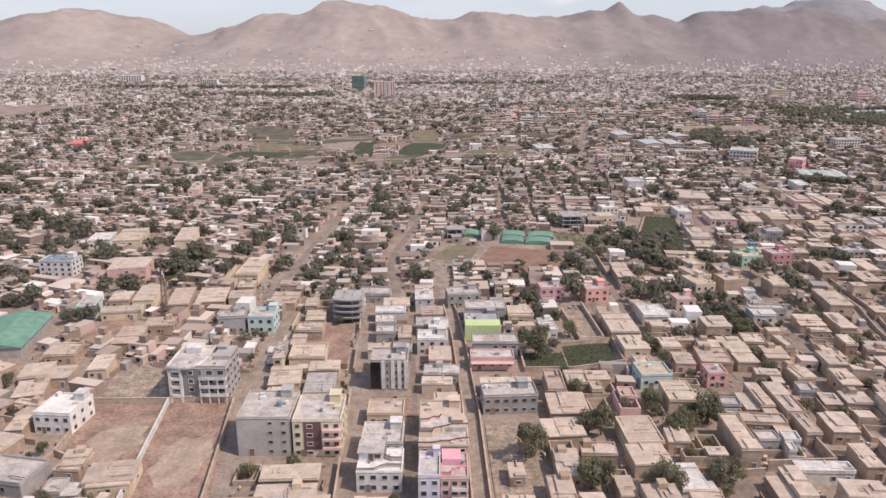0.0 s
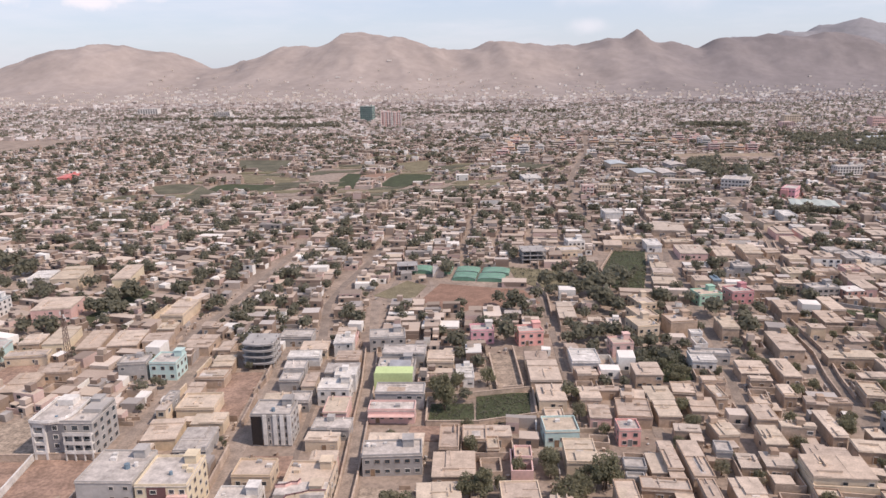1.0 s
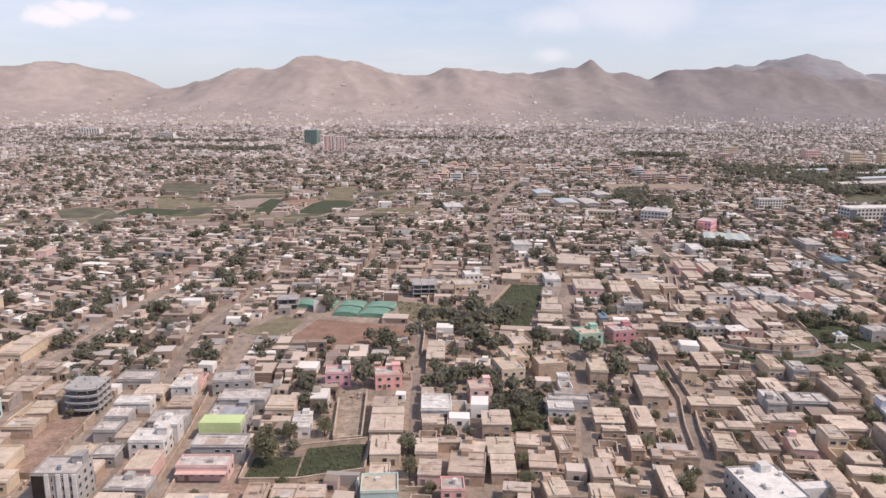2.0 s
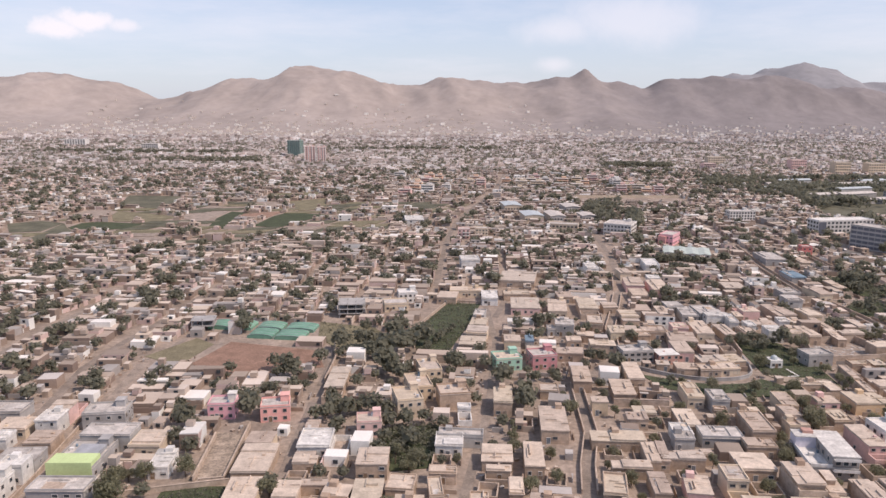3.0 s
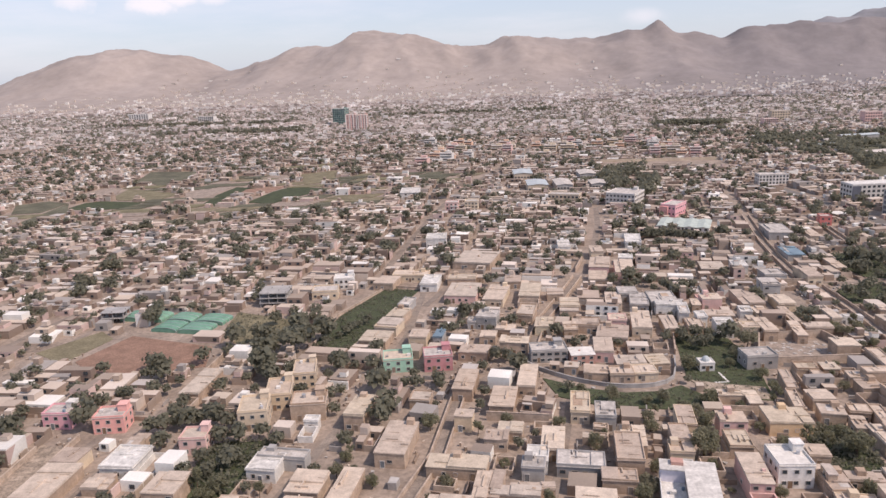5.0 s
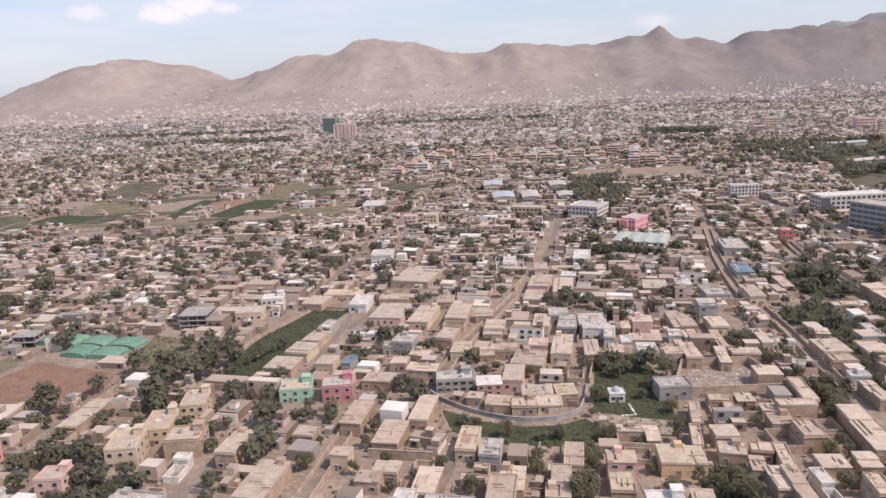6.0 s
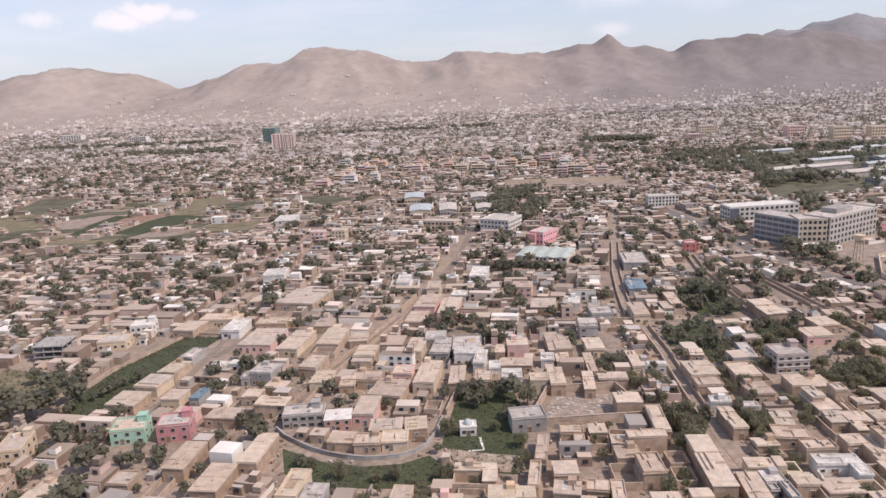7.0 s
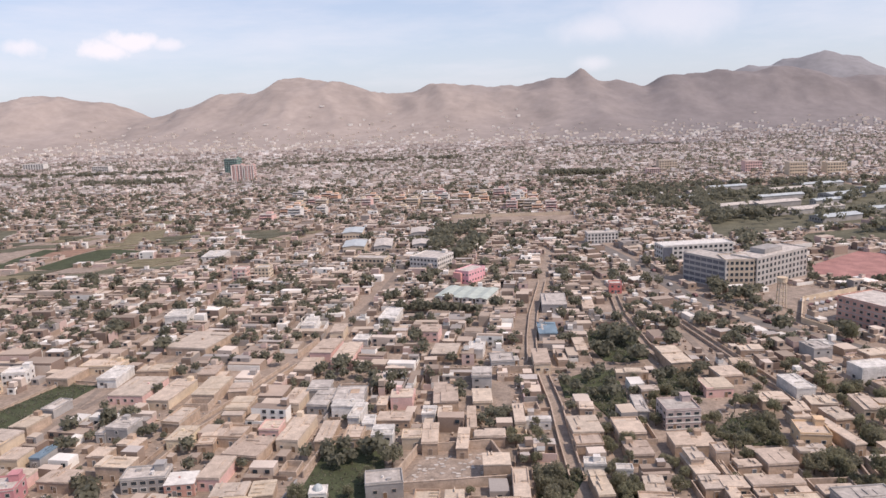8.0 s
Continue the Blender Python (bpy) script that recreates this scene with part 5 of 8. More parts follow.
# parked vehicles
def vehicle(x, y, turn, paint, long=4.2, tall=1.45):
    top = thing("car", pose(x, y, 0.06, 0, 0, turn), {"white": "white parked car on dusty ground", "red": "dark red parked car on dusty ground", "grey": "grey parked car on dusty ground"}[paint], "car", "parked cars")
    mat = {"white": WHITE, "red": MAROON, "grey": TIN}[paint]
    g, L, w = Geo(), long / 2, 0.84
    prof = [(-L, 0.3), (L, 0.3), (L, 0.72), (L * 0.52, 0.86), (L * 0.25, tall), (-L * 0.62, tall), (-L * 0.9, 0.88), (-L, 0.84)]
    n = len(prof)
    g.add([(a, -w, z) for a, z in prof] + [(a, w, z) for a, z in prof], [tuple(range(n)), tuple(range(2 * n - 1, n - 1, -1))] + [(i, n + i, n + (i + 1) % n, (i + 1) % n) for i in range(n)])
    part("body", g, mat, top)
    g = Geo()
    g.box(-L * 0.55, L * 0.2, -w - 0.01, w + 0.01, 0.92, tall - 0.14)
    part("window_band", g, BLACK_GLASS, top, "dark side windows")
    for sx in (-0.62, 0.62):
        for sy in (-1, 1):
            g = Geo()
            g.bar((L * sx, sy * (w - 0.16), 0.3), (L * sx, sy * (w + 0.03), 0.3), 0.32, 0, 10)
            part("wheel", g, RUBBER, top)
    return top


car_rnd = random.Random(6)
for i in range(26):
    a, b = i % 9, i // 9
    vehicle(436 + a * 3.4 + car_rnd.uniform(-0.5, 0.5), 452 + a * 2.2 + b * 9 + car_rnd.uniform(-1, 1), 62 + car_rnd.uniform(-9, 9), car_rnd.choice(("white", "white", "grey", "white", "red")))
vehicle(-47.6, 200, 88, "white"), vehicle(-49.2, 208, 88, "white"), vehicle(-96.5, 218, 20, "white"), vehicle(-90, 214, 10, "red"), vehicle(139.5, 196, 80, "white"), vehicle(-44.6, 196, 80, "grey")
for i, (px, py, way) in enumerate(((438, 388, 128), (424, 408, 128), (413, 420, 124), (404, 437, 124), (393, 461, 110), (387, 486, 102), (384.5, 510, 97), (381, 545, 95), (376, 574, 95))):
    vehicle(px + (1.8 if i % 2 else -1.8), py, way + car_rnd.uniform(-4, 4), car_rnd.choice(("white", "grey", "white", "red")))


# walls that line the near streets, wherever no house front does
def street_walls(points, off, h, mat=None):
    run = []
    spots = []
    for (x0, y0), (x1, y1) in zip(points, points[1:]):
        v = Vector((x1 - x0, y1 - y0))
        n = max(1, int(v.length / 4))
        side = Vector((v.y, -v.x)).normalized() * off
        spots += [(x0 + v.x * i / n + side.x, y0 + v.y * i / n + side.y) for i in range(n)]
    for p, q in zip(spots, spots[1:] + spots[-1:]):
        mx, my = (p[0] + q[0]) / 2, (p[1] + q[1]) / 2
        if p != q and free(mx, my, 0.5, 3.6):
            run = run + [q] if run else [p, q]
        else:
            if len(run) > 2:
                garden_wall(run[::2] if len(run) % 2 else run[:-1:2] + run[-1:], h, 0.3, mat)
            run = []


def lane_walls(points, off, h):
    """One wall along each side of a lane."""
    for way in (-off, off):
        left, _ = strip(points, 2 * way)
        garden_wall([(p[0], p[1]) for p in left], h, 0.28, label="mud wall lining a narrow street")


lane_walls([(10.2, 125), (10.2, 166), (8.6, 217), (6.4, 246)], 1.95, 1.1)
lane_walls([(146, 206.5), (148.5, 220), (153.6, 239), (157, 277)], 1.9, 1.15)
lane_walls([(177, 303), (180, 316), (184, 338.5), (191.5, 361), (202.5, 397)], 1.9, 1.15)
lane_walls([(301, 302), (301, 325), (301.5, 350), (300.3, 379)], 1.9, 1.15)
lane_walls([(297.5, 392), (300, 423), (304, 458), (315.5, 526)], 1.9, 1.15)
lane_walls([(347, 390), (345.3, 412), (345, 454), (348.5, 490)], 1.8, 1.15)
lane_walls([(374, 298), (378, 323), (381, 341), (380, 356), (376, 384), (368, 442)], 1.7, 1.15)
street_walls([(-18, 124), (-19.3, 166), (-21, 217), (-22.5, 250)], 2.1, 2.2)
street_walls([(-18, 124), (-19.3, 166), (-21, 217), (-22.5, 250)], -2.1, 2.0)
street_walls([(-46, 140), (-49.5, 170), (-50.3, 183), (-48.2, 241)], 3.0, 1.8, CREAM)
street_walls([(146, 206.5), (148.5, 220), (153.6, 239), (157, 277), (177, 302), (184, 338.5), (191.5, 361), (202.5, 397), (210.5, 430)], 2.1, 2.7)
street_walls([(146, 206.5), (148.5, 220), (153.6, 239), (157, 277), (177, 302), (184, 338.5), (191.5, 361), (202.5, 397), (210.5, 430)], -2.1, 2.3)

# ---- the quarter of courtyard houses ----
def table(x, knots):
    return float(np.interp(x, [k[0] for k in knots], [k[1] for k in knots]))


NEAR_TURN = ((-400, 20), (-130, 20), (-95, 17), (-74, 5), (-60, 3), (-20, 1), (30, 0.5), (65, 3), (124, 8), (154, 9), (190, 8), (230, 5), (300, -1), (345, -2), (388, -3), (430, -12), (600, -18))
FAR_TURN = ((-400, 8), (-60, 5), (60, 5), (124, 5.5), (220, 7), (300, 7), (345, 0), (388, -14), (600, -18))


def lane_x(u, y):
    a, b = math.tan(radians(table(u, NEAR_TURN))), math.tan(radians(table(u, FAR_TURN)))
    return u + (min(y, 400) - 250) * a + max(0, y - 400) * b


def lane_turn(u, y):
    return -table(u, NEAR_TURN) if y < 400 else -table(u, FAR_TURN)



PAINT = {"mud": (MUD_WALL, MUD_ROOF, "tan mud-brick house with flat mud roof"), "cream": (CREAM, MUD_ROOF, "cream plastered house with flat tan roof"),
         "white": (WHITE, PALE_ROOF, "white plastered house with pale flat roof"), "grey": (CONCRETE, CONC_ROOF, "grey concrete house with flat pale roof"),
         "pink": (PINK, MUD_ROOF, "dusty pink plastered house with flat tan roof"), "ochre": (ORANGE, MUD_ROOF, "house with warm ochre walls and flat tan roof"),
         "cyan": (CYAN, CONC_ROOF, "pale turquoise plastered house with flat grey roof"),
         "red": (RED, RED, "small red painted house with red sheet roof"),
         "blue": (CONCRETE, BLUE, "grey house with weathered blue sheet roof"), "yellow": (YELLOW, MUD_ROOF, "pale yellow plastered house with flat tan roof")}
kit = random.Random(21)
HOUSES, YARDS, FAR_YARDS = [], [], []


def ring_wall(x0, x1, y0, y1, t, z0, z1, rnd, wob=0.05):
    """One closed wall round a rectangle, with an uneven top."""
    g = Geo()
    outer, inner = ((x0, y0), (x1, y0), (x1, y1), (x0, y1)), ((x0 + t, y0 + t), (x1 - t, y0 + t), (x1 - t, y1 - t), (x0 + t, y1 - t))
    tops = [z1 + rnd.uniform(-wob, wob) for _ in range(4)]
    v = [(*p, z0) for p in outer] + [(*p, z) for p, z in zip(outer, tops)] + [(*p, z) for p, z in zip(inner, tops)] + [(*p, z0) for p in inner]
    f = []
    for i in range(4):
        j = (i + 1) % 4
        f += [(i, j, 4 + j, 4 + i), (4 + i, 4 + j, 8 + j, 8 + i), (8 + i, 8 + j, 12 + j, 12 + i)]
    g.add(v, f)
    return g


def block(top, x0, x1, y0, y1, h, wall, roof, rnd, parapet=None, z=0.0):
    """Wall, roof slab and perhaps a parapet of one rectangular house block."""
    g, r = Geo(), Geo()
    g.box(x0 + 0.1, x1 - 0.1, y0 + 0.1, y1 - 0.1, z - 0.2, z + h, wob=0.06, rnd=rnd)
    part("wall", g, wall, top)
    e = rnd.uniform(0.0, 0.16)
    r.box(x0 - e, x1 + e, y0 - e, y1 + e, z + h - 0.03, z + h + 0.22, wob=0.07, rnd=rnd)
    a, b = x1 - x0, y1 - y0
    if max(a, b) > 5:
        # rooms of different height show as steps in the roof, with low bunds between them
        steps = 1 if max(a, b) < 8 else 2
        for q in sorted(rnd.uniform(0.2, 0.8) for _ in range(steps)):
            up, far_end = rnd.choice((0.12, 0.2, 0.35, 0.5)), rnd.random() < 0.5
            if a > b:
                r.box(x0 + a * q if far_end else x0, x1 if far_end else x0 + a * q, y0, y1 - b * rnd.choice((0, 0, 0.3)), z + h + 0.1, z + h + 0.2 + up, wob=0.05, rnd=rnd)
            else:
                r.box(x0 + a * rnd.choice((0, 0, 0.3)), x1, y0 + b * q if far_end else y0, y1 if far_end else y0 + b * q, z + h + 0.1, z + h + 0.2 + up, wob=0.05, rnd=rnd)
        for _ in range(steps + 1):
            qx, qy = x0 + a * rnd.uniform(0.1, 0.8), y0 + b * rnd.uniform(0.1, 0.8)
            if rnd.random() < 0.5:
                r.box(qx, min(x1, qx + a * 0.4), qy, qy + 0.25, z + h + 0.1, z + h + rnd.uniform(0.5, 0.9), wob=0.04, rnd=rnd)
            else:
                r.box(qx, qx + 0.25, qy, min(y1, qy + b * 0.4), z + h + 0.1, z + h + rnd.uniform(0.5, 0.9), wob=0.04, rnd=rnd)
    part("roof", r, roof, top)
    if rnd.random() < 0.14:
        c, s = Geo(), rnd.uniform(0.25, 0.5)
        px, py = rnd.uniform(x0 + 0.6, x1 - 0.6), rnd.uniform(y0 + 0.6, y1 - 0.6)
        c.box(px - s, px + s, py - s * 0.8, py + s * 0.8, z + h + 0.1, z + h + 0.3 + s * 1.5, wob=0.03, rnd=rnd)
        part("roof_vent", c, wall, top)
    if rnd.random() < 0.2 and x1 - x0 > 3 and y1 - y0 > 3:
        # a repaired stretch of roof, or a sheet laid out on it
        c = Geo()
        px, py, sx, sy = x0 + (x1 - x0) * rnd.uniform(0.3, 0.7), y0 + (y1 - y0) * rnd.uniform(0.3, 0.7), (x1 - x0) * rnd.uniform(0.12, 0.27), (y1 - y0) * rnd.uniform(0.12, 0.27)
        c.box(px - sx, px + sx, py - sy, py + sy, z + h + 0.1, z + h + 0.33, wob=0.02, rnd=rnd)
        part("roof_patch", c, rnd.choice((YARD_WALL, MUD_ROOF, CONC_ROOF, CONC_ROOF, MUD_WALL)), top)
    if parapet if parapet is not None else (roof in (CONC_ROOF, PALE_ROOF) or rnd.random() < 0.3):
        part("parapet", ring_wall(x0, x1, y0, y1, 0.22, z + h + 0.15, z + h + 0.24 + rnd.uniform(0.2, 0.6), rnd, 0.03), wall, top)


def openings(top, x0, x1, y0, y1, h, rnd, side, amount=0.6):
    me = window_mesh(rnd.choice((0.8, 1.0, 1.3)), rnd.choice((0.8, 1.0)))
    n = max(1, int((x1 - x0) / 2.6))
    floors = 2 if h > 4.1 else 1
    rise = h / floors
    for k in range(floors):
        for i in range(n):
            if rnd.random() < amount:
                part("window", me, None, top, at=pose(x0 + (x1 - x0) * (i + 0.5) / n, y0 + 0.1, rise * k + rise * 0.36))
        if rnd.random() < 0.16:
            part("window", me, None, top, at=pose(x1 - 0.1 if side > 0 else x0 + 0.1, (y0 + y1) / 2, rise * k + rise * 0.36, 0, 0, 90 * side))


def stair_box(top, x0, x1, y0, y1, h, wall, rnd):
    s = min(1.9, (x1 - x0) * 0.4)
    px, py = x0 + (x1 - x0 - s) * rnd.uniform(0.1, 0.9), y1 - s - 0.3
    g = Geo()
    g.box(px, px + s, py, py + s, h + 0.15, h + 1.7, wob=0.04, rnd=rnd)
    part("stair_head", g, wall, top)


def single_house(paint, x, y, turn, w, d, h):
    wall, roof, label = PAINT[paint]
    if h > 4.1:
        label = label.replace("house", "two-storey house")
    top = thing(paint + "_house", pose(x, y, 0, 0, 0, turn), label, "house", "houses of the quarter")
    HOUSES.append((top, x, y, turn, w, d, h, wall))
    take(x, y, w + 0.3, d + 0.3, turn)
    block(top, -w / 2, w / 2, -d / 2, d / 2, h, wall, roof, kit)
    openings(top, -w / 2, w / 2, -d / 2, d / 2, h, kit, 1 if x < 100 else -1, 0.28 if paint == "mud" else 0.55)
    part("door", door_mesh(), None, top, at=pose(w * kit.uniform(-0.3, 0.3), -d / 2 + 0.08, 0))
    if kit.random() < 0.2 and w > 5:
        stair_box(top, -w / 2, w / 2, -d / 2, d / 2, h, wall, kit)

# houses whose place the street plan gives one by one: x, y, turn, width, depth, height
single_house("mud", 34.6, 167.3, -0.8, 9.8, 10.9, 3)
single_house("mud", 31.3, 155.3, 2.9, 9.5, 8.2, 3)
single_house("mud", 29.7, 139.9, -0.5, 5.4, 10, 3.2)
single_house("mud", 26.6, 129.7, -0.5, 5.3, 9.8, 3.2)
single_house("cream", 49, 153, 1.4, 8.5, 11.6, 3.2)
single_house("cream", 48.4, 142.8, 1.4, 8.5, 8.4, 3.2)
single_house("white", 54.3, 133.8, 0.9, 5.9, 9.8, 3.2)
single_house("mud", 64.2, 144.3, -2.1, 4.5, 3.5, 3)
single_house("mud", 71.1, 148.9, -2.4, 4.6, 15.8, 5)
single_house("mud", 76.5, 131.6, -2.7, 4, 10.9, 3.2)
single_house("white", 84.8, 137, -2.8, 12.1, 3.7, 3)
single_house("cream", 64.6, 172, -1.9, 7.5, 10.8, 3.4)
single_house("mud", 89.9, 154.8, -2.5, 3.5, 9.3, 3.4)
single_house("mud", 98.1, 155.4, -2.8, 6.4, 8.9, 3.4)
single_house("mud", 96.3, 140.9, -2.6, 3.9, 9.2, 3.4)
single_house("mud", 112.4, 178.5, -4, 5.1, 9.1, 4)
single_house("mud", 115.3, 190.8, -4.2, 5.7, 9.7, 4)
single_house("mud", 85.3, 170.5, -2.3, 3.5, 12.5, 3.2)
single_house("mud", 90.6, 168.2, -2.1, 4.8, 16.1, 3.4)
single_house("cream", 61.1, 191.6, 0.3, 5, 7.3, 3)
single_house("mud", 18.3, 138.3, 0.2, 3.5, 5.6, 2.5)
single_house("mud", 40.2, 131.2, -1.3, 3.5, 7.4, 3)
single_house("mud", -79, 143.8, 6.9, 5.5, 6.8, 3)
single_house("cream", -68.9, 138.7, 7, 10.3, 8.3, 3)
single_house("grey", -78.9, 134.1, 2, 4.1, 5.1, 2.5)
single_house("mud", -79.3, 143.5, -4, 5.8, 7.4, 2.6)
single_house("cream", -68.4, 137, 8, 8.8, 6.8, 2.8)
single_house("mud", -107.2, 179, 15, 7.4, 9.5, 2.8)
single_house("pink", -111.2, 190, 14, 7.8, 10, 2.8)
single_house("mud", -110.3, 203.6, 8, 8.8, 8.6, 2.8)
single_house("mud", -111.5, 204, 5.1, 6.3, 9.9, 3)
single_house("mud", -104, 188, 3.9, 7.4, 7.9, 3)
single_house("mud", -100.2, 160, 6.9, 4.1, 7.1, 3)
single_house("cream", -95.1, 194.5, 6.9, 5.2, 10, 3)
single_house("mud", -94.8, 214.7, 6.9, 7.7, 13.5, 3)
single_house("mud", 118.2, 199, -4.5, 4.4, 6.2, 3.2)
single_house("mud", 130.1, 185.6, -5.2, 3.5, 14.3, 3.4)
single_house("mud", 139, 199, -5.5, 6.5, 3.5, 3)
single_house("mud", 127.6, 204.8, -5.1, 3.5, 7.6, 3.4)
single_house("mud", 124.7, 222.4, -5, 8.1, 8.8, 3)
single_house("mud", 110.1, 213.6, -3.8, 7, 3.5, 3)
single_house("grey", 115.7, 233.8, -5.9, 12.5, 4.1, 3.4)
single_house("mud", 159.2, 231.9, -5.9, 14.6, 6.1, 3)
single_house("mud", 158.6, 215.5, -5.9, 9.9, 3.9, 3)
single_house("mud", 182.7, 243.6, -5.2, 5.8, 12.1, 3.2)
single_house("grey", 188.7, 233.5, -5, 11.4, 6.8, 3)
single_house("mud", 202.9, 244.8, -4.1, 6.2, 10.1, 3.4)
single_house("mud", 162.7, 205.7, -5.8, 4.2, 10.5, 3.4)
single_house("cream", 181.4, 207.1, -5.2, 5.2, 7.5, 5)
single_house("mud", 182.6, 195.1, -5.2, 6.6, 6, 4)
single_house("white", 75.6, 231.7, -0.9, 8.8, 10.5, 3.2)
single_house("mud", 92.2, 219, -2.3, 8.1, 9.1, 4.2)
single_house("mud", 76.4, 276.5, -2.4, 6.2, 18, 3.6)
single_house("white", 112.3, 230.2, -4, 7.5, 7.9, 3.4)
single_house("mud", 134.2, 220.8, -5.3, 5.2, 13.8, 3.6)
single_house("mud", 143, 241.9, -5.6, 7.9, 16.7, 4)
single_house("mud", 130, 258.3, -5.2, 5.8, 12.4, 4.6)
single_house("mud", 168.4, 244.9, -5.6, 6.1, 5.4, 3.2)
single_house("cream", 159.5, 254.5, -5.9, 5, 4.6, 4.5)
single_house("mud", 170, 267.2, -5.6, 7, 12.9, 3.4)
single_house("white", 178.5, 235.8, -5.3, 5.4, 7.7, 3)
single_house("cream", 191.3, 263.4, -4.9, 5.3, 12.3, 3.4)
single_house("grey", 197.5, 257.6, -4.5, 5.5, 8.5, 4)
single_house("mud", 214.4, 245.8, -3.2, 4.6, 8.3, 4)
single_house("pink", 227.1, 228.2, -2.2, 5.4, 13, 4.6)
single_house("ochre", 244, 256.1, -0.8, 11, 9.2, 3.6)
single_house("mud", 190.5, 216.5, -5, 9, 9.8, 3.2)
single_house("mud", 165.4, 221.6, -5.7, 3.5, 11.1, 3.4)
single_house("mud", 173.1, 219.2, -5.5, 11.2, 3.9, 3.4)
single_house("mud", 158.6, 277.4, -5.9, 6.1, 13.7, 4)
single_house("mud", 177.3, 281, -5.4, 5.5, 16, 3.6)
single_house("mud", 172, 249.6, -5.5, 6.6, 5.5, 3)
single_house("grey", 177.4, 231.1, -5.4, 5.5, 5.1, 3.6)
single_house("mud", 200.6, 237.2, -4.2, 6.5, 13.1, 4.6)
single_house("cream", 213.4, 239.4, -3.3, 5.8, 5.6, 3.2)
single_house("pink", 229.2, 253.3, -2.1, 7, 6.1, 4.6)
single_house("mud", 228.2, 243.9, -2.2, 5.7, 8.2, 3.2)
single_house("mud", 257.6, 269.1, 0.4, 6.1, 7, 3.2)
single_house("mud", 274.1, 276.6, 1.8, 6.1, 6.3, 3.2)
single_house("mud", 278.1, 268.5, 2.1, 5.6, 9.2, 4.4)
single_house("mud", 280.2, 282.9, 2.2, 10.1, 4.2, 4.8)
single_house("mud", 263.7, 246.6, 0.1, 3.5, 10.3, 3.4)
single_house("mud", 266.8, 243, 1.2, 3.5, 14.2, 4.4)
single_house("mud", 307.5, 329.4, 2.8, 9.2, 11.8, 3.2)
single_house("mud", 306.8, 318.9, 1.7, 8, 6.4, 3)
single_house("mud", 320, 326.9, 1.8, 8.2, 11, 3.4)
single_house("mud", 335.8, 317.4, 1.1, 11.8, 8.5, 3.2)
single_house("mud", 319.7, 312.9, 1.9, 7, 9, 3.2)
single_house("mud", 305.9, 293.7, 3.3, 4.2, 12.7, 3.4)
single_house("mud", 354.8, 306.4, 3.8, 8.2, 9.5, 3.2)
single_house("white", 382.5, 356.9, 6.3, 6.6, 12.6, 4)
single_house("mud", 363.9, 370.4, 5.8, 8.3, 9.6, 3.2)
single_house("pink", 356.6, 359.4, 2.7, 9.5, 9.2, 3)
single_house("mud", 384.1, 332.8, 5.7, 6, 9.4, 3.2)
single_house("mud", 378.7, 320, 9.9, 3.5, 17.5, 3.6)
single_house("mud", 350.1, 387.2, 5.8, 8, 18, 4)
single_house("grey", 404.7, 390.5, 8.3, 7.6, 9.7, 5)
single_house("white", 413.9, 368.8, 10.4, 13.5, 7.9, 5)
single_house("cream", 300.5, 390.1, -1.3, 6.3, 18, 3.8)
single_house("grey", 285.6, 390.8, 2.8, 9, 9.4, 3.2)
single_house("grey", 277.5, 370.8, -2.5, 7, 9.3, 5)
single_house("white", 232.7, 347.1, -1.8, 10.2, 5.3, 4.2)
single_house("pink", 250.1, 354.5, -0.3, 7.5, 7.3, 4.4)
single_house("white", 246.9, 324.4, -0.6, 6.5, 6.9, 4.8)
single_house("mud", 261, 324.7, 0.7, 4.9, 13.9, 3.6)
single_house("mud", 270.8, 321.4, -3.2, 3.5, 13, 3.2)
single_house("mud", 278.7, 324.3, -2, 9.1, 5.1, 3.2)
single_house("mud", 279.9, 306, 0.8, 7.6, 7.1, 4.4)
single_house("mud", 285.6, 293.3, -1.5, 4.1, 15.7, 4)
single_house("cream", 255.5, 324.3, 0.2, 5.8, 6, 3.6)
single_house("pink", 211.2, 332.8, -3.4, 6.5, 7.2, 3.6)
single_house("grey", 163.7, 334.3, -8.8, 7.8, 8.3, 4.6)
single_house("pink", 202.9, 306, -4.1, 6.4, 12.7, 3.4)
single_house("mud", 173.4, 309, -5.5, 9.7, 6.3, 4.4)
single_house("blue", 146.8, 318.3, -5.7, 3.5, 8.2, 3.2)
single_house("yellow", 184.4, 329.1, -5.2, 6.4, 9.8, 3.4)
single_house("mud", 124.3, 316, -8, 10, 10, 3)
single_house("cream", 127, 329, -10, 8.6, 10, 3.2)
single_house("mud", 128.6, 342, -11, 7, 11, 3)
single_house("grey", 130, 355.5, -11, 5, 9.6, 2.8)
single_house("mud", 198.6, 288.6, -6, 7.6, 6.6, 2.5)
single_house("mud", 206, 286.8, 0, 7.4, 6.2, 2.6)
single_house("cream", 213.2, 288.2, 4, 7.2, 6.6, 2.5)
single_house("mud", 218.4, 295.6, 6, 6.4, 8, 2.8)
single_house("mud", 210, 295, 2, 9.2, 7, 2.9)
single_house("mud", 191.4, 292, -10, 4.6, 4.4, 2.5)
single_house("mud", 91.9, 204.5, -1.8, 7.0, 10.0, 3.0)
single_house("mud", 91.5, 194.6, -2.5, 6.1, 8.7, 3.1)
single_house("mud", 99.8, 207.8, -7.8, 6.8, 7.2, 3.0)
single_house("mud", 108.1, 204.9, 3.7, 3.4, 8.8, 3.2)
single_house("mud", 101.7, 197.3, -4.8, 6.8, 8.2, 3.0)
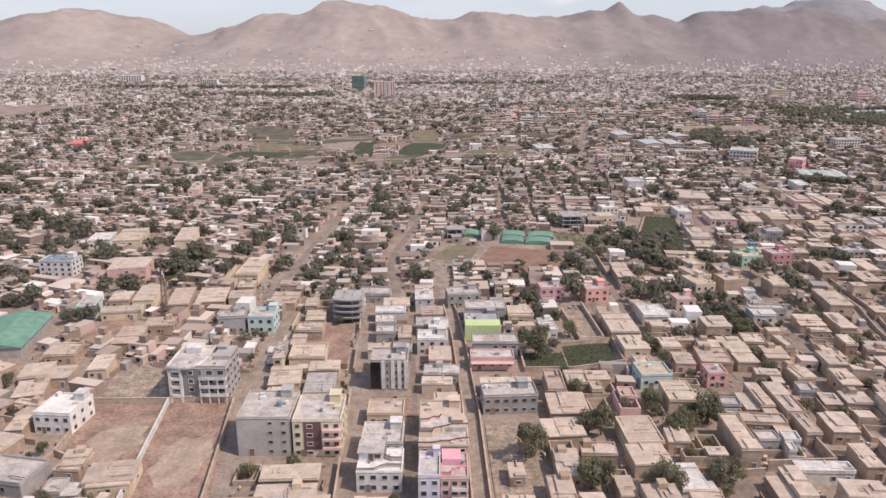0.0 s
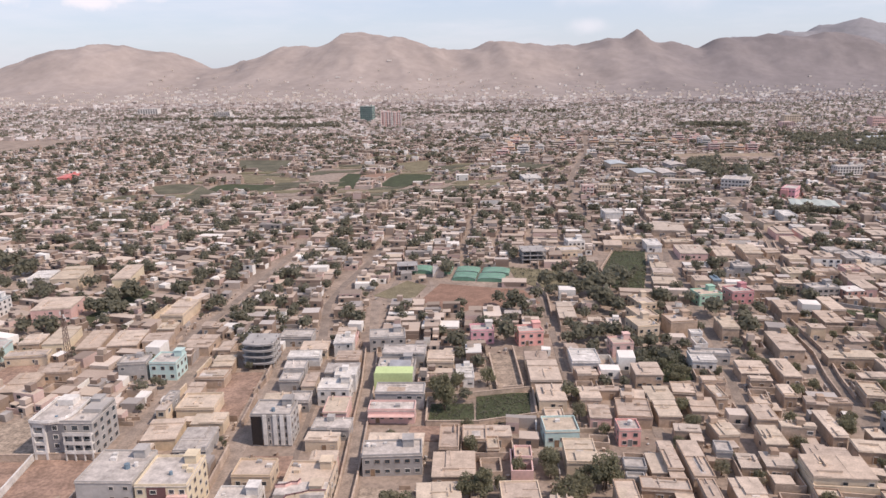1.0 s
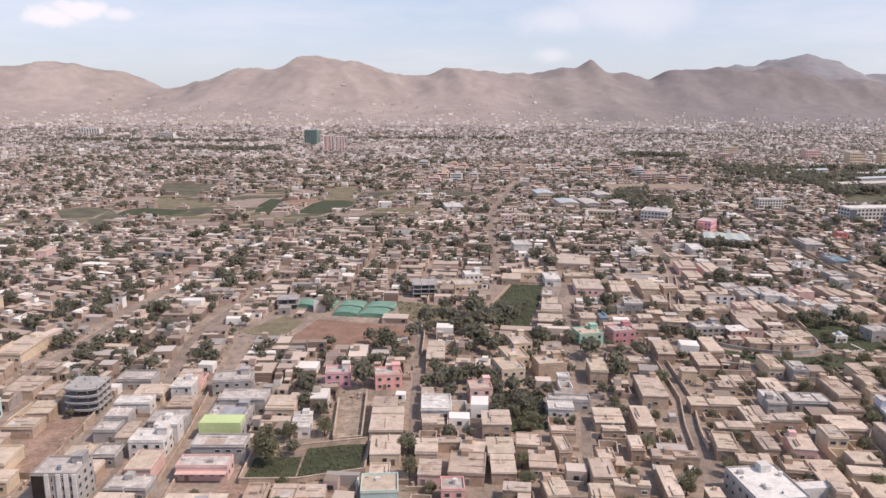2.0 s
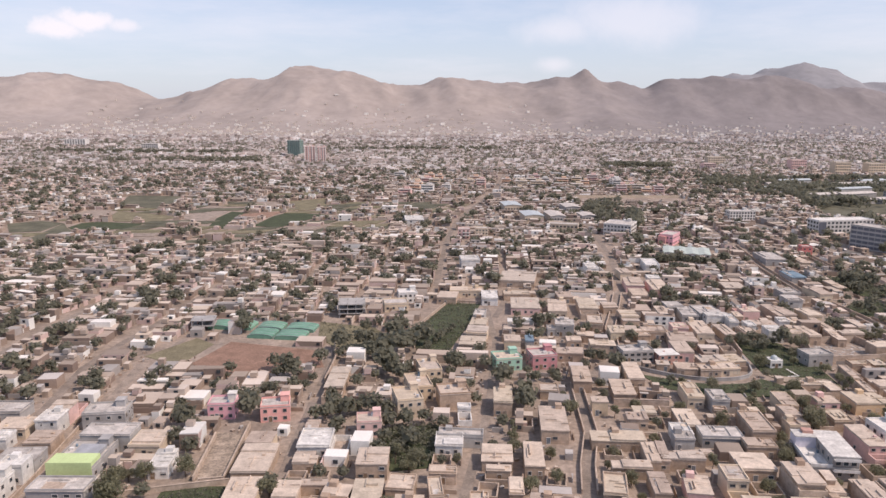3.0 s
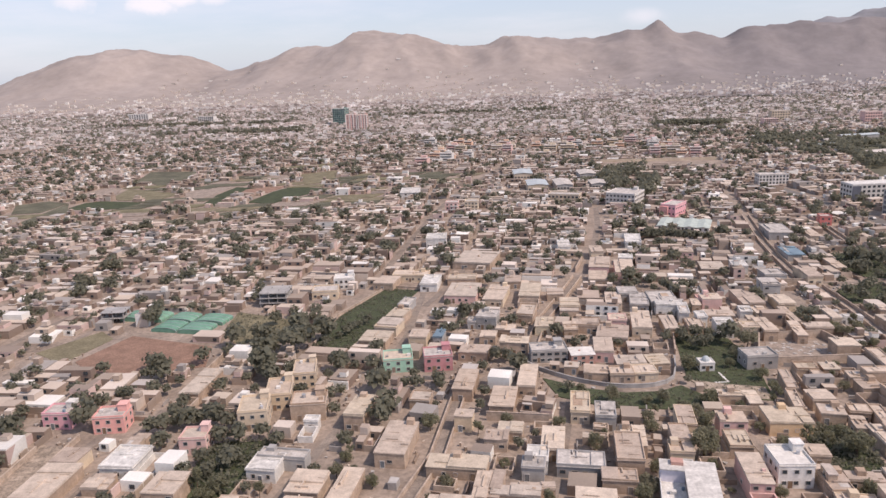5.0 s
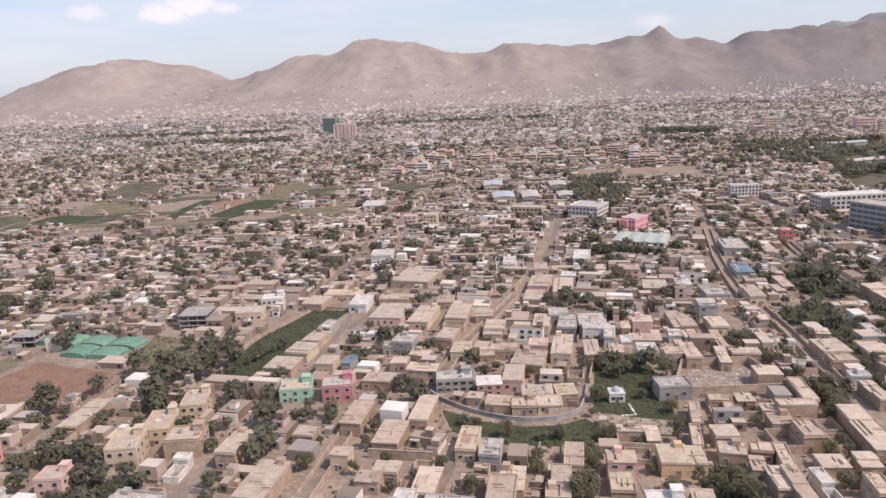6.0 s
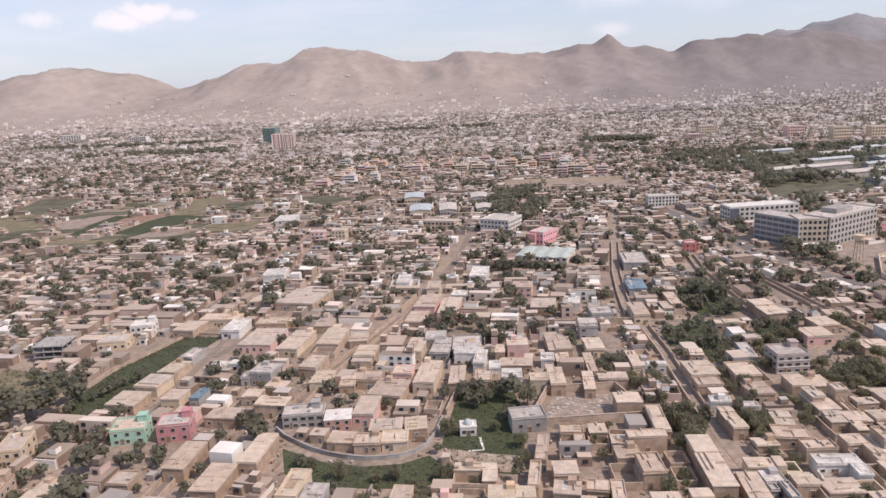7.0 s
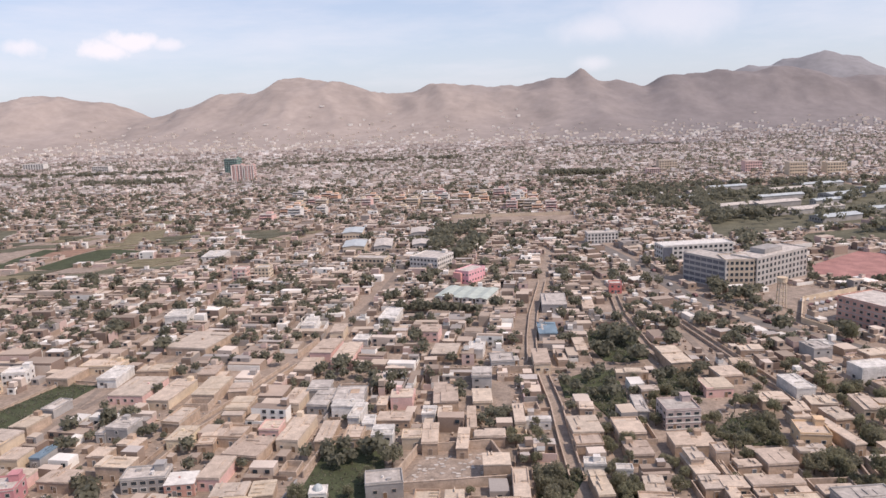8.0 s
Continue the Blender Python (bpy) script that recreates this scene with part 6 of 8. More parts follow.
single_house("mud", 102.5, 183.8, 3.2, 5.4, 8.7, 3.2)
single_house("mud", 84.6, 204.5, -9.3, 6.4, 5.2, 3.0)
single_house("mud", 82.7, 195.4, -6.9, 9.0, 10.9, 3.0)
single_house("mud", 168.2, 222.3, -8.5, 3.7, 10.7, 3.2)
single_house("mud", 176.9, 221.7, 2.8, 10.2, 2.8, 3.0)
single_house("pink", 171.7, 204.7, -11.3, 6.1, 8.9, 3.4)
single_house("mud", 133.1, 199.2, -11.2, 5.8, 4.1, 3.0)
single_house("mud", 151.9, 205.8, -11.5, 5.6, 10.1, 3.0)
single_house("mud", 155.5, 196.5, -11.5, 8.1, 5.3, 3.0)
single_house("mud", 139.1, 180.7, -1.7, 3.5, 4.2, 3.2)
single_house("cream", 30.2, 232.0, -1.3, 8.5, 9.3, 3.2)
single_house("white", 37.7, 220.7, 2.3, 5.3, 9.8, 3.0)
single_house("mud", 61.6, 220.5, -0.3, 9.2, 15.3, 3.2)
single_house("cream", 60.5, 232.2, -2.3, 7.3, 7.2, 3.4)
single_house("cream", 61.9, 205.3, 0.2, 7.9, 10.4, 3.2)
single_house("pink", 73.3, 193.7, -3.8, 5.7, 7.5, 3.0)
single_house("mud", 72.6, 204.9, -1.6, 5.8, 8.4, 3.0)
single_house("mud", 78.5, 208.5, 0.1, 6.6, 2.9, 2.8)
single_house("mud", 74.5, 220.2, 1.2, 6.3, 4.4, 2.8)
single_house("mud", 73.3, 240.1, 1.6, 3.8, 4.4, 3.0)
single_house("mud", 146.1, 268.2, -5.0, 6.0, 6.3, 2.8)
single_house("cream", 218.1, 256.0, -4.8, 4.8, 10.9, 3.4)
single_house("mud", 249.9, 266.4, -7.4, 2.7, 11.3, 3.2)
single_house("mud", 252.8, 279.7, -7.8, 3.1, 13.1, 3.2)
single_house("mud", 257.1, 260.3, -7.8, 6.4, 5.8, 3.2)
single_house("mud", 273.6, 283.6, -5.5, 4.8, 5.2, 3.0)
single_house("mud", 292.8, 269.8, 0.1, 5.9, 23.6, 4.4)
single_house("yellow", 305.6, 269.6, -1.0, 9.1, 4.8, 3.4)
single_house("mud", 319.3, 293.6, -6.3, 5.0, 7.4, 3.0)
single_house("mud", 318.0, 285.4, -6.3, 8.7, 7.0, 3.0)
single_house("mud", 299.6, 259.8, -1.9, 5.0, 11.4, 3.4)
single_house("mud", 296.2, 247.5, 2.3, 5.7, 5.9, 3.2)
single_house("mud", 268.5, 257.3, -5.6, 3.2, 11.4, 3.2)
single_house("mud", 264.3, 261.0, -8.0, 5.3, 4.6, 3.0)
single_house("mud", 261.2, 253.2, -4.8, 3.6, 6.1, 3.0)
single_house("white", 273.6, 247.9, 3.6, 3.1, 6.8, 3.0)
single_house("grey", 219.9, 366.1, -0.0, 7.8, 9.1, 3.2)
single_house("grey", 231.9, 356.9, 0.5, 10.4, 13.8, 3.6)
single_house("mud", 229.2, 329.2, -1.8, 5.0, 14.8, 3.0)
single_house("mud", 237.7, 327.8, -3.0, 5.6, 9.0, 3.0)
single_house("white", 241.5, 334.3, -0.2, 3.7, 6.3, 4.0)
single_house("mud", 248.9, 338.9, -3.9, 10.8, 6.5, 3.0)
single_house("mud", 243.9, 351.8, -3.9, 3.4, 7.2, 3.0)
single_house("mud", 264.8, 357.1, 1.7, 8.4, 17.8, 3.2)
single_house("white", 259.8, 342.7, -4.1, 4.5, 5.8, 3.0)
single_house("cream", 264.9, 341.9, -0.0, 4.5, 7.1, 3.0)
single_house("cream", 277.1, 354.2, 0.5, 6.4, 12.3, 3.0)
single_house("mud", 273.4, 336.7, 0.2, 3.0, 16.2, 3.0)
single_house("white", 293.6, 334.5, -2.0, 8.8, 3.0, 2.8)
single_house("cream", 288.3, 339.0, -0.4, 3.4, 15.2, 3.0)
single_house("white", 313.6, 302.1, -5.1, 4.5, 3.1, 3.0)
single_house("white", 306.4, 305.7, -6.1, 5.9, 4.1, 3.0)
single_house("mud", 310.4, 344.2, -5.7, 4.6, 5.2, 2.8)
single_house("grey", 327.4, 344.4, -3.0, 3.9, 13.5, 3.0)
single_house("mud", 330.4, 373.6, -4.9, 9.1, 4.0, 3.0)
single_house("mud", 333.4, 357.2, 4.7, 6.2, 5.0, 3.0)
single_house("cream", 372.9, 379.4, -5.7, 8.2, 6.3, 3.2)
single_house("mud", 384.2, 343.1, -4.1, 8.2, 6.8, 3.2)
single_house("mud", 376.3, 339.6, -5.6, 3.8, 7.0, 3.0)
single_house("mud", 370.6, 346.7, 1.8, 9.0, 6.6, 3.0)
single_house("cream", 397.0, 341.5, -4.8, 5.2, 12.1, 3.0)
single_house("white", 408.9, 395.0, 0.6, 6.2, 6.6, 4.5)
single_house("mud", 382.0, 395.3, -3.8, 8.7, 6.1, 3.0)
single_house("pink", -122.0, 285.5, 8.9, 14.9, 16.4, 5.0)
single_house("cream", -137.9, 327.2, 8.9, 11.7, 21.2, 6.0)
single_house("yellow", -112.7, 327.8, 8.9, 7.6, 24.2, 6.0)
single_house("white", -153.1, 330.8, 8.9, 9.5, 13.7, 4.0)
single_house("mud", -111.8, 250.5, 8.9, 6.8, 9.4, 3.2)
single_house("yellow", -103.6, 253.7, 8.9, 7.5, 17.6, 3.4)
single_house("cyan", -119.6, 242.0, 8.9, 6.2, 9.3, 4.0)
single_house("mud", -90.3, 250.7, 9.0, 7.4, 18.6, 3.0)
single_house("mud", -79.4, 251.9, 6.8, 10.2, 15.2, 3.0)
single_house("cream", -106.3, 237.2, 8.8, 13.0, 5.4, 3.0)
single_house("mud", -88.9, 225.1, 9.0, 9.2, 7.8, 3.0)
single_house("grey", -65.3, 225.5, 5.9, 8.7, 6.7, 5.5)
single_house("mud", -68.9, 252.3, 7.5, 8.9, 9.4, 3.0)
single_house("mud", -69.8, 263.5, 4.5, 6.2, 6.6, 3.0)
single_house("cream", -72.1, 282.4, -1.3, 8.7, 18.8, 3.6)
single_house("mud", -54.0, 264.4, 0.8, 6.3, 4.7, 3.0)
single_house("mud", -52.6, 248.3, -2.0, 9.6, 11.7, 3.0)
single_house("mud", -38.7, 230.1, 2.6, 6.5, 7.8, 3.0)
single_house("mud", -39.0, 219.9, -0.8, 8.8, 7.1, 3.0)
single_house("grey", -20.4, 254.1, -0.1, 11.2, 8.1, 3.0)
single_house("cream", -12.1, 243.0, 2.5, 9.1, 8.6, 3.0)
single_house("grey", -15.1, 226.3, 2.9, 6.7, 6.5, 3.0)
single_house("grey", 157.8, 333.1, -3.1, 3.2, 5.2, 3.0)
single_house("mud", 180.4, 367.9, -4.9, 8.4, 17.0, 3.6)
single_house("cream", 166.4, 366.2, -8.5, 8.5, 20.2, 3.2)
single_house("mud", 155.7, 424.2, -11.5, 18.8, 23.8, 3.2)
single_house("pink", 152.2, 370.5, -5.9, 13.3, 18.9, 3.2)
single_house("white", 136.8, 384.8, -2.9, 7.7, 14.2, 3.2)
single_house("mud", 116.8, 386.7, -8.6, 9.4, 12.9, 3.0)
single_house("cream", 126.4, 396.9, -2.7, 16.7, 8.1, 3.0)
single_house("mud", 150.5, 390.5, -0.7, 12.8, 8.7, 3.0)
single_house("mud", 178.4, 343.0, -10.0, 6.5, 12.8, 3.2)
single_house("cream", 139.8, 316.3, -4.3, 6.4, 7.9, 4.0)
single_house("mud", 160.0, 303.8, -8.1, 10.0, 7.1, 3.0)
single_house("pink", 147.3, 303.5, -6.6, 7.0, 9.6, 3.0)
single_house("mud", 164.3, 318.1, -5.8, 5.8, 6.3, 3.0)
single_house("mud", 170.4, 324.8, -9.2, 6.9, 5.5, 3.0)
single_house("pink", 214.0, 410.1, -8.2, 9.2, 17.4, 3.6)
single_house("pink", 223.9, 401.4, -5.3, 8.4, 20.9, 4.0)
single_house("white", 227.5, 420.2, -7.3, 6.7, 7.9, 3.6)
single_house("mud", 210.9, 389.7, -5.8, 8.2, 14.3, 3.0)
single_house("grey", 223.0, 355.9, -7.5, 7.2, 15.0, 3.0)
single_house("cream", 219.5, 331.0, -6.4, 7.0, 18.9, 3.6)
single_house("white", 236.8, 341.8, -6.9, 3.8, 11.5, 4.0)
single_house("pink", 256.1, 427.7, -7.6, 9.0, 10.7, 4.6)
single_house("white", 236.4, 454.5, -6.7, 8.2, 18.3, 4.0)
single_house("mud", 263.6, 404.2, -6.8, 10.5, 13.6, 3.0)
single_house("white", 275.9, 405.5, -7.5, 6.8, 11.3, 3.4)
single_house("mud", 207.9, 319.8, -10.2, 10.8, 13.2, 3.0)
single_house("mud", 199.4, 329.9, -6.3, 9.9, 8.5, 3.0)
single_house("cream", 213.2, 358.1, -5.2, 6.3, 15.1, 3.0)
single_house("mud", 195.4, 352.9, -2.5, 7.7, 10.7, 3.0)
single_house("mud", 190.6, 366.9, 1.0, 6.8, 7.2, 3.0)
single_house("mud", 173.3, 386.0, -0.7, 7.3, 9.4, 3.0)
single_house("mud", 193.5, 325.6, 3.1, 5.0, 7.2, 3.0)
single_house("white", 131.9, 462.5, 2.9, 11.0, 12.7, 5.0)
single_house("white", 96.8, 618.7, 4.2, 14.5, 23.7, 5.0)
single_house("cream", 215.1, 433.7, -0.8, 6.1, 12.9, 4.0)
single_house("white", 199.8, 445.8, -0.1, 6.3, 14.0, 4.0)
single_house("grey", 315.4, 473.3, -4.1, 12.1, 21.8, 4.0)
single_house("cream", 331.0, 465.5, -4.6, 5.7, 16.5, 3.0)
single_house("blue", 307.2, 428.2, -2.3, 7.9, 16.5, 3.2)
single_house("mud", 317.8, 405.4, -0.2, 4.6, 15.8, 3.0)
single_house("cream", -15.8, 203.7, 1.3, 6.7, 5.0, 3.0)
single_house("grey", -8.8, 203.3, 0.6, 5.7, 6.3, 3.0)
single_house("grey", -14.4, 217.0, 0.5, 6.2, 6.6, 3.2)
single_house("cream", -8.3, 215.0, 0.8, 4.2, 9.2, 3.0)
single_house("pink", 2.5, 197.5, -0.4, 6.5, 9.6, 3.4)
single_house("grey", 2.8, 187.4, -2.2, 10.0, 6.2, 3.0)
single_house("cream", 1.5, 180.7, -2.1, 8.4, 4.4, 3.0)
single_house("cream", -40.4, 184.6, 5.4, 8.6, 10.6, 3.0)
single_house("grey", -30.1, 179.5, 2.2, 8.0, 11.7, 3.0)
single_house("cream", -30.4, 190.7, 1.9, 8.6, 5.9, 3.0)
single_house("cream", -36.5, 200.8, 1.7, 10.6, 9.8, 3.0)
single_house("mud", 0.4, 233.6, 0.9, 7.7, 8.0, 3.0)
single_house("red", -315.9, 664.7, 8.6, 9.9, 33.1, 4.0)
single_house("pink", -144.2, 442.9, 8.3, 6.5, 16.4, 5.0)
single_house("white", 117.6, 253.2, -0.3, 4.1, 3.1, 3.0)

# rows that stand wall to wall between the near streets
row_rnd = random.Random(41)
for x0, x1, y0, y1, turn, paints in ((-16.6, -6.2, 150, 250, 1.5, ("grey", "cream", "grey", "white", "mud")), (-2.6, 7.6, 140, 250, 1.5, ("white", "grey", "pink", "cream", "grey")), (-45.5, -38.5, 192, 250, 1, ("cream", "mud", "grey")),
                                     (-44, -24, 126, 142, 2, ("cream", "mud", "cream")), (13.2, 27, 176, 250, -1, ("mud", "cream", "grey"))):
    y = y0
    while y < y1:
        d, shift = row_rnd.uniform(5.2, 8.0), -0.03 * (y - y0)
        for w in (x1 - x0, (x1 - x0) * 0.62, (x1 - x0) * 0.4):
            cx = row_rnd.choice((x0 + w / 2, x1 - w / 2)) + shift
            if free(cx, y + d / 2, w - 0.3, d - 0.3, turn):
                single_house(row_rnd.choice(paints), cx, y + d / 2, turn, w, d - 0.1, row_rnd.choice((2.8, 3.0, 3.2, 3.4, 4.8)))
                break
        y += d if TAKEN[int(cx - GX), int(y + d / 2 - GY)] else 1.5

# low side rooms built against those houses
for top, x, y, turn, w, d, h, wall in HOUSES:
    for side in kit.sample(("front", "left", "right", "back"), 2):
        k, q = kit.uniform(2.0, 3.6), kit.uniform(0.4, 1.0)
        low, high = kit.choice(((-0.5, q - 0.5), (0.5 - q, 0.5)))
        room = {"front": (w * low, w * high, -d / 2 - k, -d / 2), "back": (w * low, w * high, d / 2, d / 2 + k), "left": (-w / 2 - k, -w / 2, d * low, d * high), "right": (w / 2, w / 2 + k, d * low, d * high)}[side]
        mid = pose(x, y, 0, 0, 0, turn) @ Vector(((room[0] + room[1]) / 2, (room[2] + room[3]) / 2, 0))
        a, b = room[1] - room[0], room[3] - room[2]
        if kit.random() < 0.7 and free(mid.x, mid.y, a - 0.3, b - 0.3, turn):
            g, up = Geo(), min(h - 0.3, kit.uniform(2.0, 2.7))
            g.box(*room, -0.2, up, 0, wob=0.05, rnd=kit)
            g.box(room[0] - 0.1, room[1] + 0.1, room[2] - 0.1, room[3] + 0.1, up - 0.04, up + 0.15, 1, wob=0.06, rnd=kit)
            g.box(room[0] + a * 0.3, room[0] + a * 0.3 + 0.9, room[2] - 0.04, room[2] + 0.06, 0.1, 1.8, 2)
            part("side_room", g, [wall, MUD_ROOF if wall in (MUD_WALL, CREAM, PINK) else CONC_ROOF, WOOD], top)
            take(mid.x, mid.y, a, b, turn)

# walled yards that adjoin those houses, where the ground beside them is open
for top, x, y, turn, w, d, h, wall in HOUSES:
    for side in kit.sample(("front", "left", "right", "back"), 4)[:2]:
        k = kit.uniform(3.2, 6.5)
        yard = {"front": (-w / 2, w / 2, -d / 2 - k, -d / 2), "back": (-w / 2, w / 2, d / 2, d / 2 + k), "left": (-w / 2 - k, -w / 2, -d / 2, d / 2), "right": (w / 2, w / 2 + k, -d / 2, d / 2)}[side]
        mid = pose(x, y, 0, 0, 0, turn) @ Vector(((yard[0] + yard[1]) / 2, (yard[2] + yard[3]) / 2, 0))
        a, b = yard[1] - yard[0], yard[3] - yard[2]
        if free(mid.x, mid.y, a - 0.5, b - 0.5, turn):
            part("courtyard_wall", ring_wall(*yard, 0.3, -0.1, min(h - 0.4, kit.uniform(1.7, 2.6)), kit), YARD_WALL if wall in (MUD_WALL, CONCRETE) else wall, top)
            take(mid.x, mid.y, a, b, turn)
            if kit.random() < 0.45:
                YARDS.append((mid.x + kit.uniform(-0.2, 0.2) * a, mid.y + kit.uniform(-0.2, 0.2) * b, kit.uniform(1.2, 2.0)))

# ---- places of the larger trees ----
PLANTED = []
planting = random.Random(8)


def grove(x, y, n=2, spread=4.0, size=3.0):
    for i in range(n):
        for _ in range(6):
            a, s = planting.uniform(0, math.tau), spread * planting.uniform(0.1, 1.0)
            px, py = x + s * math.cos(a), y + s * math.sin(a)
            if standing_room(px, py):
                PLANTED.append((px, py, size * planting.uniform(0.75, 1.25)))
                break
    for px, py, r in PLANTED[-n:]:
        take(px, py, r * 1.1, r * 1.1)


def plant(x, y, r):
    """One tree at its place, or a step aside where a wall stands."""
    for dx, dy in ((0, 0), (1.2, 0), (-1.2, 0), (0, 1.6), (0, -1.6), (2, 2), (-2, 2)):
        if standing_room(x + dx, y + dy):
            PLANTED.append((x + dx, y + dy, r * planting.uniform(0.66, 1.02)))
            take(x + dx, y + dy, r * 1.1, r * 1.1)
            break


# gardens and yard trees by the plan
grove(57, 170, 2, 2.5), grove(40, 157, 3), grove(68, 161, 3), grove(60, 158, 2), grove(35, 135, 2), grove(24, 147, 2)
grove(51, 136, 2), grove(61, 135, 2), grove(94, 325, 3, 4.5, 3.3), grove(104, 320, 2, 4.5, 3.3)
grove(-104, 284, 3), grove(-98, 302, 3), grove(-80, 306, 3)
grove(-30, 412, 2), grove(28, 443, 3), grove(72, 312, 2, 4.5, 3.3), grove(86, 305, 3, 4.5, 3.3), grove(97, 311, 3, 4.5, 3.3), grove(90, 290, 3, 4.5, 3.3), grove(80, 318, 3, 4.5, 3.3)
grove(138, 258, 2)
grove(96, 284, 3), grove(174, 293, 2), grove(226, 270, 2, 3, 2.0)
grove(31, 205, 2), grove(35, 246, 2), grove(50, 254, 1), grove(56, 285, 2)
grove(248, 312, 2), grove(228, 296, 1)
grove(256, 241, 3, 4), grove(222, 241, 2), grove(190, 276, 2, 3, 1.9), grove(201, 271, 1, 3, 1.9), grove(213, 271, 2, 4, 1.7), grove(-108, 285, 3, 3, 2.6), grove(-104, 296, 3, 3, 2.6), grove(-101, 308, 3, 3, 2.6), grove(-79, 329, 3, 5, 2.6), grove(-150, 329, 4, 7), grove(-168, 342, 4, 7), grove(-188, 355, 5, 8), grove(-208, 370, 5, 8)
grove(166, 289, 2), grove(141, 280, 2, 3, 2.0), grove(150, 280, 2, 3, 2.0), grove(132, 277, 2)
grove(115, 294, 3), grove(94, 333, 1), grove(78, 339, 1)
grove(333, 420, 4, 6), grove(338, 412, 4, 6)
grove(223, 389, 2), grove(252, 421, 2), grove(321, 318, 3)
grove(366, 303, 3), grove(363, 427, 3, 4), grove(355, 405, 2), grove(407, 423, 3), grove(400, 484, 4, 5), grove(408, 473, 4, 5), grove(404, 496, 4, 6)
for i in range(13):
    grove(240 + i * 3.1, 471 - i * 0.7, 2, 1.5, 2.2)
for i in range(10):
    grove(106 + i * 1.2, 312 + i * 3, 1, 1, 1.5)

# dark trees before the offices
plant(387.7, 455.0, 2.6), plant(393.3, 461.4, 2.6), plant(399.1, 468.1, 2.6), plant(396.3, 454.0, 2.6), plant(402.2, 460.4, 2.6)
plant(402.9, 452.3, 2.6), plant(409.6, 461.6, 2.6), plant(410.1, 453.5, 2.6), plant(416.7, 460.9, 2.6), plant(414.7, 449.1, 2.6)

# walled gardens east of the stone ground
grove(324, 399, 4, 4, 2.7), grove(334, 412, 4, 4, 2.7), grove(338, 391, 4, 4, 2.7)
grove(372, 299, 4, 4, 2.7), grove(374, 293, 4, 4, 2.7), grove(428, 412, 3, 4, 2.7)
grove(374, 376, 3, 4, 2.7), grove(288, 474, 4, 5, 2.7), grove(288, 389, 3, 3, 2.7)
# rows of garden trees between the house walls
plant(99.6, 244.3, 2.6), plant(101.5, 231.5, 2.6), plant(103.4, 221.8, 2.6), plant(117.5, 248.7, 2.6), plant(116.7, 223.5, 2.6), plant(128.3, 244.0, 2.6), plant(131.7, 227.1, 2.6), plant(122.5, 190.1, 2.6)
plant(95.7, 189.2, 2.6), plant(95.6, 198.9, 2.6), plant(131.6, 207.6, 2.6), plant(139.4, 225.1, 2.6), plant(150.2, 253.1, 2.6), plant(163.3, 250.5, 2.6), plant(170.9, 255.4, 2.6), plant(185.1, 255.2, 2.6)
plant(183.4, 245.6, 2.6), plant(193.2, 243.2, 2.6), plant(180.4, 217.2, 2.6), plant(177.4, 216.1, 2.6), plant(204.3, 224.3, 2.6), plant(201.2, 220.5, 2.6), plant(157.4, 210.6, 2.6), plant(165.8, 197.9, 2.6)
plant(134.1, 184.7, 2.6), plant(29.0, 213.4, 2.8), plant(30.9, 214.7, 2.8), plant(35.3, 214.0, 2.8), plant(36.4, 234.4, 2.8), plant(42.3, 228.3, 2.8), plant(44.5, 217.3, 2.8), plant(30.1, 256.9, 2.8)
plant(76.5, 249.2, 2.8), plant(82.1, 251.5, 2.8), plant(66.7, 207.0, 2.8), plant(68.3, 195.1, 2.8), plant(80.0, 252.4, 2.4), plant(84.5, 254.2, 2.4), plant(94.0, 252.2, 2.4), plant(95.0, 243.4, 2.4)
plant(94.0, 233.9, 2.4), plant(98.3, 227.9, 2.4), plant(96.6, 222.4, 2.4), plant(99.4, 236.9, 2.4), plant(102.3, 233.8, 2.4), plant(101.4, 219.7, 2.4), plant(92.8, 226.6, 2.4), plant(105.5, 246.7, 2.4)
plant(110.7, 243.2, 2.4), plant(110.4, 257.5, 2.4), plant(107.1, 269.7, 2.4), plant(113.9, 219.6, 2.4), plant(118.6, 269.5, 2.4), plant(120.9, 273.8, 2.4), plant(121.8, 261.2, 2.4), plant(123.2, 253.6, 2.4)
plant(121.3, 246.5, 2.4), plant(130.4, 236.5, 2.4), plant(130.0, 229.0, 2.4), plant(131.0, 239.7, 2.4), plant(75.0, 247.1, 2.4), plant(80.5, 234.0, 2.4), plant(80.2, 240.3, 2.4), plant(83.0, 274.5, 2.4)
plant(93.9, 274.3, 2.4), plant(102.7, 253.9, 2.4), plant(226.7, 316.0, 2.5), plant(233.6, 311.3, 2.5), plant(231.4, 320.3, 2.5), plant(240.8, 295.0, 2.5), plant(244.9, 302.5, 2.5), plant(247.7, 285.9, 2.5)
plant(248.1, 277.7, 2.5), plant(246.1, 268.8, 2.5), plant(250.8, 291.0, 2.5), plant(209.1, 258.6, 2.5), plant(208.7, 253.5, 2.5), plant(220.2, 259.7, 2.5), plant(221.5, 253.3, 2.5), plant(246.5, 248.3, 2.5)
plant(251.6, 248.2, 2.5), plant(255.8, 250.5, 2.5), plant(286.0, 326.7, 2.5), plant(292.7, 331.2, 2.5), plant(295.2, 300.4, 2.5), plant(291.8, 294.9, 2.5), plant(297.0, 296.5, 2.5), plant(300.7, 300.1, 2.5)
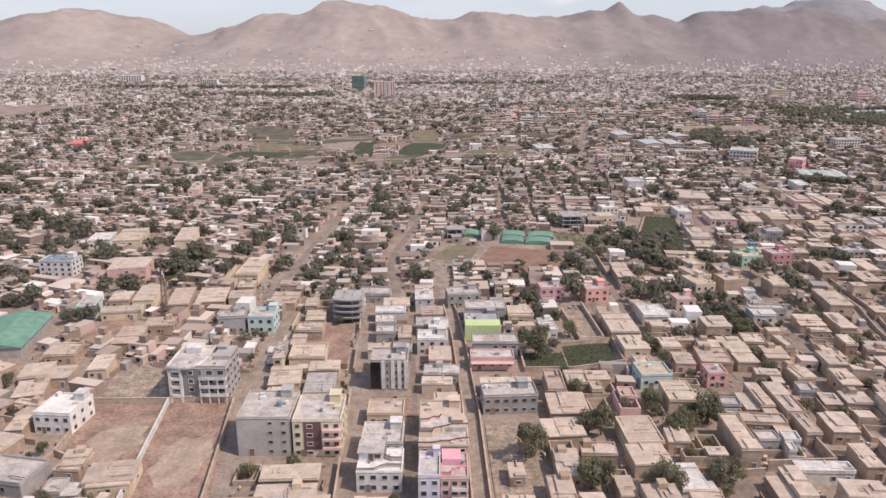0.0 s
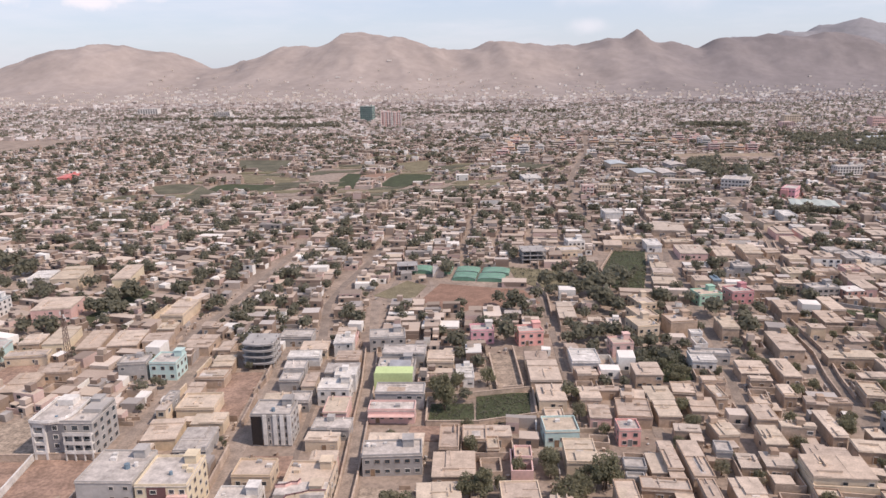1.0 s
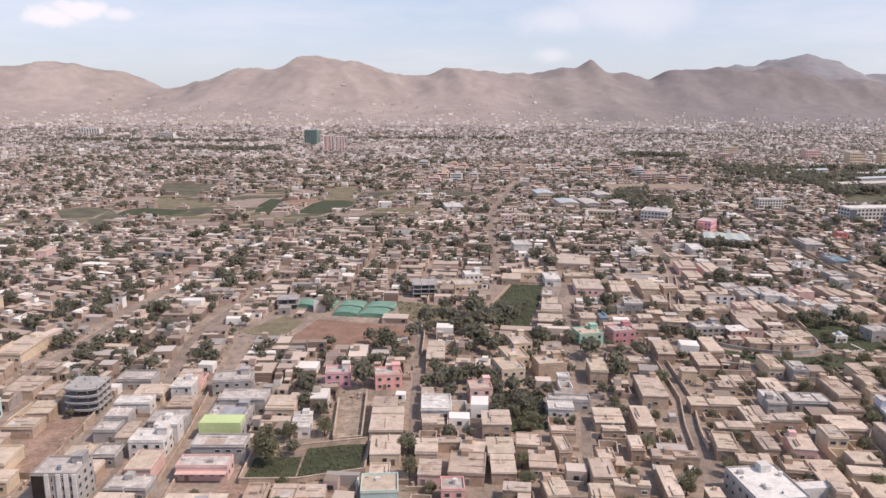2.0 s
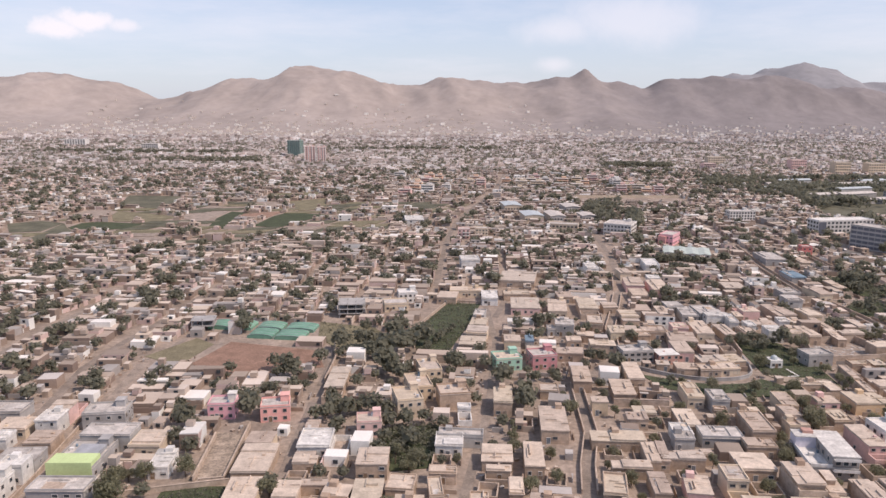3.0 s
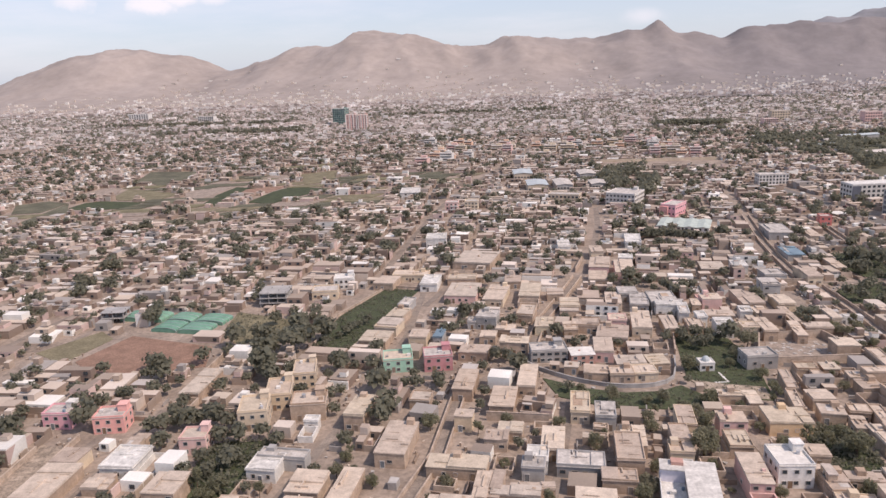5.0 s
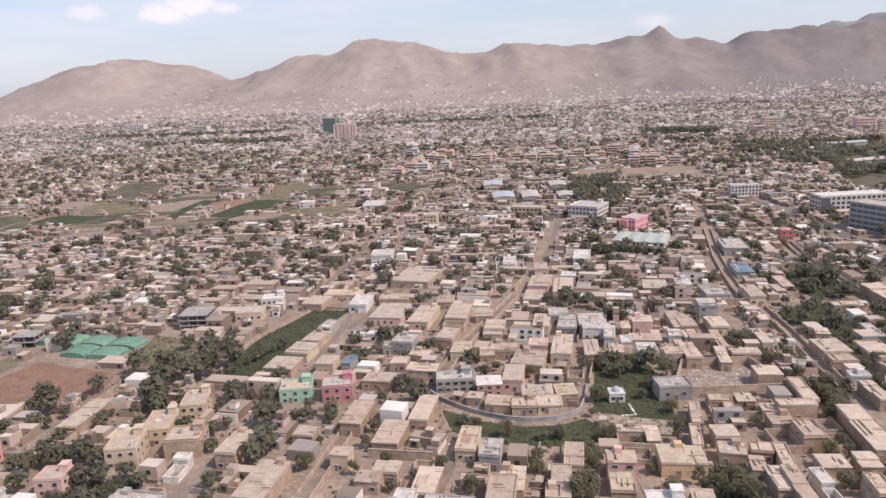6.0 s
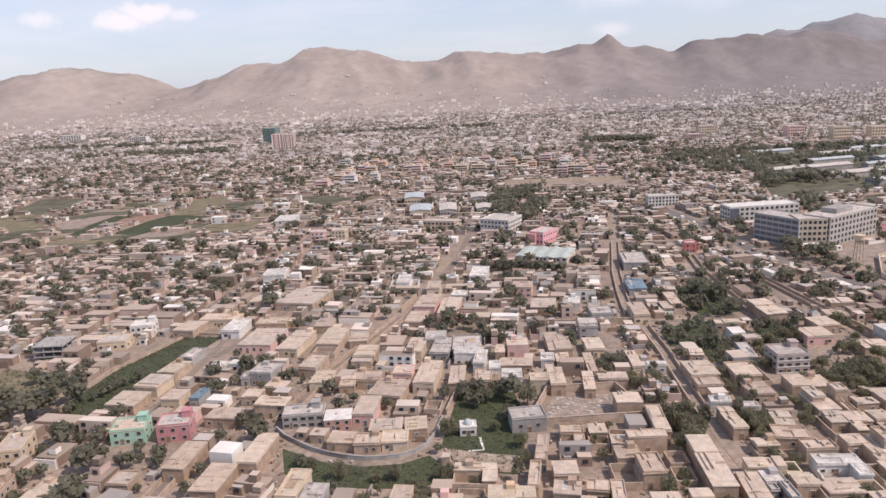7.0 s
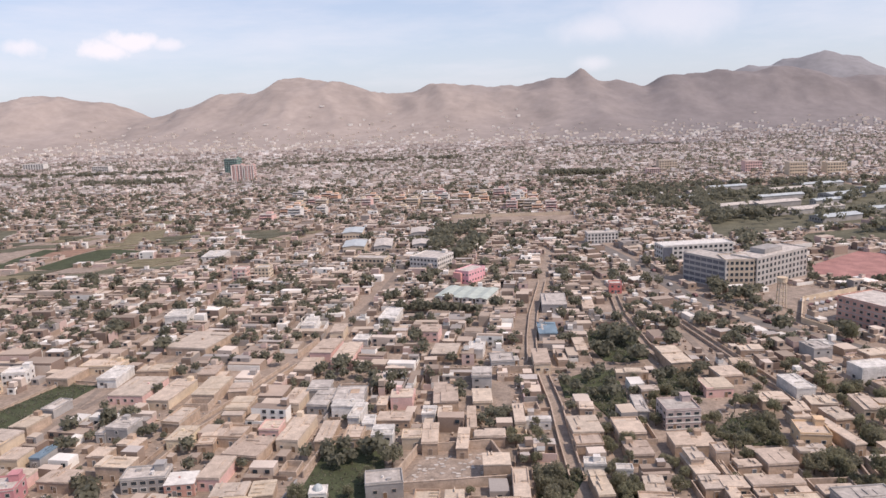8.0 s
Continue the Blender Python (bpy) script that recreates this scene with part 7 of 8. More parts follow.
plant(293.0, 289.5, 2.5), plant(293.5, 284.4, 2.5), plant(290.0, 282.8, 2.5), plant(312.3, 320.5, 2.5), plant(313.1, 316.0, 2.5), plant(310.8, 299.7, 2.5), plant(315.4, 303.4, 2.5), plant(310.8, 296.0, 2.5)
plant(316.1, 295.7, 2.5), plant(313.8, 288.7, 2.5), plant(310.9, 285.5, 2.5), plant(325.9, 308.9, 2.5), plant(280.8, 261.2, 2.5), plant(315.1, 274.3, 2.5), plant(278.9, 247.9, 2.5), plant(282.9, 249.0, 2.5)
plant(276.5, 337.4, 2.5), plant(323.8, 331.8, 2.5), plant(330.0, 334.0, 2.5), plant(214.9, 383.2, 2.4), plant(220.9, 379.8, 2.4), plant(232.3, 381.9, 2.4), plant(237.0, 378.6, 2.4), plant(233.7, 387.9, 2.4)
plant(268.8, 362.6, 2.4), plant(269.8, 357.4, 2.4), plant(279.8, 340.5, 2.4), plant(282.4, 338.2, 2.4), plant(284.4, 342.4, 2.4), plant(231.4, 317.4, 2.4), plant(236.1, 319.0, 2.4), plant(240.9, 320.5, 2.4)
plant(238.6, 313.6, 2.4), plant(243.0, 316.9, 2.4), plant(235.9, 310.3, 2.4), plant(228.8, 314.0, 2.4), plant(288.6, 327.6, 2.4), plant(290.0, 323.7, 2.4), plant(306.5, 365.4, 2.5), plant(309.6, 359.9, 2.5)
plant(315.2, 370.3, 2.5), plant(320.2, 375.6, 2.5), plant(322.1, 364.3, 2.5), plant(318.2, 354.4, 2.5), plant(320.0, 344.8, 2.5), plant(314.5, 354.6, 2.5), plant(305.6, 345.7, 2.5), plant(321.0, 354.2, 2.5)
plant(339.8, 368.5, 2.5), plant(346.2, 373.7, 2.5), plant(339.9, 358.0, 2.5), plant(347.0, 362.7, 2.5), plant(349.2, 357.3, 2.5), plant(346.6, 343.2, 2.5), plant(332.5, 344.0, 2.5), plant(334.0, 353.4, 2.5)
plant(345.6, 334.6, 2.5), plant(292.9, 327.4, 2.5), plant(287.4, 321.9, 2.5), plant(315.0, 328.2, 2.5), plant(313.1, 336.4, 2.5), plant(326.6, 306.3, 2.5), plant(290.8, 298.6, 2.5), plant(300.9, 292.5, 2.5)
plant(313.5, 292.0, 2.5), plant(325.5, 294.3, 2.5), plant(343.1, 326.7, 2.5), plant(355.1, 373.1, 2.6), plant(358.9, 375.7, 2.6), plant(349.5, 352.4, 2.6), plant(348.2, 334.4, 2.6), plant(346.6, 322.7, 2.6)
plant(347.3, 315.4, 2.6), plant(351.7, 318.7, 2.6), plant(357.7, 325.9, 2.6), plant(358.6, 322.0, 2.6), plant(364.1, 329.5, 2.6), plant(361.0, 318.2, 2.6), plant(364.1, 333.5, 2.6), plant(365.8, 344.3, 2.6)
plant(368.3, 339.7, 2.6), plant(360.5, 346.9, 2.6), plant(357.1, 342.6, 2.6), plant(370.4, 358.5, 2.6), plant(373.2, 360.9, 2.6), plant(387.5, 376.5, 2.6), plant(390.2, 373.4, 2.6), plant(392.0, 382.2, 2.6)
plant(390.2, 354.7, 2.6), plant(392.9, 354.5, 2.6), plant(392.9, 362.2, 2.6), plant(398.3, 354.1, 2.6), plant(402.2, 356.4, 2.6), plant(389.7, 340.6, 2.6), plant(386.4, 324.4, 2.6), plant(387.6, 320.5, 2.6)
plant(387.2, 316.9, 2.6), plant(371.6, 307.5, 2.6), plant(373.7, 305.8, 2.6), plant(350.0, 310.1, 2.6), plant(405.1, 346.5, 2.6), plant(397.7, 331.6, 2.6), plant(375.8, 406.9, 2.6), plant(381.6, 404.2, 2.6)
plant(401.8, 404.6, 2.6), plant(-86.0, 312.6, 2.6), plant(-82.1, 317.1, 2.6), plant(-79.3, 321.7, 2.6), plant(-71.9, 316.9, 2.6), plant(-83.3, 283.7, 2.6), plant(-88.9, 291.6, 2.6), plant(-51.9, 262.0, 2.6)
plant(-43.4, 261.8, 2.6), plant(-37.4, 316.1, 2.6), plant(-40.2, 307.2, 2.6), plant(-34.5, 325.6, 2.6), plant(-28.4, 286.4, 2.6), plant(-27.6, 277.4, 2.6), plant(-26.0, 290.2, 2.6), plant(-20.9, 315.8, 2.6)
plant(-15.8, 315.7, 2.6), plant(-19.3, 335.3, 2.6), plant(-20.0, 264.7, 2.6), plant(-3.9, 274.7, 2.6), plant(-1.2, 271.1, 2.6), plant(-0.5, 315.3, 2.6), plant(-51.1, 283.0, 2.6), plant(-48.5, 274.2, 2.6)
plant(-45.3, 290.6, 2.6), plant(69.5, 296.3, 2.8), plant(73.8, 304.8, 2.8), plant(62.2, 273.3, 2.8), plant(37.1, 288.9, 2.8), plant(51.9, 292.6, 2.8), plant(37.6, 273.8, 2.8), plant(77.7, 256.1, 2.8)
plant(81.9, 256.0, 2.8), plant(86.2, 255.9, 2.8), plant(89.8, 253.9, 2.8), plant(-124.3, 231.6, 2.8), plant(-121.8, 234.1, 2.8), plant(-117.9, 234.0, 2.8), plant(-115.0, 234.0, 2.8), plant(-151.6, 248.6, 2.8)
plant(-146.6, 248.5, 2.8), plant(-144.0, 251.4, 2.8), plant(-171.4, 319.0, 2.8), plant(-163.7, 318.8, 2.8), plant(-156.1, 318.6, 2.8), plant(-148.4, 318.5, 2.8), plant(-128.1, 348.3, 2.8), plant(-119.8, 348.1, 2.8)
plant(198.2, 397.6, 2.4), plant(216.9, 384.4, 2.4), plant(225.9, 380.2, 2.4), plant(221.8, 374.9, 2.4), plant(238.0, 376.0, 2.4), plant(237.6, 405.3, 2.4), plant(245.3, 414.4, 2.4), plant(251.2, 404.8, 2.4)
plant(254.8, 404.7, 2.4), plant(273.4, 444.3, 2.4), plant(268.6, 428.4, 2.4), plant(277.3, 455.8, 2.4), plant(266.2, 395.5, 2.4), plant(207.1, 453.7, 2.4), plant(205.2, 442.2, 2.4), plant(245.0, 364.9, 2.4)
plant(263.1, 351.2, 2.4), plant(169.6, 333.4, 2.4), plant(172.7, 333.4, 2.4), plant(162.3, 333.4, 2.4), plant(178.7, 339.3, 2.4), plant(187.2, 322.2, 2.4), plant(146.6, 355.8, 2.4), plant(147.8, 324.9, 2.4)
plant(151.3, 324.9, 2.4), plant(171.8, 422.3, 2.4), plant(175.5, 432.6, 2.4), plant(166.9, 412.5, 2.4), plant(162.3, 385.8, 2.4), plant(160.0, 370.0, 2.4), plant(121.9, 446.4, 2.4), plant(119.9, 440.7, 2.4)
plant(133.9, 399.6, 2.4), plant(197.7, 426.3, 2.4), plant(192.3, 437.3, 2.4), plant(171.0, 300.0, 2.4), plant(168.2, 299.9, 2.4)

# ---- the quarter of courtyard houses ----
def plan_lot(rnd, w, d):
    """Blocks (x0, x1, y0, y1, height) round an open yard and the yard walls of one lot, -y being its front."""
    x, y = w / 2, d / 2
    h = rnd.uniform(2.6, 3.3)
    kind = rnd.random()
    if w < 7 or d < 6.5:
        kind = 0.2 + kind * 0.8
    k = rnd.choice((-1, 1))
    back, wing = d * rnd.uniform(0.36, 0.54), min(w * 0.45, rnd.uniform(2.8, 4.4))
    side = (-x, -x + wing) if k < 0 else (x - wing, x)
    blocks = []
    if kind < 0.22:
        blocks.append((-x, x, y - back, y, h))
        blocks.append((*side, -y, y - back, h + rnd.uniform(-0.5, 0.3)))
        blocks.append(((x - wing * 0.9, x) if k < 0 else (-x, -x + wing * 0.9)) + (-y * rnd.uniform(0.2, 0.9), y - back, h - rnd.uniform(0.2, 0.8)))
    elif kind < 0.52:
        blocks.append((-x, x, y - back, y, h))
        blocks.append((*side, -y, y - back, h + rnd.uniform(-0.6, 0.3)))
    elif kind < 0.66:
        blocks.append((-x, x, y - back, y, h))
        blocks.append((-x, x * rnd.uniform(0.2, 1.0), -y, -y + d * rnd.uniform(0.22, 0.32), h - rnd.uniform(0.1, 0.7)))
    elif kind < 0.8:
        front = rnd.random() < 0.4
        deep = d * rnd.uniform(0.5, 0.7)
        blocks.append((-x, x * rnd.uniform(0.5, 1.0), -y, -y + deep, h) if front else (-x * rnd.uniform(0.5, 1.0), x, y - deep, y, h))
    else:
        blocks.append((-x, x, -y + d * rnd.uniform(0.0, 0.15), y, h))
        if rnd.random() < 0.55:
            blocks.append((-x + w * 0.08, x * rnd.uniform(-0.1, 0.5), -y * 0.2, y * 0.9, h + rnd.uniform(1.7, 2.4)))
    if rnd.random() < 0.14:
        x0, x1, y0, y1, hh = blocks[0]
        blocks[0] = (x0, x1, y0, y1, hh + 2.4)
    t, hw = 0.3, max(1.5, min(b[4] for b in blocks) - rnd.uniform(0.25, 1.2))
    walls = [(*q, hw + rnd.uniform(-0.1, 0.1)) for q in ((-x, x, -y, -y + t), (-x, x, y - t, y), (-x, -x + t, -y + t, y - t), (x - t, x, -y + t, y - t))]
    return blocks, walls


SHARE = ((0.7, "mud"), (0.83, "cream"), (0.91, "grey"), (0.96, "white"), (1.0, "pink"))


def house_near(rnd, cx, cy, ang, w, d):
    k = rnd.random()
    paint = next(n for lim, n in SHARE if k <= lim)
    wall, roof, label = PAINT[paint]
    blocks, walls = plan_lot(rnd, w, d)
    if max(b[4] for b in blocks) > 4.1:
        label = label.replace("house", "two-storey house")
    top = thing(paint + "_house", pose(cx, cy, 0, 0, 0, ang), label + " and walled courtyard", "house", "houses of the quarter")
    for i, (x0, x1, y0, y1, h) in enumerate(blocks):
        o = 0.006 * i
        block(top, x0 + o, x1 - o, y0 + o, y1 - o, h, wall, roof, rnd)
        openings(top, x0 + o, x1 - o, y0 + o, y1 - o, h, rnd, 1 if cx < 100 else -1, 0.18 if paint == "mud" else 0.4)
    part("courtyard_wall", ring_wall(-w / 2 - 0.05, w / 2 + 0.05, -d / 2 - 0.05, d / 2 + 0.05, 0.3, -0.1, walls[0][4], rnd), wall if paint in ("cream", "white", "pink") else YARD_WALL, top)
    b = blocks[0]
    part("door", door_mesh(), None, top, at=pose(b[0] + (b[1] - b[0]) * rnd.uniform(0.3, 0.7), b[2] + 0.08, 0))
    if rnd.random() < 0.22 and b[1] - b[0] > 4:
        stair_box(top, *b, wall, rnd)
    return blocks


def house_far(rnd, cx, cy, ang, w, d, g):
    """One lot added to the joined rest: blocks, windows, yard walls and sheds as real faces."""
    blocks, walls = plan_lot(rnd, w, d)
    m = pose(cx, cy, 0, 0, 0, ang)
    one = Geo()
    for x0, x1, y0, y1, h in blocks:
        one.box(x0, x1, y0, y1, 0, h * 0.88 + rnd.uniform(0, 0.4), 0, 1, wob=0.12, rnd=rnd)
        n = max(1, int((x1 - x0) / 3))
        for i in range(n):
            px = x0 + (x1 - x0) * (i + 0.5) / n
            for k in range(2 if h > 4.2 else 1):
                if rnd.random() < 0.55:
                    one.box(px - 0.6, px + 0.7, y0 - 0.16, y0 + 0.1, 0.9 + 2.2 * k, 2.0 + 2.2 * k, 2)
        if rnd.random() < 0.35:
            px, py = rnd.uniform(x0, x1 - 2), rnd.uniform(y0, y1 - 2)
            one.box(px, px + 2.2, py, py + 2.2, h + 0.1, h + rnd.uniform(1.2, 2.2), 0, 1)
    for q in rnd.sample(walls, 3):
        one.box(*q[:4], 0, q[4], 0)
    if rnd.random() < 0.6:
        px, py = rnd.uniform(-w / 2, w / 2 - 3), rnd.uniform(-d / 2, d / 2 - 3)
        one.box(px, px + rnd.uniform(1.5, 3), py, py + rnd.uniform(1.5, 3), 0, rnd.uniform(1.6, 2.4), 0, 1)
    g.join(one.moved(m))
    return blocks


NEAR_BAND = 69
lots = random.Random(11)
quarter = Geo()
PERIOD = 29.3


def build_lot(cx, cy, ang, w, d):
    far = cy - near_edge(cx)
    take(cx, cy, w - 0.9, d - 0.9, ang)
    if far > 100 and lots.random() < 0.06:
        FAR_YARDS.append((cx, cy, 2.2))
        return
    bl = house_near(lots, cx, cy, ang, w, d) if far < NEAR_BAND else house_far(lots, cx, cy, ang, w, d, quarter)
    for _ in range(8):
        tx, ty = lots.uniform(-0.42, 0.42) * w, lots.uniform(-0.44, 0.44) * d
        if not any(x0 - 0.7 < tx < x1 + 0.7 and y0 - 0.7 < ty < y1 + 0.7 for x0, x1, y0, y1, _h in bl):
            p = pose(cx, cy, 0, 0, 0, ang) @ Vector((tx, ty, 0))
            (YARDS if far < NEAR_BAND else FAR_YARDS).append((p.x, p.y, lots.uniform(1.2, 2.2)))
            break


for k in range(-22, 28):
    for half in (-1, 1):
        u0 = 7.6 + PERIOD * k
        u = u0 + PERIOD / 2 + half * 7.05
        y = 112 + lots.uniform(0, 10)
        while y < 1085:
            off_ahead = y - near_edge(lane_x(u, y)) > 150
            d = lots.uniform(6.0, 9.5) if off_ahead else lots.uniform(7.5, 13.0)
            cy = y + d / 2
            y += d + (0.2 if lots.random() < 0.85 else lots.uniform(1.5, 3.0))
            cuts = ((0.0, 13.6),) if lots.random() < (0.62 if off_ahead else 0.38) else lots.choice((((-3.5, 6.6), (3.4, 6.8)), ((-4.2, 5.2), (2.7, 8.2)), ((-2.6, 8.4), (4.3, 5.0))))
            for off, w in cuts:
                cx = lane_x(u, cy) + off + lots.uniform(-0.4, 0.4)
                if not in_view(cx, cy):
                    continue
                cx += 5.5 * min(1, max(0, (cy - 360) / 160)) * noise.noise(Vector((u / 70, cy / 42, 0.3))) * 2
                ang = lane_turn(u, cy) + lots.uniform(-3, 3)
                for sw, sd, dx, dy in ((1, 1, 0, 0), (0.8, 1, 0.1, 0), (0.8, 1, -0.1, 0), (0.8, 0.75, 0, 0.12), (0.8, 0.75, 0, -0.12)):
                    if w * sw > 3.6 and free(cx + dx * w, cy + dy * d, w * sw - 0.5, d * sd - 0.5, ang):
                        build_lot(cx + dx * w, cy + dy * d, ang, w * sw - 0.2, d * sd - 0.2)
                        break

# small houses and sheds in what is left between
fill = random.Random(17)
for i in range(70000):
    cx = fill.uniform(-560, 880) if i % 2 else fill.uniform(-120, 460)
    cy = near_edge(cx) - 6 + (fill.random() ** 1.3 * 760 if i % 2 else fill.random() * 120)
    if not in_view(cx, cy):
        continue
    ang = lane_turn(cx, cy) + fill.uniform(-4, 4)
    w, d = fill.choice(((12, 9), (9, 11), (9, 8), (7, 9)) if i < 24000 else ((7, 7), (8, 5), (6.5, 6), (5, 6.5)) if i < 48000 else ((5, 4), (3.2, 4.5), (3, 3)))
    if free(cx, cy, w + 0.5, d + 0.5, ang):
        take(cx, cy, w, d, ang)
        h = fill.choice((2.6, 2.9, 3.1, 3.3, 3.3, 4.9)) if w > 4.6 else 2.3
        if cy - near_edge(cx) < 110 and w < 4.6:
            if fill.random() < 0.4:
                YARDS.append((cx, cy, fill.uniform(1.2, 2.0)))
            continue
        if cy - near_edge(cx) < 110 and w < 7 and fill.random() < 0.55:
            plot = tagged(new("yard_wall", ring_wall(-w / 2, w / 2, -d / 2, d / 2, 0.3, -0.1, fill.uniform(1.3, 2.1), fill, 0.1).mesh("yard_wall", [YARD_WALL])), "low mud wall round an open yard", "wall", "yard walls of the quarter")
            plot.matrix_basis = pose(cx, cy, 0, 0, 0, ang)
            if fill.random() < 0.5:
                YARDS.append((cx, cy, fill.uniform(1.2, 2.0)))
            continue
        if cy - near_edge(cx) < 40:
            k = fill.random()
            single_house(next(n for lim, n in SHARE if k <= lim), cx, cy, ang, w, d, h)
        else:
            if w > 6.8:
                house_far(fill, cx, cy, ang, w, d, quarter)
                continue
            one = Geo()
            one.box(-w / 2, w / 2, -d / 2, d / 2, 0, h, 0, 1, wob=0.1, rnd=fill)
            one.box(-0.6, 0.6, -d / 2 - 0.1, -d / 2 + 0.1, 0.9, 2.0, 2)
            quarter.join(one.moved(pose(cx, cy, 0, 0, 0, ang)))
setting("quarter_houses", quarter, [CITY_WALL, CITY_ROOF, GLASS], "tight rows of flat-roofed tan houses further off", "houses", "stuff")

# what grows and lies about in the gaps
clutter = Geo()
for i in range(26000):
    cx = fill.uniform(-130, 480)
    cy = near_edge(cx) - 6 + fill.random() * 190
    if not in_view(cx, cy) or not free(cx, cy, 1.1, 1.1):
        continue
    if i % 8 == 0 and free(cx, cy, 2.8, 3.2, lane_turn(cx, cy)):
        take(cx, cy, 2.2, 2.6, lane_turn(cx, cy))
        one = Geo()
        one.box(-1.05, 1.05, -1.3, 1.3, 0, fill.uniform(1.7, 2.4), 0, 1, wob=0.12, rnd=fill)
        clutter.join(one.moved(pose(cx, cy, 0, 0, 0, lane_turn(cx, cy))))
    elif i % 5 == 0 and free(cx, cy, 2.2, 2.2):
        take(cx, cy, 1.6, 1.6)
        YARDS.append((cx, cy, fill.uniform(0.9, 1.9)))
    elif fill.random() < 0.5:
        take(cx, cy, 1.0, 1.0)
        w, d = fill.uniform(0.3, 1.2), fill.uniform(0.3, 1.0)
        one = Geo()
        one.box(-w / 2, w / 2, -d / 2, d / 2, 0, fill.uniform(0.3, 1.1), 0, 1, wob=0.12, rnd=fill)
        clutter.join(one.moved(pose(cx, cy, 0, 0, 0, fill.uniform(0, 90))))
for i in range(14000):
    cx = fill.uniform(-130, 480)
    cy = near_edge(cx) - 6 + fill.random() * 150
    a, turn = fill.uniform(2.5, 5.5), lane_turn(cx, cy) + fill.choice((0, 90)) + fill.uniform(-4, 4)
    if in_view(cx, cy) and free(cx, cy, a, 0.6, turn):
        take(cx, cy, a, 0.6, turn)
        one = Geo()
        one.box(-a / 2, a / 2, -0.14, 0.14, -0.05, fill.uniform(0.8, 1.9), 0, wob=0.08, rnd=fill)
        clutter.join(one.moved(pose(cx, cy, 0, 0, 0, turn)))
setting("yard_clutter", clutter, [SHED_WALL, SHED_ROOF], "small sheds, broken walls, crates and rubble heaps in yards and lanes", "clutter", "stuff")

# ---- trees ----
def tree_meshes(seed, r, h, cards, size, tall=1.0):
    """A tapered trunk with limbs, and a crown of many leaf clumps with gaps between."""
    rnd = random.Random(seed)
    trunk = Geo()
    p, rad = Vector((0, 0, -0.2)), 0.16 * r / 2
    for i in range(3):
        q = p + Vector((rnd.uniform(-0.12, 0.12), rnd.uniform(-0.12, 0.12), h * 0.2))
        trunk.bar(p, q, rad, 0, 6)
        p, rad = q, rad * 0.82
    lumps = []
    n = rnd.randint(10, 14)
    for i in range(n):
        a, e = math.tau * (i + rnd.random() * 0.7) / n * 2.4, rnd.uniform(-0.45, 1.0)
        s = rnd.uniform(0.45, 0.82) * r * (1 - 0.35 * max(0, e))
        c = Vector((math.cos(a) * s, math.sin(a) * s, h * 0.62 + e * r * 0.62 * tall))
        lumps.append((c, rnd.uniform(0.32, 0.52) * r))
        trunk.bar(p - Vector((0, 0, h * 0.1)), c, 0.05 * r / 2, 0, 4)
    crown = Geo()
    for i in range(cards):
        c, s = rnd.choice(lumps)
        v = Vector((rnd.gauss(0, 1), rnd.gauss(0, 1), rnd.gauss(0, 1))).normalized()
        at = c + v * s * rnd.uniform(0.55, 1.05)
        at.z = max(at.z, h * 0.22)
        nrm = (v + Vector((rnd.uniform(-0.8, 0.8), rnd.uniform(-0.8, 0.8), rnd.uniform(-0.2, 0.9)))).normalized()
        t = nrm.orthogonal().normalized()
        t.rotate(Matrix.Rotation(rnd.uniform(0, 6.28), 3, nrm))
        b = nrm.cross(t)
        k = size * rnd.uniform(0.6, 1.3)
        crown.add([tuple(at + t * k * 0.5), tuple(at + b * k * 0.32 + nrm * k * 0.12), tuple(at - t * k * 0.5), tuple(at - b * k * 0.32 - nrm * k * 0.05)], [(0, 1, 2, 3)])
    return trunk.mesh("trunk", [BARK]), crown.mesh("crown", [LEAF])


KINDS = [tree_meshes(s, 2.0, 3.9, 1350, 0.38) for s in (1, 2, 3, 4)] + [tree_meshes(5, 1.5, 4.8, 1250, 0.36, 1.9), tree_meshes(6, 2.2, 3.2, 1400, 0.38, 0.8)]
trees = random.Random(5)


def tree(x, y, r, z=0):
    k = trees.randrange(len(KINDS))
    top = thing("tree", pose(x, y, z, 0, 0, trees.uniform(0, 360)), "dark green leafy tree with rounded uneven crown" if k != 4 else "tall narrow dark green tree", "tree", "trees of the quarter")
    s = r / (1.5 if k == 4 else 2.0) * (0.8 if k == 4 else 1)
    top.scale = (s, s, s * trees.uniform(0.85, 1.15))
    part("trunk", KINDS[k][0], None, top), part("crown", KINDS[k][1], None, top)


far_crowns = Geo()


def far_tree(x, y, r, z=0, cards=26):
    h, fine = r * 1.5, 0.68 if cards > 60 else 1.0
    for i in range(cards):
        v = Vector((trees.gauss(0, 1), trees.gauss(0, 1), trees.gauss(0, 0.8))).normalized()
        at = Vector((x, y, z + h)) + Vector((v.x * r, v.y * r, v.z * r * 0.8)) * trees.uniform(0.4, 1.0)
        t = Vector((trees.gauss(0, 1), trees.gauss(0, 1), trees.gauss(0, 1))).normalized() * r * fine * trees.uniform(0.28, 0.5)
        b = t.cross(v + Vector((0, 0, 0.6))).normalized() * t.length * 0.8
        far_crowns.add([tuple(at + t), tuple(at + b), tuple(at - t), tuple(at - b)], [(0, 1, 2, 3)])


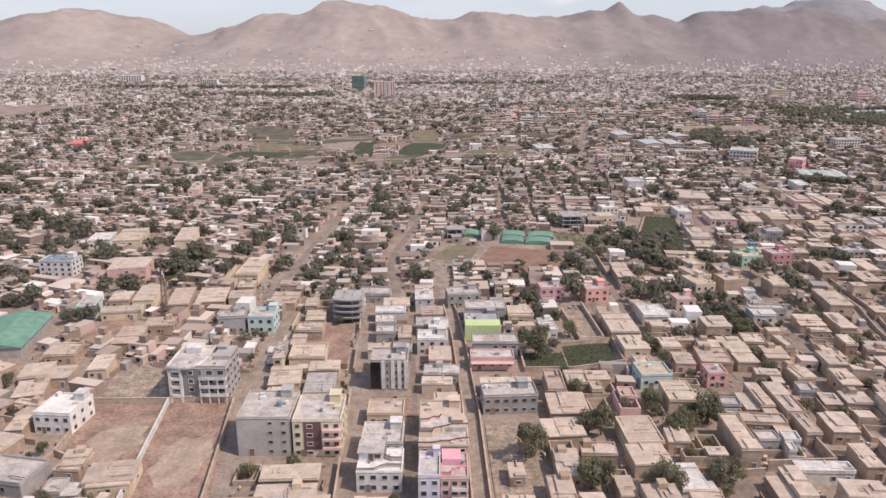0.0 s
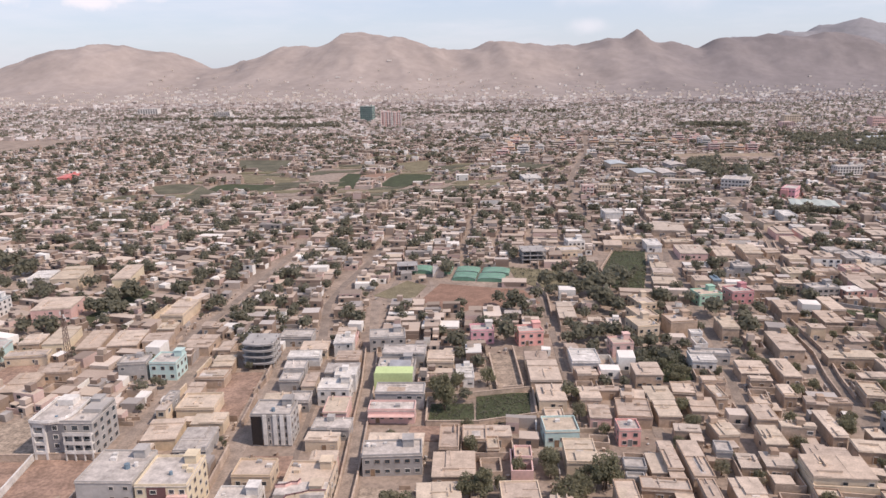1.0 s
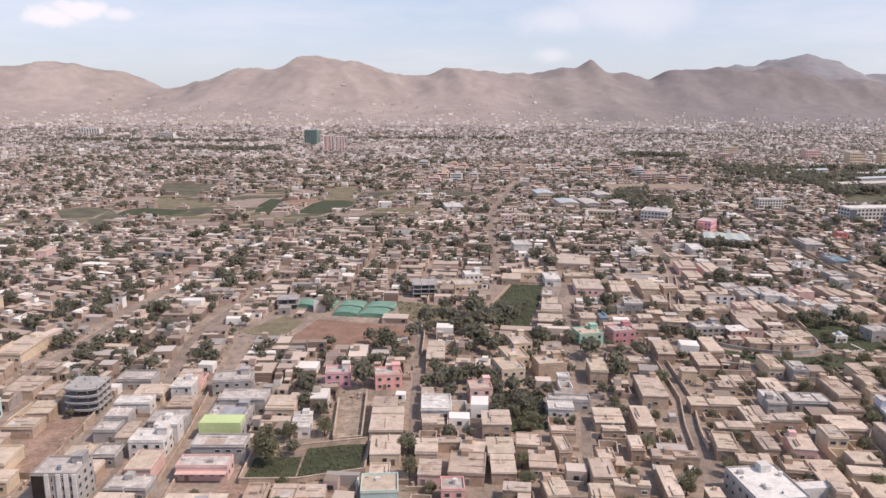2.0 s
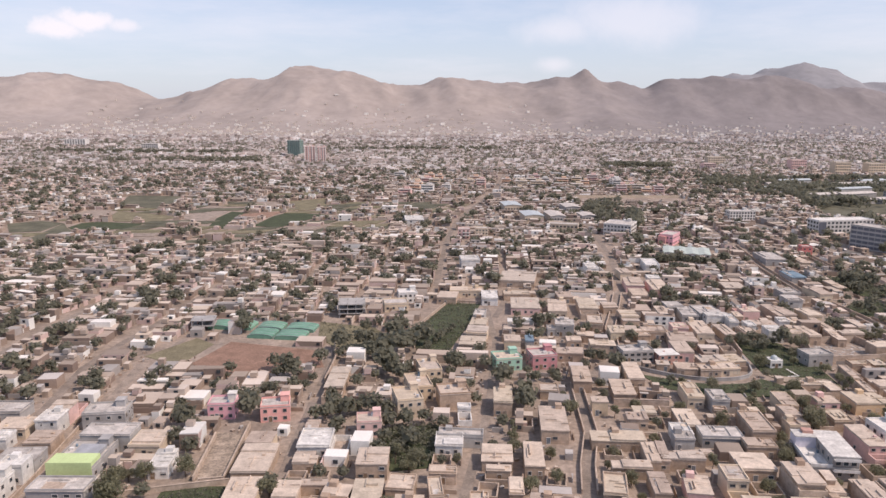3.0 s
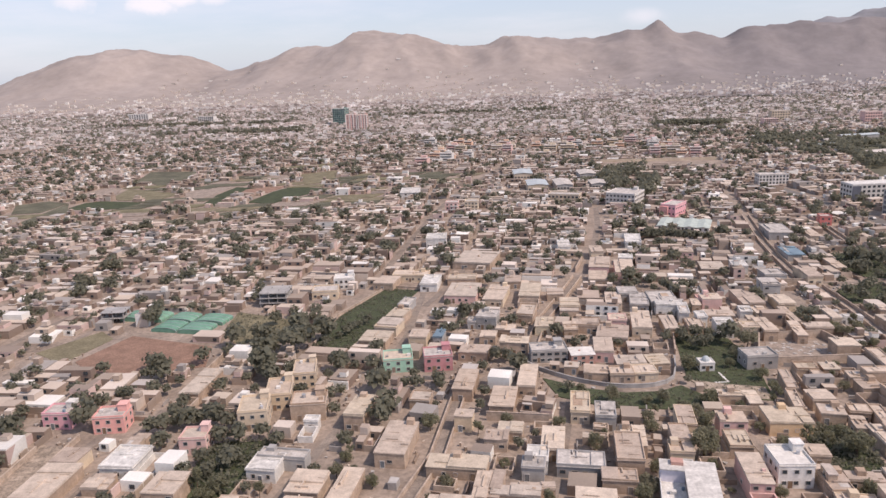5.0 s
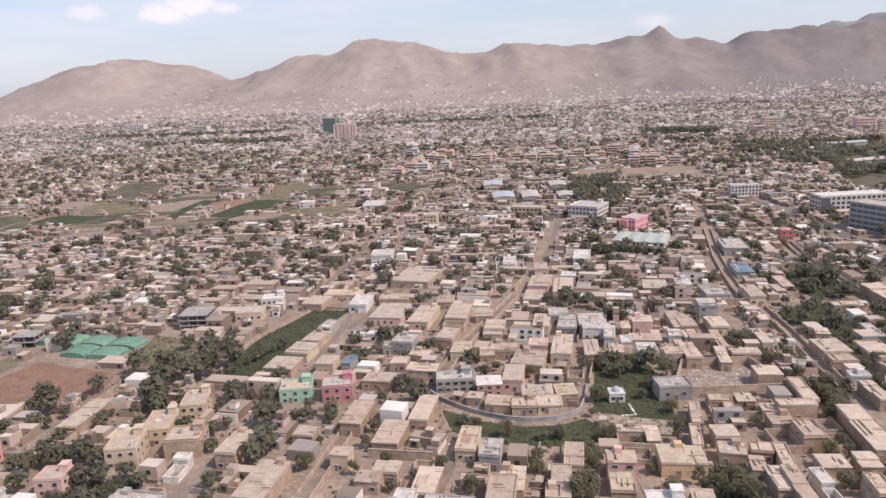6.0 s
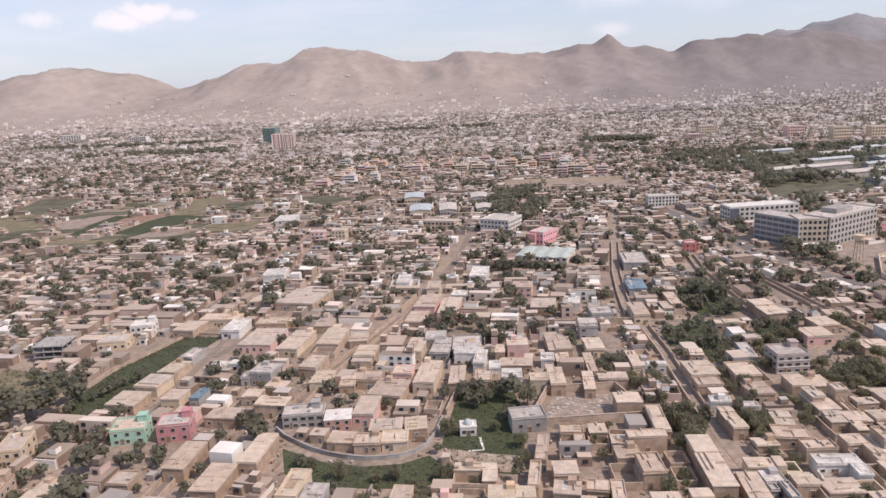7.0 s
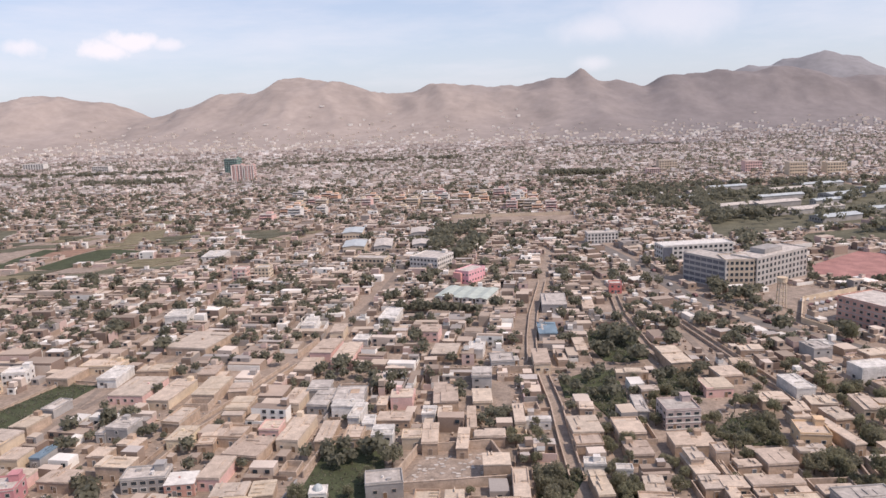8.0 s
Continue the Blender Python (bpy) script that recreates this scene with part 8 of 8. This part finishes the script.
nearest = sorted([(y - near_edge(x), x, y, r) for x, y, r in PLANTED] + [(y - near_edge(x) + 25, x, y, r) for x, y, r in YARDS if trees.random() < 0.75])
for i, (far, x, y, r) in enumerate(nearest):
    if i < 300:
        tree(x, y, r)
    else:
        far_tree(x, y, r * 1.1, 0, 110)
for x, y, r in FAR_YARDS:
    if trees.random() < (0.85 if y < 560 else 0.6):
        for _ in range(trees.choice((1, 1, 2, 3))):
            far_tree(x + trees.uniform(-4, 4), y + trees.uniform(-4, 4), r * trees.uniform(1.0, 1.7), 0, 76 if y < 520 else 34)
# dark park belts
for cx, cy, w, d, n in ((435, 1165, 110, 34, 110), (480, 900, 60, 30, 60), (560, 860, 120, 24, 80), (255, 655, 16, 60, 60), (590, 720, 60, 16, 40), (470, 800, 50, 20, 40), (90, 1010, 60, 14, 30), (-250, 1280, 200, 22, 70)):
    for _ in range(n):
        far_tree(cx + trees.uniform(-0.5, 0.5) * w, cy + trees.uniform(-0.5, 0.5) * d, trees.uniform(2.4, 4.4), 0, 16)
# low crop tufts that roughen the green fields
crops = random.Random(14)
for ring, n, r in tuple((g, 150, 0.95) for g in GARDENS) + (([(101, 318), (104, 346), (117, 383), (132, 380), (124, 345), (113, 306)], 620, 0.55), ([(28, 205), (40, 205), (40, 193), (27.4, 193)], 130, 0.35),
                   ([(41, 212), (56.5, 212), (55.5, 198), (47, 193), (40.4, 193)], 200, 0.4), ([(226, 287), (230, 325), (246, 332), (250, 300), (247, 272), (232, 274)], 420, 0.45), ([(184, 286), (195, 279), (206, 276), (216, 277), (222, 281), (229, 273), (222, 267), (200, 268), (188, 275)], 260, 0.5),
                   ([(60, 352), (84, 343), (98, 318), (70, 318), (62, 330)], 260, 0.5)):
    xs, ys = [p[0] for p in ring], [p[1] for p in ring]
    for _ in range(n * 2):
        x, y = crops.uniform(min(xs), max(xs)), crops.uniform(min(ys), max(ys))
        if inside(ring, x, y):
            far_tree(x, y, r * crops.uniform(0.6, 1.3), -0.3, 7)
# dark tree belts round the depots
for (x0, y0), (x1, y1), n, w in (((470, 700), (520, 900), 70, 14), ((395, 1040), (560, 860), 80, 20), ((560, 640), (700, 780), 60, 14), ((500, 960), (760, 960), 110, 22), ((620, 800), (720, 900), 40, 12), ((560, 690), (660, 940), 90, 130), ((448, 560), (470, 640), 30, 8), ((396, 1180), (480, 1150), 110, 26), ((440, 880), (480, 980), 50, 22), ((448, 840), (520, 830), 50, 18), ((484, 720), (530, 745), 60, 30), ((250, 670), (282, 735), 60, 22), ((268, 590), (284, 655), 40, 10), ((-640, 1480), (-240, 1440), 170, 36), ((-120, 1560), (260, 1600), 140, 30), ((-420, 1250), (-160, 1230), 90, 22)):
    for _ in range(n):
        k = crops.random()
        far_tree(x0 + (x1 - x0) * k + crops.uniform(-w, w) / 2, y0 + (y1 - y0) * k + crops.uniform(-w, w) / 2, crops.uniform(2.6, 4.6), 0, 22)

# ---- the city beyond ----
far_rnd = np.random.RandomState(3)
ver, fac, slot = [], [], []
for ring_y0, ring_y1, cell in ((1085, 1450, 10.5), (1450, 1900, 11.0), (1900, 2750, 11.5)):
    for y in np.arange(ring_y0, ring_y1, cell):
        x0, x1 = -110 - 0.6 * (y - 130), 420 + 0.6 * (y - 290)
        shift = 0.1 * (y - 1085)
        for x in np.arange(x0, x1, cell):
            a, b, c, e, f2 = far_rnd.rand(5)
            px, py = x + shift % cell + (a - 0.5) * cell * 0.5, y + (b - 0.5) * cell * 0.5
            thin = 0.24 + 0.3 * max(0.0, noise.noise(Vector((px / 160, py / 160, 2.2))))
            z = height(px, py) if py > 1900 else 0.0
            if z > 8:
                thin = max(thin, 1 - 0.36 * math.exp(-(z - 8) / (24 if -1000 < px < 500 else 12)))
            if c < thin:
                if e < 0.75 and z < 3:
                    for _ in range(2):
                        far_tree(px + trees.uniform(-5, 5), py + trees.uniform(-5, 5), trees.uniform(1.8, 3.6), max(0, z - 1), 10)
                continue
            w, d, h = cell * (0.4 + 0.85 * e * e), cell * (0.28 + 0.34 * f2), 2.0 + 4.5 * a ** 7 + 1.1 * b
            ang = 0.1 + (far_rnd.rand() - 0.5) * 0.25
            cs, sn = math.cos(ang), math.sin(ang)
            base = len(ver)
            for zz in (max(0, z - 1.5), z + h):
                for sx, sy in ((-1, -1), (1, -1), (1, 1), (-1, 1)):
                    ver.append((px + (sx * w * cs - sy * d * sn) / 2, py + (sx * w * sn + sy * d * cs) / 2, zz))
            fac += [(base, base + 1, base + 5, base + 4), (base + 1, base + 2, base + 6, base + 5), (base + 2, base + 3, base + 7, base + 6), (base + 3, base, base + 4, base + 7), (base + 4, base + 5, base + 6, base + 7)]
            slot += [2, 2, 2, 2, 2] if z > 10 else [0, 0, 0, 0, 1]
city = Geo()
city.v, city.f, city.m = ver, fac, slot
setting("far_city", city, [HAZED_WALL, HAZED_ROOF, HILL_HOUSE], "hazy expanse of low flat-roofed houses up to the mountain foot", "city", "stuff")
setting("far_trees", far_crowns, LEAF_FAR, "scattered dark green trees between far houses", "trees", "stuff")
